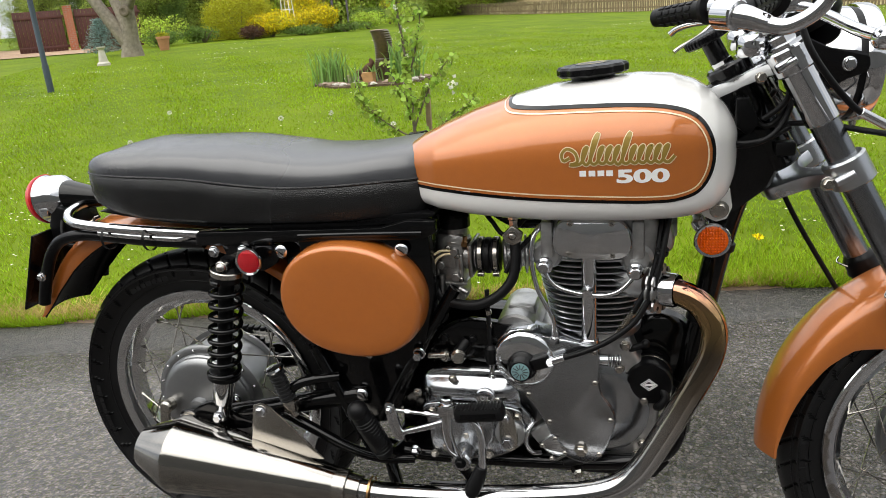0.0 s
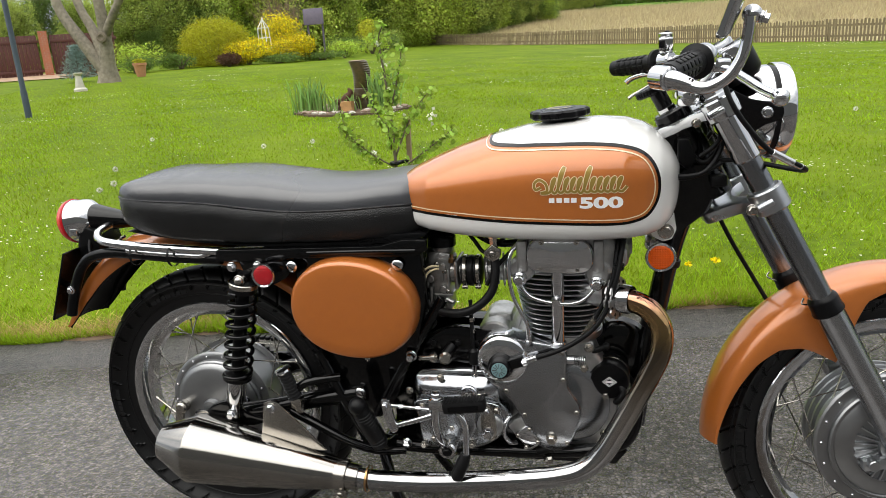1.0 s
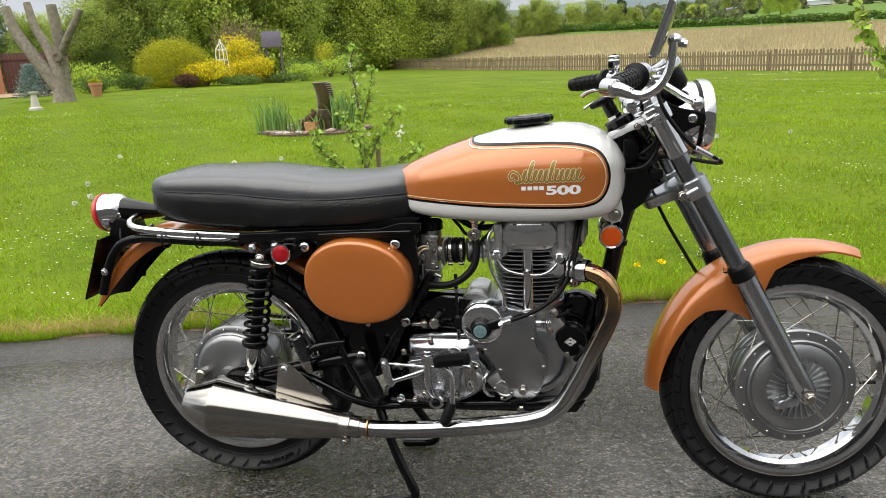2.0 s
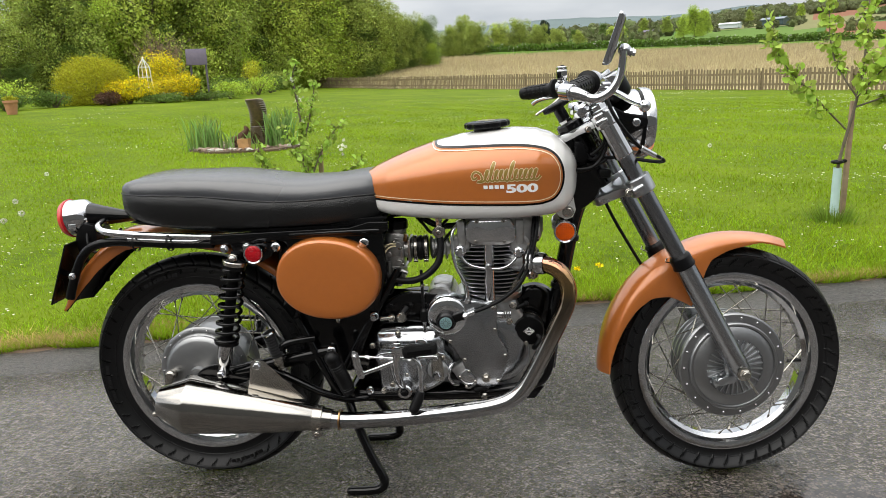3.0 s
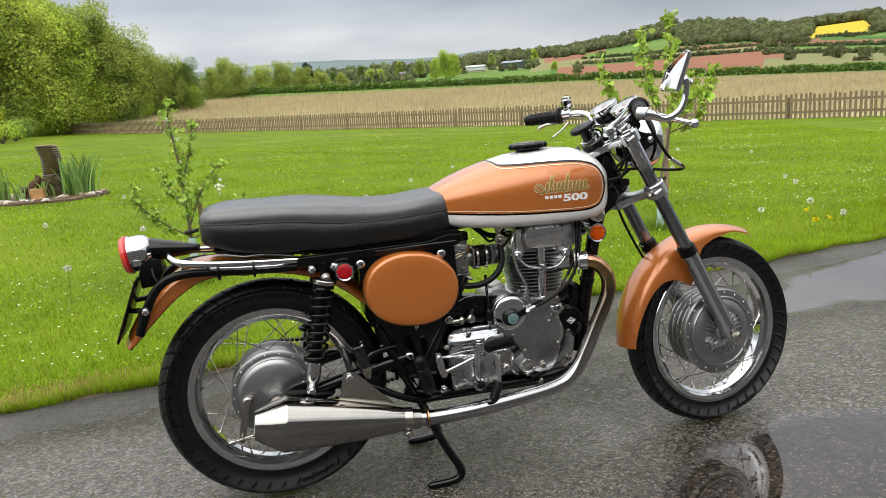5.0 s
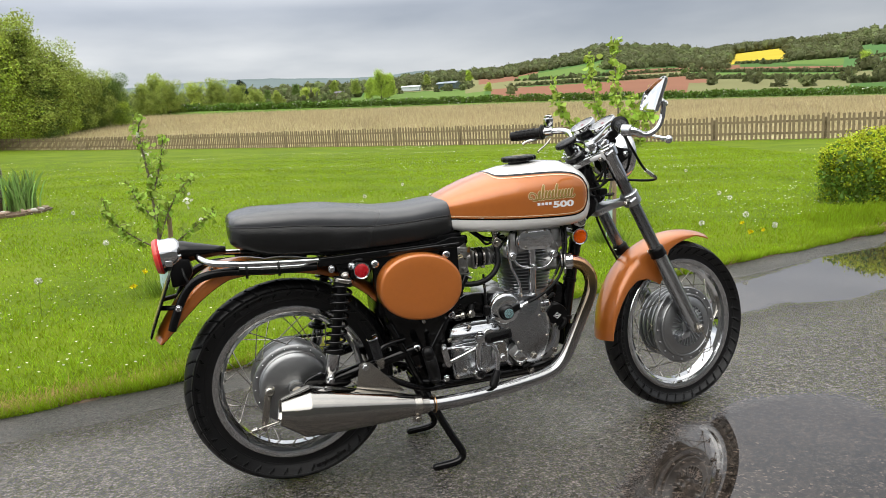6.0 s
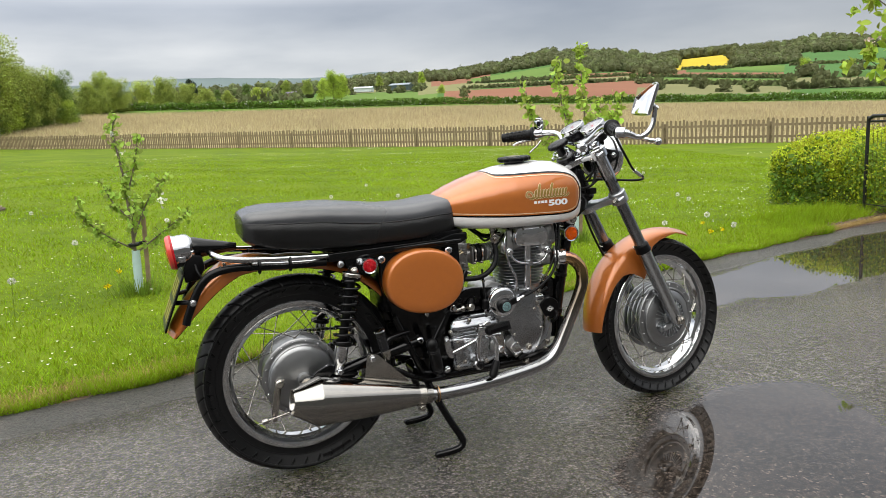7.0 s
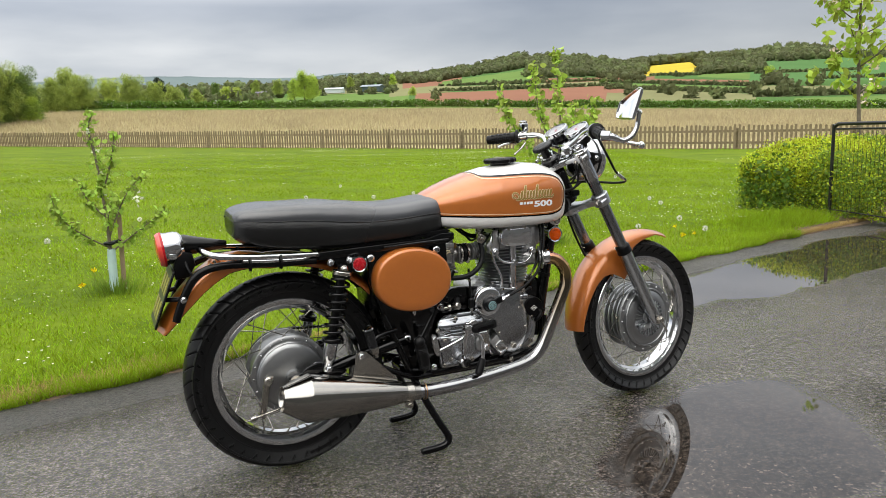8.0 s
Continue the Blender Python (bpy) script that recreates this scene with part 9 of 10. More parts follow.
def far_garden():
    # pollarded tree
    x, y = -14.9, 19.5
    z = gz(x, y)
    root = thing("pollard_tree", (x, y, z), "grey pollarded tree with cut limbs and no leaves", "tree")
    bm = bmesh.new()
    pipe(bm, [(x, y, z - 0.1), (x + 0.05, y, z + 0.5), (x + 0.12, y, z + 1.1), (x + 0.15, y, z + 1.9), (x + 0.1, y, z + 2.9)], 0.3, 16, 6, [0.40, 0.25, 0.20, 0.17, 0.15])
    part("trunk", bm, "bark_grey", root)
    for pts, rr in ((((0.0, 0, 0.3), (-0.7, 0, 1.3), (-1.35, 0.1, 2.2), (-1.55, 0.1, 2.95)), (0.24, 0.19, 0.16, 0.13)), (((0.0, 0, 0.7), (-0.4, 0.2, 1.6), (-0.8, 0.3, 2.3), (-0.95, 0.3, 3.05)), (0.17, 0.15, 0.13, 0.11)), (((0.15, 0, 1.4), (0.55, -0.1, 1.9), (1.0, -0.1, 2.5), (1.1, -0.1, 2.7)), (0.15, 0.12, 0.11, 0.10))):
        bm = bmesh.new()
        pipe(bm, [V(x, y, z) + V(*p) for p in pts], 0.2, 14, 6, rr)
        part("limb", bm, "bark_grey", root, "cut grey limb")
    bm = bmesh.new()
    lathe(bm, (x + 0.22, y - 0.27, z + 1.35), (0.1, -1, 0.1), [(0.17, 0), (0.16, 0.05), (0.10, 0.07), (0.05, 0.04)], 20)
    part("knot", bm, "bark", root, "dark healed knot")
    # terracotta pot
    x, y = -15.6, 22.2
    z = gz(x, y)
    root = thing("flower_pot", (x, y, z), "terracotta flower pot standing on the lawn", "flower pot")
    bm = bmesh.new()
    lathe(bm, (x, y, z), (0, 0, 1), [(0.15, 0), (0.21, 0.38), (0.235, 0.39), (0.235, 0.47), (0.21, 0.47), (0.19, 0.40)], 28)
    part("pot", bm, "terracotta", root)
    leaves_part("plant", np.array([x, y, z + 0.50]) + np.random.default_rng(1).normal(size=(420, 3)).clip(-1.6, 1.6) * (0.09, 0.09, 0.05), 0.08, "leaf_gold", root, 3)
    # small pale stone pedestal
    x, y = -13.1, 15.9
    z = gz(x, y)
    root = thing("stone_pedestal", (x, y, z), "small pale stone bird bath pedestal on the lawn", "pedestal")
    bm = bmesh.new()
    lathe(bm, (x, y, z), (0, 0, 1), [(0.17, 0), (0.17, 0.06), (0.12, 0.10), (0.07, 0.40), (0.10, 0.44), (0.12, 0.46), (0.12, 0.49)], 24)
    part("shaft", bm, "stone_pale", root)
    # blue spruce
    x, y = -16.6, 20.3
    z = gz(x, y)
    root = thing("blue_spruce", (x, y, z), "small blue-green spruce in front of a brown gate", "spruce")
    bm = bmesh.new()
    pipe(bm, [(x, y, z), (x, y, z + 0.7), (x, y, z + 1.25)], 0.03, 8, 3, [0.04, 0.025, 0.006])
    pts = []
    r = np.random.default_rng(9)
    for k in range(8):
        zz = z + 0.18 + 0.13 * k
        L = 0.62 * (1 - k / 9)
        for j in range(9):
            a = j * 0.7 + k
            q = V(x + math.cos(a) * L, y + math.sin(a) * L, zz + 0.05)
            pipe(bm, [(x, y, zz), q], 0.008, 5, 1)
            for s in np.linspace(0.25, 1.0, 26):
                pts.append(np.array(V(x, y, zz).lerp(q, s)) + r.normal(size=3) * 0.03)
    part("trunk", bm, "bark", root)
    leaves_part("needles", pts, 0.09, "leaf_blue", root, 10, 0, 0.3, 0.3)
    # lamp post
    x, y = -9.3, 9.75
    z = gz(x, y)
    root = thing("lamp_post", (x, y, z), "dark blue-grey metal lamp post standing in the lawn", "lamp post")
    bm = bmesh.new()
    lathe(bm, (x, y, z - 0.05), (0, 0, 1), [(0.056, 0), (0.056, 0.5), (0.046, 0.55), (0.045, 3.2)], 20)
    part("post", bm, "metal_blue", root)
    bm = bmesh.new()
    lathe(bm, (x, y, z + 3.1), (0, 0, 1), [(0.05, 0), (0.14, 0.05), (0.16, 0.35), (0.05, 0.45)], 20)
    part("lantern", bm, "metal_blue", root)
    # gravel path and the brown gate between brick piers
    bm = bmesh.new()
    rows = [[(-45, 20, gz(-45, 20) + 0.03), (-45, 34, gz(-45, 34) + 0.03)], [(-28, 19.5, gz(-28, 19.5) + 0.03), (-28, 29, gz(-28, 29) + 0.03)], [(-22.5, 21.2, gz(-22.5, 21.2) + 0.03), (-22.5, 27, gz(-22.5, 27) + 0.03)], [(-18.6, 23.6, gz(-18.6, 23.6) + 0.03), (-20.5, 27.5, gz(-20.5, 27.5) + 0.03)]]
    skin(bm, rows, closed=False)
    tagged(part("gravel_path", bm, "gravel"), "reddish gravel path along the garden gate", "path", kind="structure")
    a, b = V(-24.4, 24.6, 0), V(-19.6, 28.6, 0)
    d = (b - a).normalized()
    turn = Matrix.Rotation(math.atan2(d.y, d.x), 4, "Z")
    for k, s0 in enumerate((0.15, 2.35)):
        p = a + d * (s0 + (1.0 if k == 0 else 1.45))
        w = 1.9 if k == 0 else 2.6
        z = gz(p.x, p.y) - 0.15
        root = thing("garden_gate", (p.x, p.y, z), "dark red-brown boarded garden gate, closed", "gate", "garden gates")
        for j in range(int(w / 0.14)):
            q = p + d * (-w / 2 + 0.14 * (j + 0.5))
            bm = bmesh.new()
            block(bm, (q.x, q.y, z + 0.95), (0.134, 0.04, 1.7), 0.006, turn)
            part("board", bm, "gate_brown", root)
        for zz in (0.35, 1.55):
            bm = bmesh.new()
            q = p - V(-d.y, d.x, 0) * 0.03
            block(bm, (q.x, q.y, z + zz), (w, 0.04, 0.12), 0.006, turn)
            part("ledge", bm, "gate_brown", root)
    p = a + d * 2.28
    z = gz(p.x, p.y) - 0.15
    root = thing("brick_pier", (p.x, p.y, z), "red brick gate pier", "pier")
    bm = bmesh.new()
    block(bm, (p.x, p.y, z + 0.98), (0.32, 0.32, 1.96), 0, turn)
    part("core", bm, "mortar", root)
    tmp = bmesh.new()
    block(tmp, (0, 0, 0), (0.205, 0.10, 0.062), 0.004)
    bmesh.ops.recalc_face_normals(tmp, faces=tmp.faces)
    me = bpy.data.meshes.new("brick")
    tmp.to_mesh(me)
    tmp.free()
    me.materials.append(MATS["brick_red"])
    rnd = random.Random(2)
    for c in range(26):
        for j, (ox, oy, ang) in enumerate(((-0.065, -0.12, 0), (0.115, -0.065, 90), (0.065, 0.12, 0), (-0.115, 0.065, 90))):
            sgn = 1 if c % 2 else -1
            ob = new("brick", me)
            ob.parent = root
            ob.matrix_parent_inverse = Matrix.Translation(-root.location)
            ob.matrix_basis = Matrix.Translation((p.x, p.y, z + 0.04 + 0.075 * c)) @ turn @ Matrix.Translation((ox * (sgn if ang == 0 else 1), oy * (1 if ang == 0 else sgn), 0)) @ Matrix.Rotation(radians(ang + rnd.uniform(-0.8, 0.8)), 4, "Z")
    # dark ivy-clad hedge beside the gate
    bush("ivy_hedge", (-25.3, 22.9), (1.5, 1.3, 2.1), "leaf_ivy", 0.085, 6000, 91, "dark green ivy-clad hedge beside the garden gate", "hedge")
    bush("ivy_hedge", (-27.6, 21.6), (1.6, 1.4, 2.3), "leaf_ivy", 0.085, 6000, 92, "dark green ivy-clad hedge beside the garden gate", "hedge")
    # golden dome and yellow flowering shrubs
    bush("domed_shrub", (-16.3, 28.8), (1.45, 1.3, 1.85), "leaf_golden_green", 0.06, 32000, 31, "golden green shrub clipped to a dome", "shrub", "shrubs of the border", None, True)
    for k, (x, y, rx, h) in enumerate(((-14.6, 28.4, 1.15, 1.15), (-13.2, 29.8, 1.05, 1.25), (-15.3, 33.5, 1.2, 2.3))):
        bush("flowering_shrub", (x, y), (rx, 0.9, h), "leaf_gold", 0.075, 3000, 50 + k, "shrub covered in bright yellow flowers", "shrub", "yellow flowering shrubs", "flower_yellow")
    for k, (x, y, rx, h, leaf) in enumerate(((-16.8, 26.7, 0.9, 0.75, "leaf_dark"), (-14.9, 27.2, 0.5, 0.6, "leaf_red"), (-13.3, 28.6, 1.4, 0.45, "leaf_dark"), (-11.9, 29.9, 1.5, 0.42, "leaf_dark"), (-11.4, 31.4, 0.75, 0.8, "leaf_spring"), (-11.9, 33.2, 0.9, 1.0, "leaf_dark"), (-11.6, 36.0, 1.0, 1.1, "leaf_spring"), (-12.2, 40.0, 1.1, 1.2, "leaf_dark"), (-13.2, 44.0, 1.2, 1.3, "leaf_olive"), (-18.3, 25.8, 1.2, 1.2, "leaf_spring"), (-17.6, 24.8, 0.8, 0.7, "leaf_dark"), (-12.6, 38.0, 0.7, 2.0, "leaf_gold"), (-15.0, 48.0, 1.4, 1.5, "leaf_dark"), (-19.2, 24.4, 0.9, 1.5, "leaf_red"))):
        bush("border_shrub", (x, y), (rx, 0.8, h), leaf, 0.08, 1800, 70 + k, "low leafy shrub in the garden border", "shrub", "low shrubs of the border")
    # white obelisk
    x, y = -15.55, 32.0
    z = gz(x, y) + 0.55
    root = thing("garden_obelisk", (x, y, z), "white wooden garden obelisk among yellow shrubs", "obelisk")
    for sx in (-1, 1):
        for sy in (-1, 1):
            bm = bmesh.new()
            pipe(bm, [(x + sx * 0.22, y + sy * 0.22, z), (x + sx * 0.18, y + sy * 0.18, z + 0.95), (x, y, z + 1.35)], 0.022, 8, 1)
            part("leg", bm, "white_wood", root)
    for zz, w in ((0.5, 0.40), (0.95, 0.36)):
        for k in range(4):
            bm = bmesh.new()
            c, s = (V(x, y, z + zz), Matrix.Rotation(k * math.pi / 2, 3, "Z"))
            pipe(bm, [c + s @ V(-w / 2, -w / 2, 0), c + s @ V(w / 2, -w / 2, 0)], 0.02, 6, 1)
            part("rung", bm, "white_wood", root)
    bm = bmesh.new()
    ball(bm, (x, y, z + 1.38), 0.045, 12)
    part("finial", bm, "white_wood", root)
    # slate-coloured board on legs
    x, y = -15.05, 37.0
    z = gz(x, y)
    root = thing("notice_board", (x, y, z), "slate grey board on wooden legs behind the shrubs", "board")
    bm = bmesh.new()
    block(bm, (x, y, z + 2.0), (1.05, 0.06, 0.85), 0.01, Matrix.Rotation(radians(20), 4, "Z") @ Matrix.Rotation(radians(-12), 4, "X"))
    part("panel", bm, "sign_slate", root)
    for dx in (-0.36, 0.36):
        bm = bmesh.new()
        block(bm, (x + dx, y + 0.15 + dx * 0.36, z + 1.0), (0.09, 0.09, 2.0), 0.01)
        part("leg", bm, "sign_slate", root)


    # bare shrub of many brown twigs
    x, y = -16.6, 36.4
    z = gz(x, y)
    root = thing("bare_shrub", (x, y, z), "brown leafless shrub of many fine twigs", "shrub")
    rnd = random.Random(21)
    bm = bmesh.new()
    for k in range(90):
        a, lean = rnd.uniform(0, 6.28), rnd.uniform(0.15, 0.95)
        d = V(math.cos(a) * lean, math.sin(a) * lean * 0.7, 1).normalized()
        L = rnd.uniform(1.9, 2.9)
        p = V(x, y, z)
        q = p + d * L * 0.5
        e = p + d * L + V(0, 0, 0.15 * L)
        pipe(bm, [p, q, e], 0.02, 5, 3, [0.028, 0.017, 0.005])
        for _ in range(4):
            o = q.lerp(e, rnd.random())
            pipe(bm, [o, o + V(rnd.uniform(-0.4, 0.4), rnd.uniform(-0.3, 0.3), rnd.uniform(0.2, 0.6))], 0.006, 4, 1)
    part("twig_mass", bm, "twig_brown", root, "", kind="stuff")


far_garden()


# ---- trees and hedges round the field ----
def model_tree(name, label, h, spread, leaf, size, count, seed, group):
    """A broadleaf tree built at the origin, to be copied."""
    rnd = random.Random(seed)
    root = thing(name, (0, 0, 0), label, "tree", group)
    bm = bmesh.new()
    ends = limbs(bm, (0, 0, -0.2), h * 0.85, (rnd.uniform(-0.4, 0.4), rnd.uniform(-0.4, 0.4)), rnd, 11, spread * 0.75, 0.15, h * 0.022, 0.75)
    part("trunk", bm, "bark", root)
    blobs = []
    for e in ends[1:]:
        k = rnd.uniform(0.20, 0.36)
        blobs.append(((e.x, e.y, e.z + h * 0.04), (spread * k, spread * k, h * k * 0.45)))
    blobs.append(((0, 0, h * 0.88), (spread * 0.35, spread * 0.35, h * 0.14)))
    for k in range(6):
        a = k * 1.05
        blobs.append(((math.cos(a) * spread * 0.55, math.sin(a) * spread * 0.55, h * rnd.uniform(0.10, 0.3)), (spread * 0.4, spread * 0.4, h * 0.16)))
    p = shell_points(count, blobs, seed, 0.5)
    p[:, 2] = np.maximum(p[:, 2], 0.05)
    leaves_part("crown", p, size, leaf, root, seed, 0.2, 0.5, 0.8)
    # a darker leaf layer inside imitates the shade within the crown
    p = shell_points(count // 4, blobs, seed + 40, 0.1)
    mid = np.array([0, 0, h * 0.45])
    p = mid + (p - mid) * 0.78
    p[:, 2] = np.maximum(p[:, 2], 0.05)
    leaves_part("inner_crown", p, size * 1.2, "leaf_shade", root, seed + 41, 0.2, 0.5, 0.8, "inner leaves, coloured darker for shade")
    return root


def tree_row():
    kinds = [model_tree("boundary_tree", "tall leafy tree in fresh spring green at the field's edge", 7.0, 3.0, "leaf_spring", 0.100, 23000, 101, "boundary trees"),
             model_tree("boundary_tree", "tall leafy tree with darker foliage at the field's edge", 6.5, 2.8, "leaf_olive", 0.100, 23000, 102, "boundary trees"),
             model_tree("boundary_tree", "broad leafy tree with yellow-green foliage at the field's edge", 7.0, 3.2, "leaf_yellow_green", 0.100, 23000, 103, "boundary trees"),
             model_tree("boundary_tree", "dark green leafy tree at the field's edge", 6.0, 2.8, "leaf_dark", 0.100, 20000, 104, "boundary trees")]
    rnd = random.Random(8)
    used = set()

    def put(x, y, h, k=None):
        k = rnd.randrange(4) if k is None else k
        base = (7.0, 6.5, 7.0, 6.0)[k]
        s = h / base
        m = Matrix.Translation((x, y, gz(x, y) - 0.1)) @ Matrix.Rotation(rnd.uniform(0, 6.3), 4, "Z")
        w = s * rnd.uniform(0.9, 1.15)
        if k not in used:
            used.add(k)
            ob = kinds[k]
            ob.matrix_basis = m @ Matrix.Diagonal((w, w, s, 1))
        else:
            ob = copy_thing(kinds[k], m)
            ob.scale = (w, w, s)
    # along the left edge of the field, falling towards its far corner
    line = [(-31, 24, 2.7), (-29, 27, 2.9), (-27.5, 30, 3.0), (-26, 32.5, 3.2), (-24.5, 35, 3.7), (-23, 38, 6.0), (-22, 41, 4.8), (-20.5, 44, 8.8), (-19.5, 47.5, 8.0), (-19.2, 51, 7.2), (-18.8, 54.5, 8.2), (-18.0, 57.5, 9.2), (-17.0, 60.5, 9.6), (-15.8, 63, 8.8), (-14.6, 65, 8.6), (-13.2, 67, 8.6), (-11.8, 69, 7.2), (-10.2, 71, 5.4), (-8.6, 73, 4.7), (-7.0, 74.5, 4.0)]
    for x, y, h in line:
        h *= 1.16
        put(x, y, h)
        put(x - rnd.uniform(2.2, 3.5), y + rnd.uniform(0, 2), h * rnd.uniform(0.9, 1.15))
        put(x + rnd.uniform(0.4, 1.2), y - rnd.uniform(0.2, 1.0), h * rnd.uniform(0.35, 0.55), 3 if rnd.random() < 0.5 else 0)
    # thinner trees along the far hedge on the left
    for x, y, h in ((-5, 90, 3.8), (-2.4, 91, 4.2), (0.5, 93, 4.0), (3.0, 94, 4.4), (-8, 88, 4.6), (-4, 96, 5.2), (5.4, 93, 3.6), (8, 97, 3.2), (11, 99, 3.0), (-12, 92, 5.0), (-15, 90, 6.0)):
        put(x, y, h, rnd.choice((1, 1, 2)))
    # trees past the field: mid distance
    for az, r, h, el, k in ((14.1, 225, 8.2, 2.05, 0), (14.7, 229, 7.4, 2.0, 0), (13.4, 231, 6.4, 2.0, 0), (8.4, 190, 3.4, 2.1, 2), (9.2, 193, 3.2, 2.1, 2), (22.3, 240, 4.2, 1.75, 0), (7.7, 230, 4.0, 2.5, 3), (5.6, 240, 3.6, 2.3, 3), (10.6, 260, 5, 2.5, 1), (12.2, 262, 5.6, 2.4, 1), (17.6, 330, 5, 2.8, 1), (20.8, 340, 5, 2.9, 0), (36.6, 300, 4.8, 1.95, 3), (48.2, 250, 6.6, 1.6, 0), (50.9, 250, 5.6, 1.6, 1)):
        a = radians(az)
        x, y = math.sin(a) * r, math.cos(a) * r
        s = h / 7.0
        m = Matrix.Translation((x, y, 1.1 + r * math.tan(radians(el)))) @ Matrix.Rotation(rnd.uniform(0, 6), 4, "Z")
        ob = copy_thing(kinds[k], m)
        ob.scale = (s, s, s)
    # dark conifer in the far hedge
    x, y = 7.1, 108.0
    z = 5.3
    root = thing("conifer", (x, y, z), "dark lone conifer beyond the hay field", "conifer")
    bm = bmesh.new()
    pipe(bm, [(x, y, z - 2.5), (x, y, z + 1.5), (x, y, z + 3.0)], 0.15, 8, 3, [0.2, 0.12, 0.03])
    part("trunk", bm, "bark", root)
    blobs = [((x + 0.7 * math.cos(k * 2.2) * (1 - k / 9), y + 0.7 * math.sin(k * 2.2), z + 0.6 + 0.30 * k), (1.25 * (1 - k / 11), 1.25 * (1 - k / 11), 0.40)) for k in range(8)]
    leaves_part("crown", shell_points(3800, blobs, 3, 0.3), 0.24, "leaf_conifer", root, 4, 0.2, 0.4, 0.4)


tree_row()


def field_hedge():
    pts = [V(-14, 92, 0), V(0, 91.5, 0), V(18, 87, 0), V(36.4, 79.8, 0), V(56, 69, 0), V(77, 53, 0), V(92, 40, 0), V(110, 20, 0)]
    path = smooth(pts, 30)
    root = thing("field_hedge", path[0], "long green field hedge dotted with white blossom", "hedge")
    r = np.random.default_rng(17)
    P, W = [], []
    for i in range(60000):
        k = int(r.integers(0, len(path) - 1))
        p = path[k].lerp(path[k + 1], r.random())
        t = (path[k + 1] - path[k]).normalized()
        hgt = 1.12 + 0.12 * math.sin(k * 0.9) + 0.08 * math.sin(k * 2.7)
        z = gz(p.x, p.y) + hgt * r.random() ** 0.6
        q = (p.x - t.y * r.normal() * 0.35, p.y + t.x * r.normal() * 0.35, z)
        (W if r.random() < 0.035 else P).append(q)
    leaves_part("foliage", P, 0.20, "leaf_hedge_dark", root, 18, 0, 0.4, 0.8)
    leaves_part("blossom", W, 0.16, "flower_white", root, 19, 0, 0.4, 0.9, "white hawthorn blossom")
    # rough green verge before the hedge
    bm = bmesh.new()
    rows = []
    for p, q in zip(path, path[1:] + path[-1:]):
        t = (q - p).normalized() if (q - p).length > 0 else t
        n = V(-t.y, t.x, 0)
        n = n if n.y < 0 else -n
        a, b = p + n * 2.4, p - n * 0.5
        rows.append([(a.x, a.y, gz(a.x, a.y) + 0.05), (a.x * 0.5 + b.x * 0.5, a.y * 0.5 + b.y * 0.5, gz(p.x, p.y) + 0.35), (b.x, b.y, gz(b.x, b.y) + 0.4)])
    skin(bm, rows, closed=False)
    tagged(part("field_verge", bm, "field_green"), "rough green verge below the field hedge", "verge", kind="structure")


field_hedge()


# ---- hills ----
material("far_soil", (0.23, 0.118, 0.080), 0.9, 0, 0.12, 0.03, spec=0.0)
# a duller green, with the haze of distance in the colour itself
material("far_green", (0.120, 0.185, 0.055), 0.9, 0, 0.15, 0.02, spec=0.0)
material("far_green_dark", (0.075, 0.14, 0.045), 0.9, 0, 0.2, 0.02, spec=0.0)
material("far_pale", (0.19, 0.19, 0.095), 0.9, 0, 0.15, 0.02, spec=0.0)
material("far_rape", (0.46, 0.355, 0.05), 0.9, 0, 0.08, 0.03, spec=0.0)
material("far_corn", (0.085, 0.165, 0.06), 0.9, 0, 0.12, 0.02, spec=0.0)
# ridge colour holds the haze: greyed and blued
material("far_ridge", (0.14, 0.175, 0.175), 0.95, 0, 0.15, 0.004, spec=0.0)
SKY_AZ = [-30, -6, 2, 8, 14, 18.5, 22, 24.5, 27, 30.5, 34, 38.5, 43, 46.5, 49.3, 53, 58, 66, 80]
SKY_EL = [3.2, 3.2, 3.3, 3.4, 3.6, 3.9, 3.95, 4.05, 4.45, 5.1, 4.85, 4.15, 4.35, 4.45, 4.75, 4.05, 3.9, 3.6, 3.4]


LOW_AZ = [-40, -6, 8.4, 24.6, 40, 53, 80]
LOW_EL = [1.7, 1.55, 1.4, 1.0, 0.45, -0.05, -0.5]


def hill_z(az, r):
    """Ground of the valley and the hills, by bearing and distance."""
    top = np.interp(az, SKY_AZ, SKY_EL) - 0.6
    low = np.interp(az, LOW_AZ, LOW_EL)
    el = low + (top - low) * np.clip((r - 118) / 532, 0, 1) ** 0.55
    return 1.1 + r * np.tan(np.radians(el))


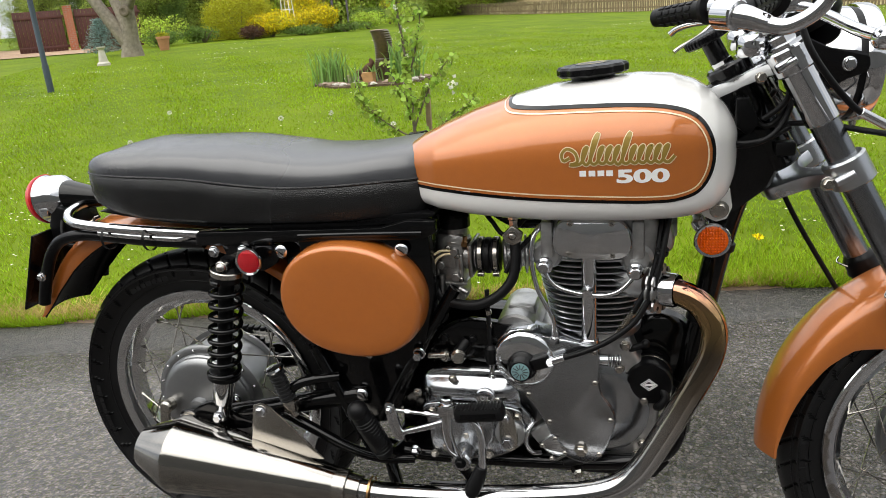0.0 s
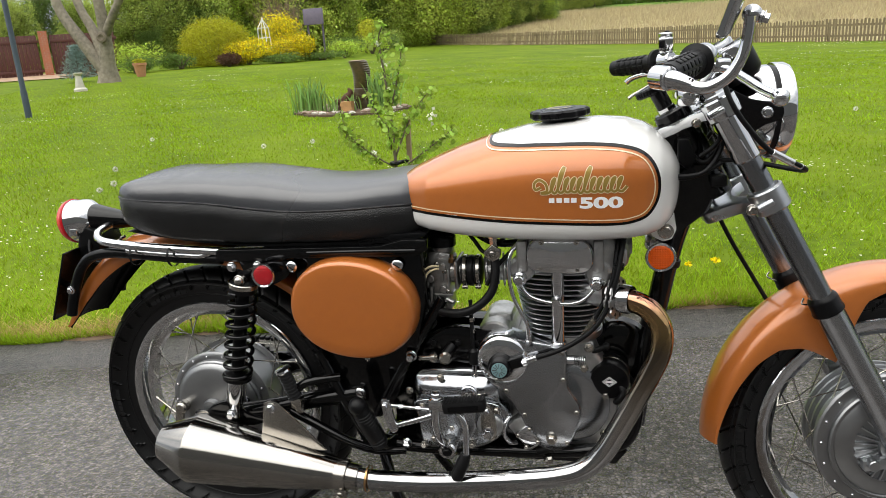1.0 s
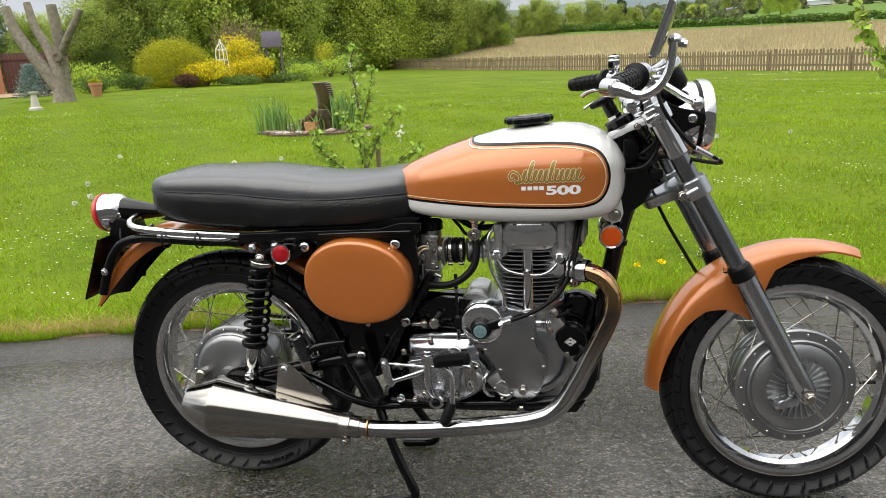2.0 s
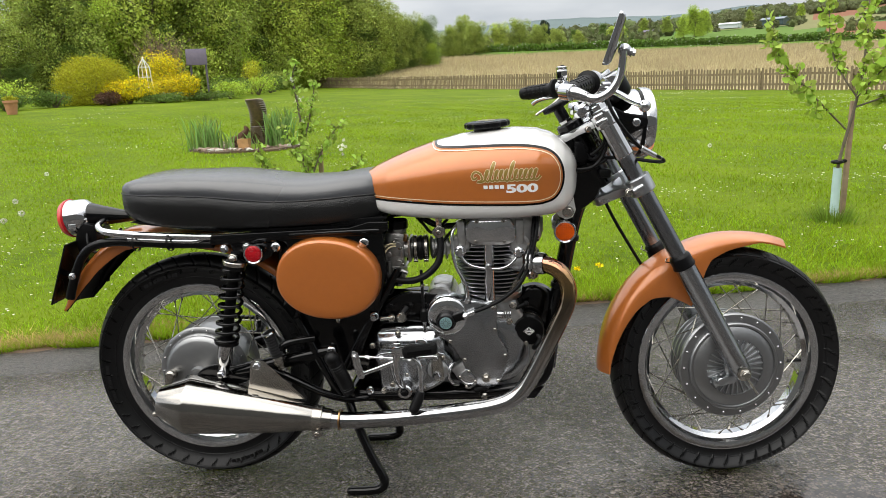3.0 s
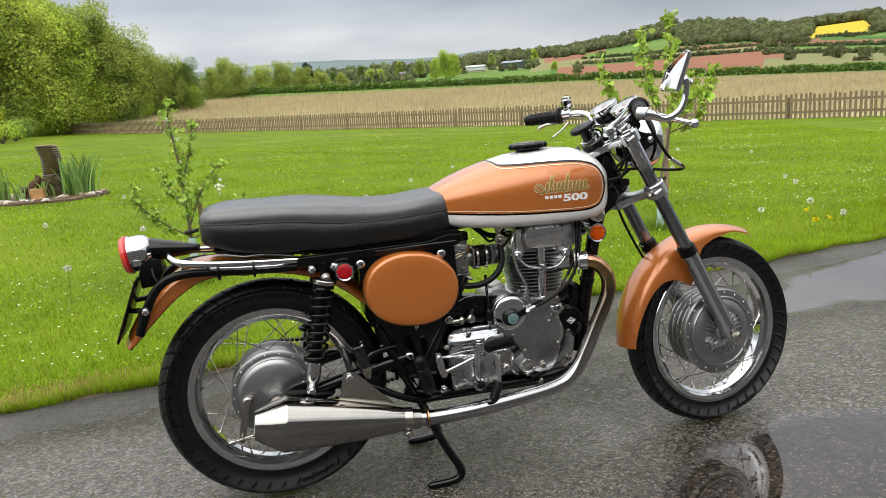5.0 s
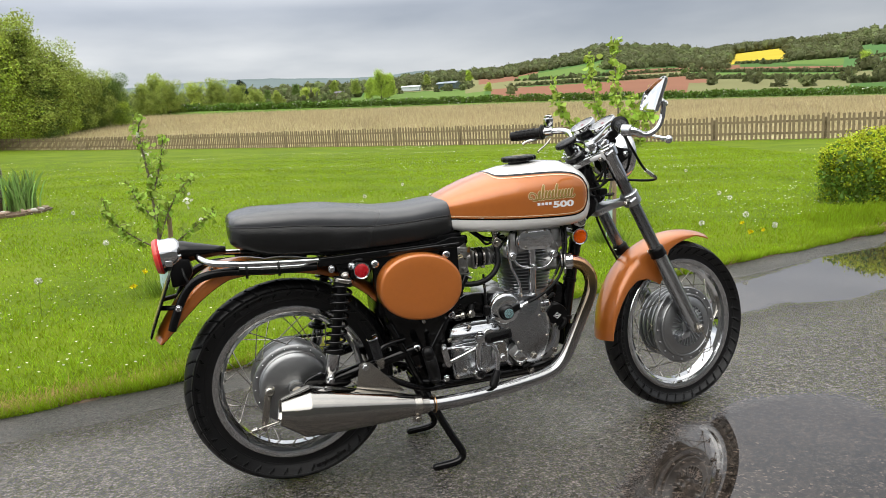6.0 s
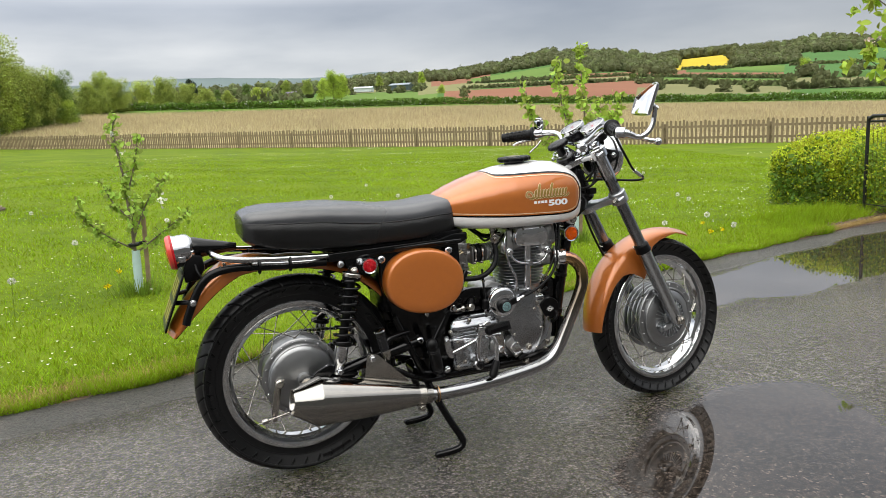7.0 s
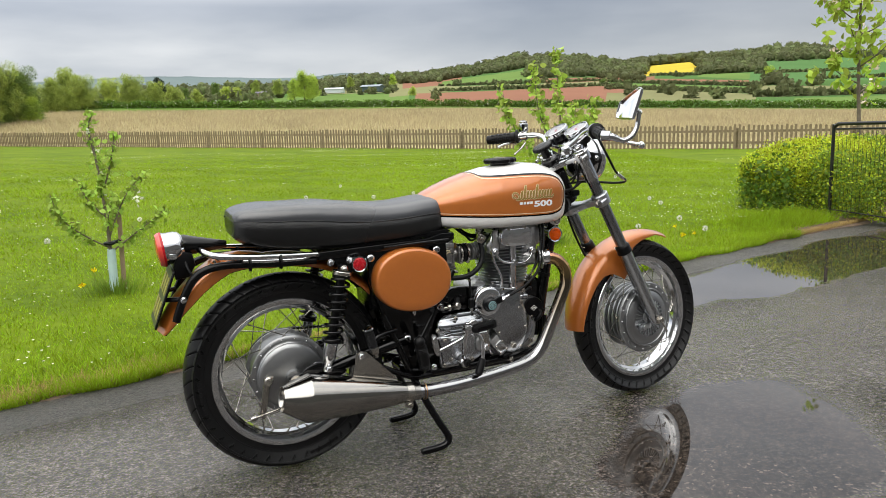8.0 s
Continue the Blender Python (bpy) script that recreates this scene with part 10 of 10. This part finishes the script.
def hills():
    az = np.linspace(-40, 84, 497)
    rr = np.concatenate([np.linspace(118, 200, 46), np.linspace(202, 650, 90), np.linspace(655, 760, 8)])
    A, R = np.meshgrid(az, rr)
    Z = hill_z(A, np.minimum(R, 650)) + np.maximum(0, R - 650) * -0.12
    Z[0] -= 6
    X, Y = R * np.sin(np.radians(A)), R * np.cos(np.radians(A))
    v = np.stack([X, Y, Z], -1).reshape(-1, 3)
    n, k = A.shape
    i = np.arange(n * k).reshape(n, k)
    f = np.stack([i[:-1, :-1], i[:-1, 1:], i[1:, 1:], i[1:, :-1]], -1).reshape(-1, 4)
    me = quick_mesh("hills", v, f, ["far_green_dark", "far_green", "far_soil", "far_pale", "far_rape", "far_corn"], True)
    c = v[f].mean(1)
    a = np.degrees(np.arctan2(c[:, 0], c[:, 1]))
    e = np.degrees(np.arctan2(c[:, 2] - 1.1, np.hypot(c[:, 0], c[:, 1])))
    idx = np.zeros(len(f), np.int32)
    # fields by bearing and height: bearing, low, high at both ends, kind
    for a0, l0, h0, a1, l1, h1, kind in ((-30, 1.3, 2.0, 14, 1.3, 2.2, 1), (3, 2.3, 2.6, 9, 2.3, 2.6, 1), (14, 1.3, 2.35, 22, 1.3, 2.3, 1), (15, 2.35, 2.9, 20, 2.35, 2.9, 3), (20.4, 2.0, 3.1, 25.5, 2.3, 3.45, 3), (21.6, 2.6, 3.25, 26, 2.85, 3.55, 2),
                                         (24.4, 2.72, 3.02, 30.9, 2.92, 3.66, 1), (22.6, 1.2, 2.2, 38.6, 1.0, 2.28, 2), (37, 1.05, 1.75, 40, 0.95, 1.62, 3), (31.2, 2.66, 3.02, 40.3, 2.5, 2.78, 2), (40.3, 2.32, 2.62, 47.6, 1.76, 2.14, 2), (24.4, 2.32, 2.66, 37, 2.32, 2.60, 3), (37.2, 2.05, 2.46, 47.4, 1.28, 1.70, 1), (38.6, 1.1, 2.0, 47.4, 0.8, 1.24, 3),
                                         (39.2, 2.85, 3.80, 43.2, 2.80, 3.66, 4), (44.0, 3.5, 3.72, 46, 3.5, 3.72, 4), (43.2, 2.60, 2.95, 47.4, 2.2, 2.6, 1), (46.8, 2.1, 3.45, 62, 1.6, 3.1, 5), (47.6, 1.0, 1.80, 56, 0.9, 1.36, 3), (50, 0.4, 0.85, 62, 0.3, 0.7, 1)):
        k = (a - a0) / (a1 - a0)
        m = (k > 0) & (k < 1) & (e > l0 + (l1 - l0) * k) & (e < h0 + (h1 - h0) * k)
        idx[m] = kind
    me.polygons.foreach_set("material_index", idx)
    tagged(new("hills", me), "rolling farmland of green, red-brown and yellow fields", "hills", kind="structure")
    # a far blue-green ridge, its haze put into the colour
    bm = bmesh.new()
    rows = []
    for q in np.linspace(-40, 60, 160):
        el = 3.72 + 0.22 * noise.noise((q * 0.12, 0, 0)) + 0.06 * noise.noise((q * 0.9, 4, 0)) - 0.03 * max(0, -q) + (0.12 if 15 < q < 19 else 0) * math.sin((q - 15) / 4 * math.pi)
        s, c2 = math.sin(radians(q)), math.cos(radians(q))
        rows.append([(s * 1300, c2 * 1300, 40), (s * 1700, c2 * 1700, 1.1 + 1700 * math.tan(radians(el * 0.8))), (s * 2300, c2 * 2300, 1.1 + 2300 * math.tan(radians(el))), (s * 2600, c2 * 2600, 60)])
    skin(bm, rows, closed=False)
    tagged(part("far_ridge", bm, "far_ridge", None, "", 70), "distant wooded ridge, coloured blue-grey for haze", "ridge", kind="structure")


hills()


def far_woods():
    r = np.random.default_rng(77)
    spots = []

    def top_of(a):
        return float(np.interp(a, SKY_AZ, SKY_EL)) - 0.6

    def grow(a0, a1, e0, e1, size, count):
        """Trees between two bearings and two heights over the horizon (negative: below the crest); size in degrees."""
        for _ in range(count):
            a = r.uniform(a0, a1)
            t = top_of(a)
            lo, hi = (e0 if e0 > 0 else t + e0), (e1 if e1 > 0 else t + e1 + 0.001)
            e = min(t, r.uniform(min(lo, hi), max(lo, hi)))
            b = float(np.interp(a, LOW_AZ, LOW_EL))
            rad = 118 + 532 * max(0.0, (e - b) / (t - b)) ** (1 / 0.55)
            spots.append((a, rad, rad * math.tan(radians(size * r.uniform(0.6, 1.3)))))
    # the big wood on the hill, woods along the crest, then copses and field hedges
    for q in np.arange(23.5, 31.0, 0.5):
        grow(q, q + 0.5, 3.16 + 0.095 * (q - 24.6), -0.001, 0.5, 24)
    grow(31.0, 39.6, -1.05, -0.001, 0.55, 460)
    grow(31.0, 39.7, 3.0, 3.6, 0.5, 230)
    grow(15.0, 25.0, -0.45, -0.001, 0.5, 230)
    grow(38.5, 43.6, -0.07, -0.001, 0.55, 170)
    grow(43.2, 47.5, 2.75, 3.5, 0.5, 260)
    grow(43.2, 47.5, -0.1, -0.001, 0.45, 90)
    grow(46.8, 51.8, 3.35, -0.001, 0.5, 210)
    grow(51.0, 62.0, -0.2, -0.001, 0.4, 110)
    grow(-14.0, 15.0, -0.5, -0.001, 0.55, 300)
    grow(-14.0, 13.0, 1.7, 2.5, 0.55, 150)
    grow(13.0, 21.0, 2.2, 3.1, 0.40, 45)
    # field hedges and single trees

    def line(a0, e0, a1, e1, size, count):
        for k in range(count):
            q = (k + r.random()) / count
            grow(a0 + (a1 - a0) * q, a0 + (a1 - a0) * q + 0.01, e0 + (e1 - e0) * q, e0 + (e1 - e0) * q + 0.015, size, 1)
    line(24.3, 2.69, 37.5, 2.63, 0.09, 60)
    line(24.3, 2.30, 38.5, 2.26, 0.075, 60)
    line(37.0, 2.50, 47.6, 1.74, 0.10, 70)
    line(37.2, 2.04, 47.5, 1.26, 0.09, 50)
    line(40.0, 2.83, 43.4, 2.70, 0.12, 30)
    line(47.0, 2.62, 54.0, 2.50, 0.08, 40)
    line(50.5, 2.05, 62.0, 1.85, 0.08, 50)
    line(47.5, 1.02, 56.0, 0.86, 0.20, 60)
    for a0, e0, size, count in ((36.6, 1.9, 0.85, 2), (32.2, 2.72, 0.5, 4), (42.0, 2.6, 0.45, 3), (41.4, 1.5, 0.75, 5), (43.0, 1.2, 0.8, 4), (45.2, 1.05, 0.7, 4), (38.6, 1.6, 0.6, 3), (48.2, 1.75, 1.1, 6), (49.6, 1.4, 0.9, 6), (51.0, 1.6, 0.9, 5), (47.4, 1.2, 0.6, 4), (53.2, 2.2, 0.5, 2), (24.0, 1.7, 0.7, 4), (26.0, 2.75, 0.4, 5), (29, 2.7, 0.35, 4)):
        grow(a0 - 0.5, a0 + 0.5, e0 - 0.1, e0 + 0.1, size * 0.8, max(1, count * 2 // 3))
    # every tree: a lumpy core and leaf clumps on it
    core_v, core_f, base = {0: [], 1: []}, {0: [], 1: []}, {0: 0, 1: 0}
    P = {0: [], 1: []}
    tmp = bmesh.new()
    bmesh.ops.create_icosphere(tmp, subdivisions=2, radius=1.0)
    unit = np.array([v.co for v in tmp.verts])
    tri = np.array([[v.index for v in f.verts] for f in tmp.faces])
    tmp.free()
    for a, rad, h in spots:
        x, y = rad * math.sin(radians(a)), rad * math.cos(radians(a))
        z = float(hill_z(a, min(rad, 650)))
        w = h * r.uniform(0.42, 0.66)
        k = 0 if r.random() < 0.72 else 1
        lump = 1 + 0.22 * r.normal(size=(len(unit), 1)).clip(-1.5, 1.5) * 0.6
        core_v[k].append(np.array([x, y, z + h * 0.46]) + unit * lump * (w * 0.88, w * 0.88, h * 0.50))
        core_f[k].append(tri + base[k])
        base[k] += len(unit)
        d = r.normal(size=(34, 3))
        d /= np.linalg.norm(d, axis=1)[:, None]
        d *= (0.86 + 0.2 * r.random(34))[:, None]
        P[k].append(np.array([x, y, z + h * 0.46]) + d * (w, w, h * 0.56))
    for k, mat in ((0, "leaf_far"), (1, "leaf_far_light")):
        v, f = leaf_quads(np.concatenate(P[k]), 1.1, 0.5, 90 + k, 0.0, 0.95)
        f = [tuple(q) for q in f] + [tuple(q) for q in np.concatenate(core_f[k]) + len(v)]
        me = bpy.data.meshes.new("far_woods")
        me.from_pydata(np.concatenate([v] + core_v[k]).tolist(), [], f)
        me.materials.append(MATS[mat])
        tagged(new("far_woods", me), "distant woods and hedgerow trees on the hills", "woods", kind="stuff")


far_woods()


def barn(az, el, r, w, d, h, wall, roof, turn, label):
    a = radians(az)
    x, y, z = math.sin(a) * r, math.cos(a) * r, 1.1 + r * math.tan(radians(el))
    root = thing("barn", (x, y, z), label, "barn", "far farm buildings")
    m = Matrix.Translation((x, y, z)) @ Matrix.Rotation(radians(turn), 4, "Z")
    bm = bmesh.new()
    ring = [(-d / 2, 0), (d / 2, 0), (d / 2, h), (0, h * 1.35), (-d / 2, h)]
    skin(bm, [[(-w / 2, p, q) for p, q in ring], [(w / 2, p, q) for p, q in ring]])
    part("wall", bm, wall, root, "", 20, m)
    for s in (-1, 1):
        bm = bmesh.new()
        e, hh = d / 2 + 0.4, h * 1.35
        skin(bm, [[(-w / 2 - 0.3, 0, hh + 0.1), (-w / 2 - 0.3, s * e, h), (-w / 2 - 0.3, s * e, h - 0.15), (-w / 2 - 0.3, 0, hh - 0.05)], [(w / 2 + 0.3, 0, hh + 0.1), (w / 2 + 0.3, s * e, h), (w / 2 + 0.3, s * e, h - 0.15), (w / 2 + 0.3, 0, hh - 0.05)]])
        part("roof", bm, roof, root, "", 20, m)


barn(19.25, 2.42, 290, 7.4, 7, 2.0, "barn_green", "barn_grey", -35, "dark green farm barn with a grey roof")
barn(16.4, 2.42, 300, 7.0, 6, 1.5, "barn_pale", "barn_pale", -25, "long pale farm shed")
barn(11.1, 2.2, 255, 4, 4, 1.5, "stone_brown", "sign_slate", -20, "small dark-roofed farm house among trees")



# ---- grass, daisies and dandelions ----
def grass():
    r = np.random.default_rng(55)
    n = 430000
    # dense near the drive, thinning with distance
    x = r.uniform(-1, 1, n)
    d = 26.0 * r.random(n) ** 2.3
    x = 1.0 + x * (8.5 + 0.45 * d)
    y = edge_y(x) + d - 0.03 + 0.025 * np.sin(x * 9.1) * np.sin(x * 3.7)
    keep = (x < 5.0) | (d > 0.85 * np.clip((x - 5.0) / 0.9, 0, 1)) & ((x < 6.0) | (d > 1.5))
    x, y, d = x[keep], y[keep], d[keep]
    n = len(x)
    z = ground_z(x, y) - 0.004
    h = (0.014 + 0.022 * r.random(n)) * (1 + 1.2 * np.exp(-d / 0.12)) * np.clip((27 - d) / 14, 0.3, 1) * (1 + 0.3 * np.sin(x * 3.1 + y * 2.3))
    a = r.uniform(0, 2 * np.pi, n)
    w = 0.0022 + 0.0018 * r.random(n) + 0.0006 * d
    lx, ly = r.normal(size=n) * 0.5 * h, r.normal(size=n) * 0.5 * h
    p0 = np.stack([x - np.cos(a) * w, y - np.sin(a) * w, z], 1)
    p1 = np.stack([x + np.cos(a) * w, y + np.sin(a) * w, z], 1)
    p2 = np.stack([x + lx, y + ly, z + h], 1)
    v = np.stack([p0, p1, p2], 1).reshape(-1, 3)
    f = np.arange(n * 3).reshape(-1, 3)
    tagged(new("grass", quick_mesh("grass", v, f, "grass_blade")), "short wet green lawn grass", "grass", kind="stuff")
    # dead straw along the drive's edge
    n = 46000
    x = r.uniform(-7, 9, n)
    x = x[np.sin(x * 1.1 + 0.6) + np.sin(x * 2.7) + 1.4 * (x < -0.3) + 1.2 * r.random(n) > 0.3]
    n = len(x)
    y = edge_y(x) - 0.015 + np.abs(r.normal(size=n)) * (0.035 + 0.055 * (x < -0.3))
    z = ground_z(x, y)
    a = r.uniform(0, 6.28, n)
    L = 0.02 + 0.04 * r.random(n)
    p0 = np.stack([x, y, z + 0.004], 1)
    p1 = p0 + np.stack([np.cos(a) * 0.004, np.sin(a) * 0.004, np.zeros(n)], 1)
    p2 = p0 + np.stack([np.sin(a) * L, np.cos(a) * L, 0.012 + 0.035 * r.random(n)], 1)
    v = np.stack([p0, p1, p2], 1).reshape(-1, 3)
    tagged(new("dry_grass", quick_mesh("dry_grass", v, np.arange(n * 3).reshape(-1, 3), "grass_dry")), "dead straw-coloured grass along the drive", "grass", kind="stuff")
    # daisies in patches, many of them near the drive
    pts = []
    for k in range(200):
        near = k < 34
        cx = r.uniform(-5, 8) if near else r.uniform(-13, 14)
        d = 0.25 + 2.6 * r.random() if near else 0.5 + 26 * r.random() ** 1.5
        cy = edge_y(cx) + d
        s = r.uniform(0.15, 0.6)
        for _ in range(int(r.integers(8, 40))):
            px, py = cx + r.normal() * s * 1.6, cy + abs(r.normal()) * s
            pts.append((px, py, gz(px, py) + 0.035 + 0.015 * r.random()))
    q = np.array(pts)
    k = len(q)
    size = 0.0062 + 0.00045 * np.clip(q[:, 1], 0, 20)
    ang = np.arange(6) * np.pi / 3
    v = (q[:, None, :] + np.stack([np.cos(ang), np.sin(ang), 0.25 * np.cos(ang * 2)], 1)[None] * size[:, None, None]).reshape(-1, 3)
    tagged(new("daisies", quick_mesh("daisies", v, np.arange(k * 6).reshape(-1, 6), "flower_white")), "scattered white daisies in the lawn", "daisies", kind="stuff")


grass()


def dandelions():
    rnd = random.Random(31)
    spots = [(-2.9, 3.3), (-2.6, 3.1), (-3.3, 4.0), (-2.2, 4.6), (-1.9, 5.0), (-0.9, 3.9), (3.72, 2.35), (3.55, 2.6), (4.0, 2.32), (4.6, 3.6), (5.0, 4.2), (2.2, 5.4), (0.9, 4.8), (-1.2, 2.7), (-3.6, 2.9), (-4.0, 5.6), (1.6, 6.2), (4.2, 5.0), (-0.2, 5.6), (-4.6, 3.6), (3.1, 6.6), (6.2, 6.4), (5.6, 7.2), (2.6, 8.1), (-1.6, 7.0)]
    for k, (x, y) in enumerate(spots):
        z = gz(x, y)
        h = rnd.uniform(0.12, 0.26)
        root = thing("dandelion", (x, y, z), "grey dandelion seed head on a thin stalk in the lawn", "dandelion", "dandelion clocks in the lawn")
        bm = bmesh.new()
        top = V(x + rnd.uniform(-0.03, 0.03), y + rnd.uniform(-0.03, 0.03), z + h)
        pipe(bm, [(x, y, z - 0.01), V(x, y, z).lerp(top, 0.5), top], 0.0022, 6, 3)
        part("stalk", bm, "leaf_apple", root)
        r = np.random.default_rng(k)
        d = r.normal(size=(90, 3))
        d /= np.linalg.norm(d, axis=1)[:, None]
        leaves_part("seed_head", np.array(top) + d * 0.013, 0.012, "flower_white", root, k, 0, 0.2, 0.9)
    for k, (x, y) in enumerate(((1.18, 1.78), (1.30, 1.85), (-0.62, 3.02), (-0.70, 2.95), (3.85, 2.45), (3.95, 2.42), (3.9, 2.6))):
        z = gz(x, y)
        root = thing("yellow_flower", (x, y, z), "small yellow flower growing in the grass", "flower", "yellow flowers in the grass")
        bm = bmesh.new()
        h = rnd.uniform(0.07, 0.16)
        pipe(bm, [(x, y, z - 0.01), (x + 0.01, y, z + h)], 0.002, 6, 1)
        part("stalk", bm, "leaf_apple", root)
        r = np.random.default_rng(k + 60)
        leaves_part("petals", np.array([x + 0.01, y, z + h]) + r.normal(size=(18, 3)) * 0.004, 0.02, "flower_yellow", root, k, -0.3, 0.2, 0.7)


dandelions()


# ---- hay stalks of the field and an added wall behind the viewer ----
def hay():
    r = np.random.default_rng(66)
    n = 210000
    s = r.random(n)
    f = 62 * r.random(n) ** 1.1 + 0.6
    d = np.array(FENCE1 - FENCE0)
    L = np.linalg.norm(d)
    d = d / L
    nn = np.array([-d[1], d[0], 0])
    p = np.array(FENCE0)[None] + (s * 1.35 * L - 0.1 * L)[:, None] * d + f[:, None] * nn
    z = ground_z(p[:, 0], p[:, 1])
    h = 0.22 + 0.25 * r.random(n)
    a = r.uniform(0, 6.28, n)
    w = 0.010 + 0.0006 * f
    p0 = np.stack([p[:, 0] - np.cos(a) * w, p[:, 1] - np.sin(a) * w, z], 1)
    p1 = np.stack([p[:, 0] + np.cos(a) * w, p[:, 1] + np.sin(a) * w, z], 1)
    p2 = np.stack([p[:, 0] + r.normal(size=n) * 0.15, p[:, 1] + r.normal(size=n) * 0.15, z + h], 1)
    v = np.stack([p0, p1, p2], 1).reshape(-1, 3)
    material("hay_stalk", (0.42, 0.355, 0.215), 0.8, 0, 0.2, 3, spec=0.05, leaf=True, swing=0.25)
    tagged(new("hay_stalks", quick_mesh("hay_stalks", v, np.arange(n * 3).reshape(-1, 3), "hay_stalk")), "pale dry grass stalks of the hay field", "grass", kind="stuff")


hay()


def unseen_wall():
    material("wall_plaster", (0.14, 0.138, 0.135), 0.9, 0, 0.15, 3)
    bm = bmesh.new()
    # never in view: added to block low sky from bright metal and paint
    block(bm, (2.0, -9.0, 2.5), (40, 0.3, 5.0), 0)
    tagged(part("wall_south", bm, "wall_plaster"), "plain unseen wall added behind the viewer to darken reflections", "wall", kind="structure")


unseen_wall()
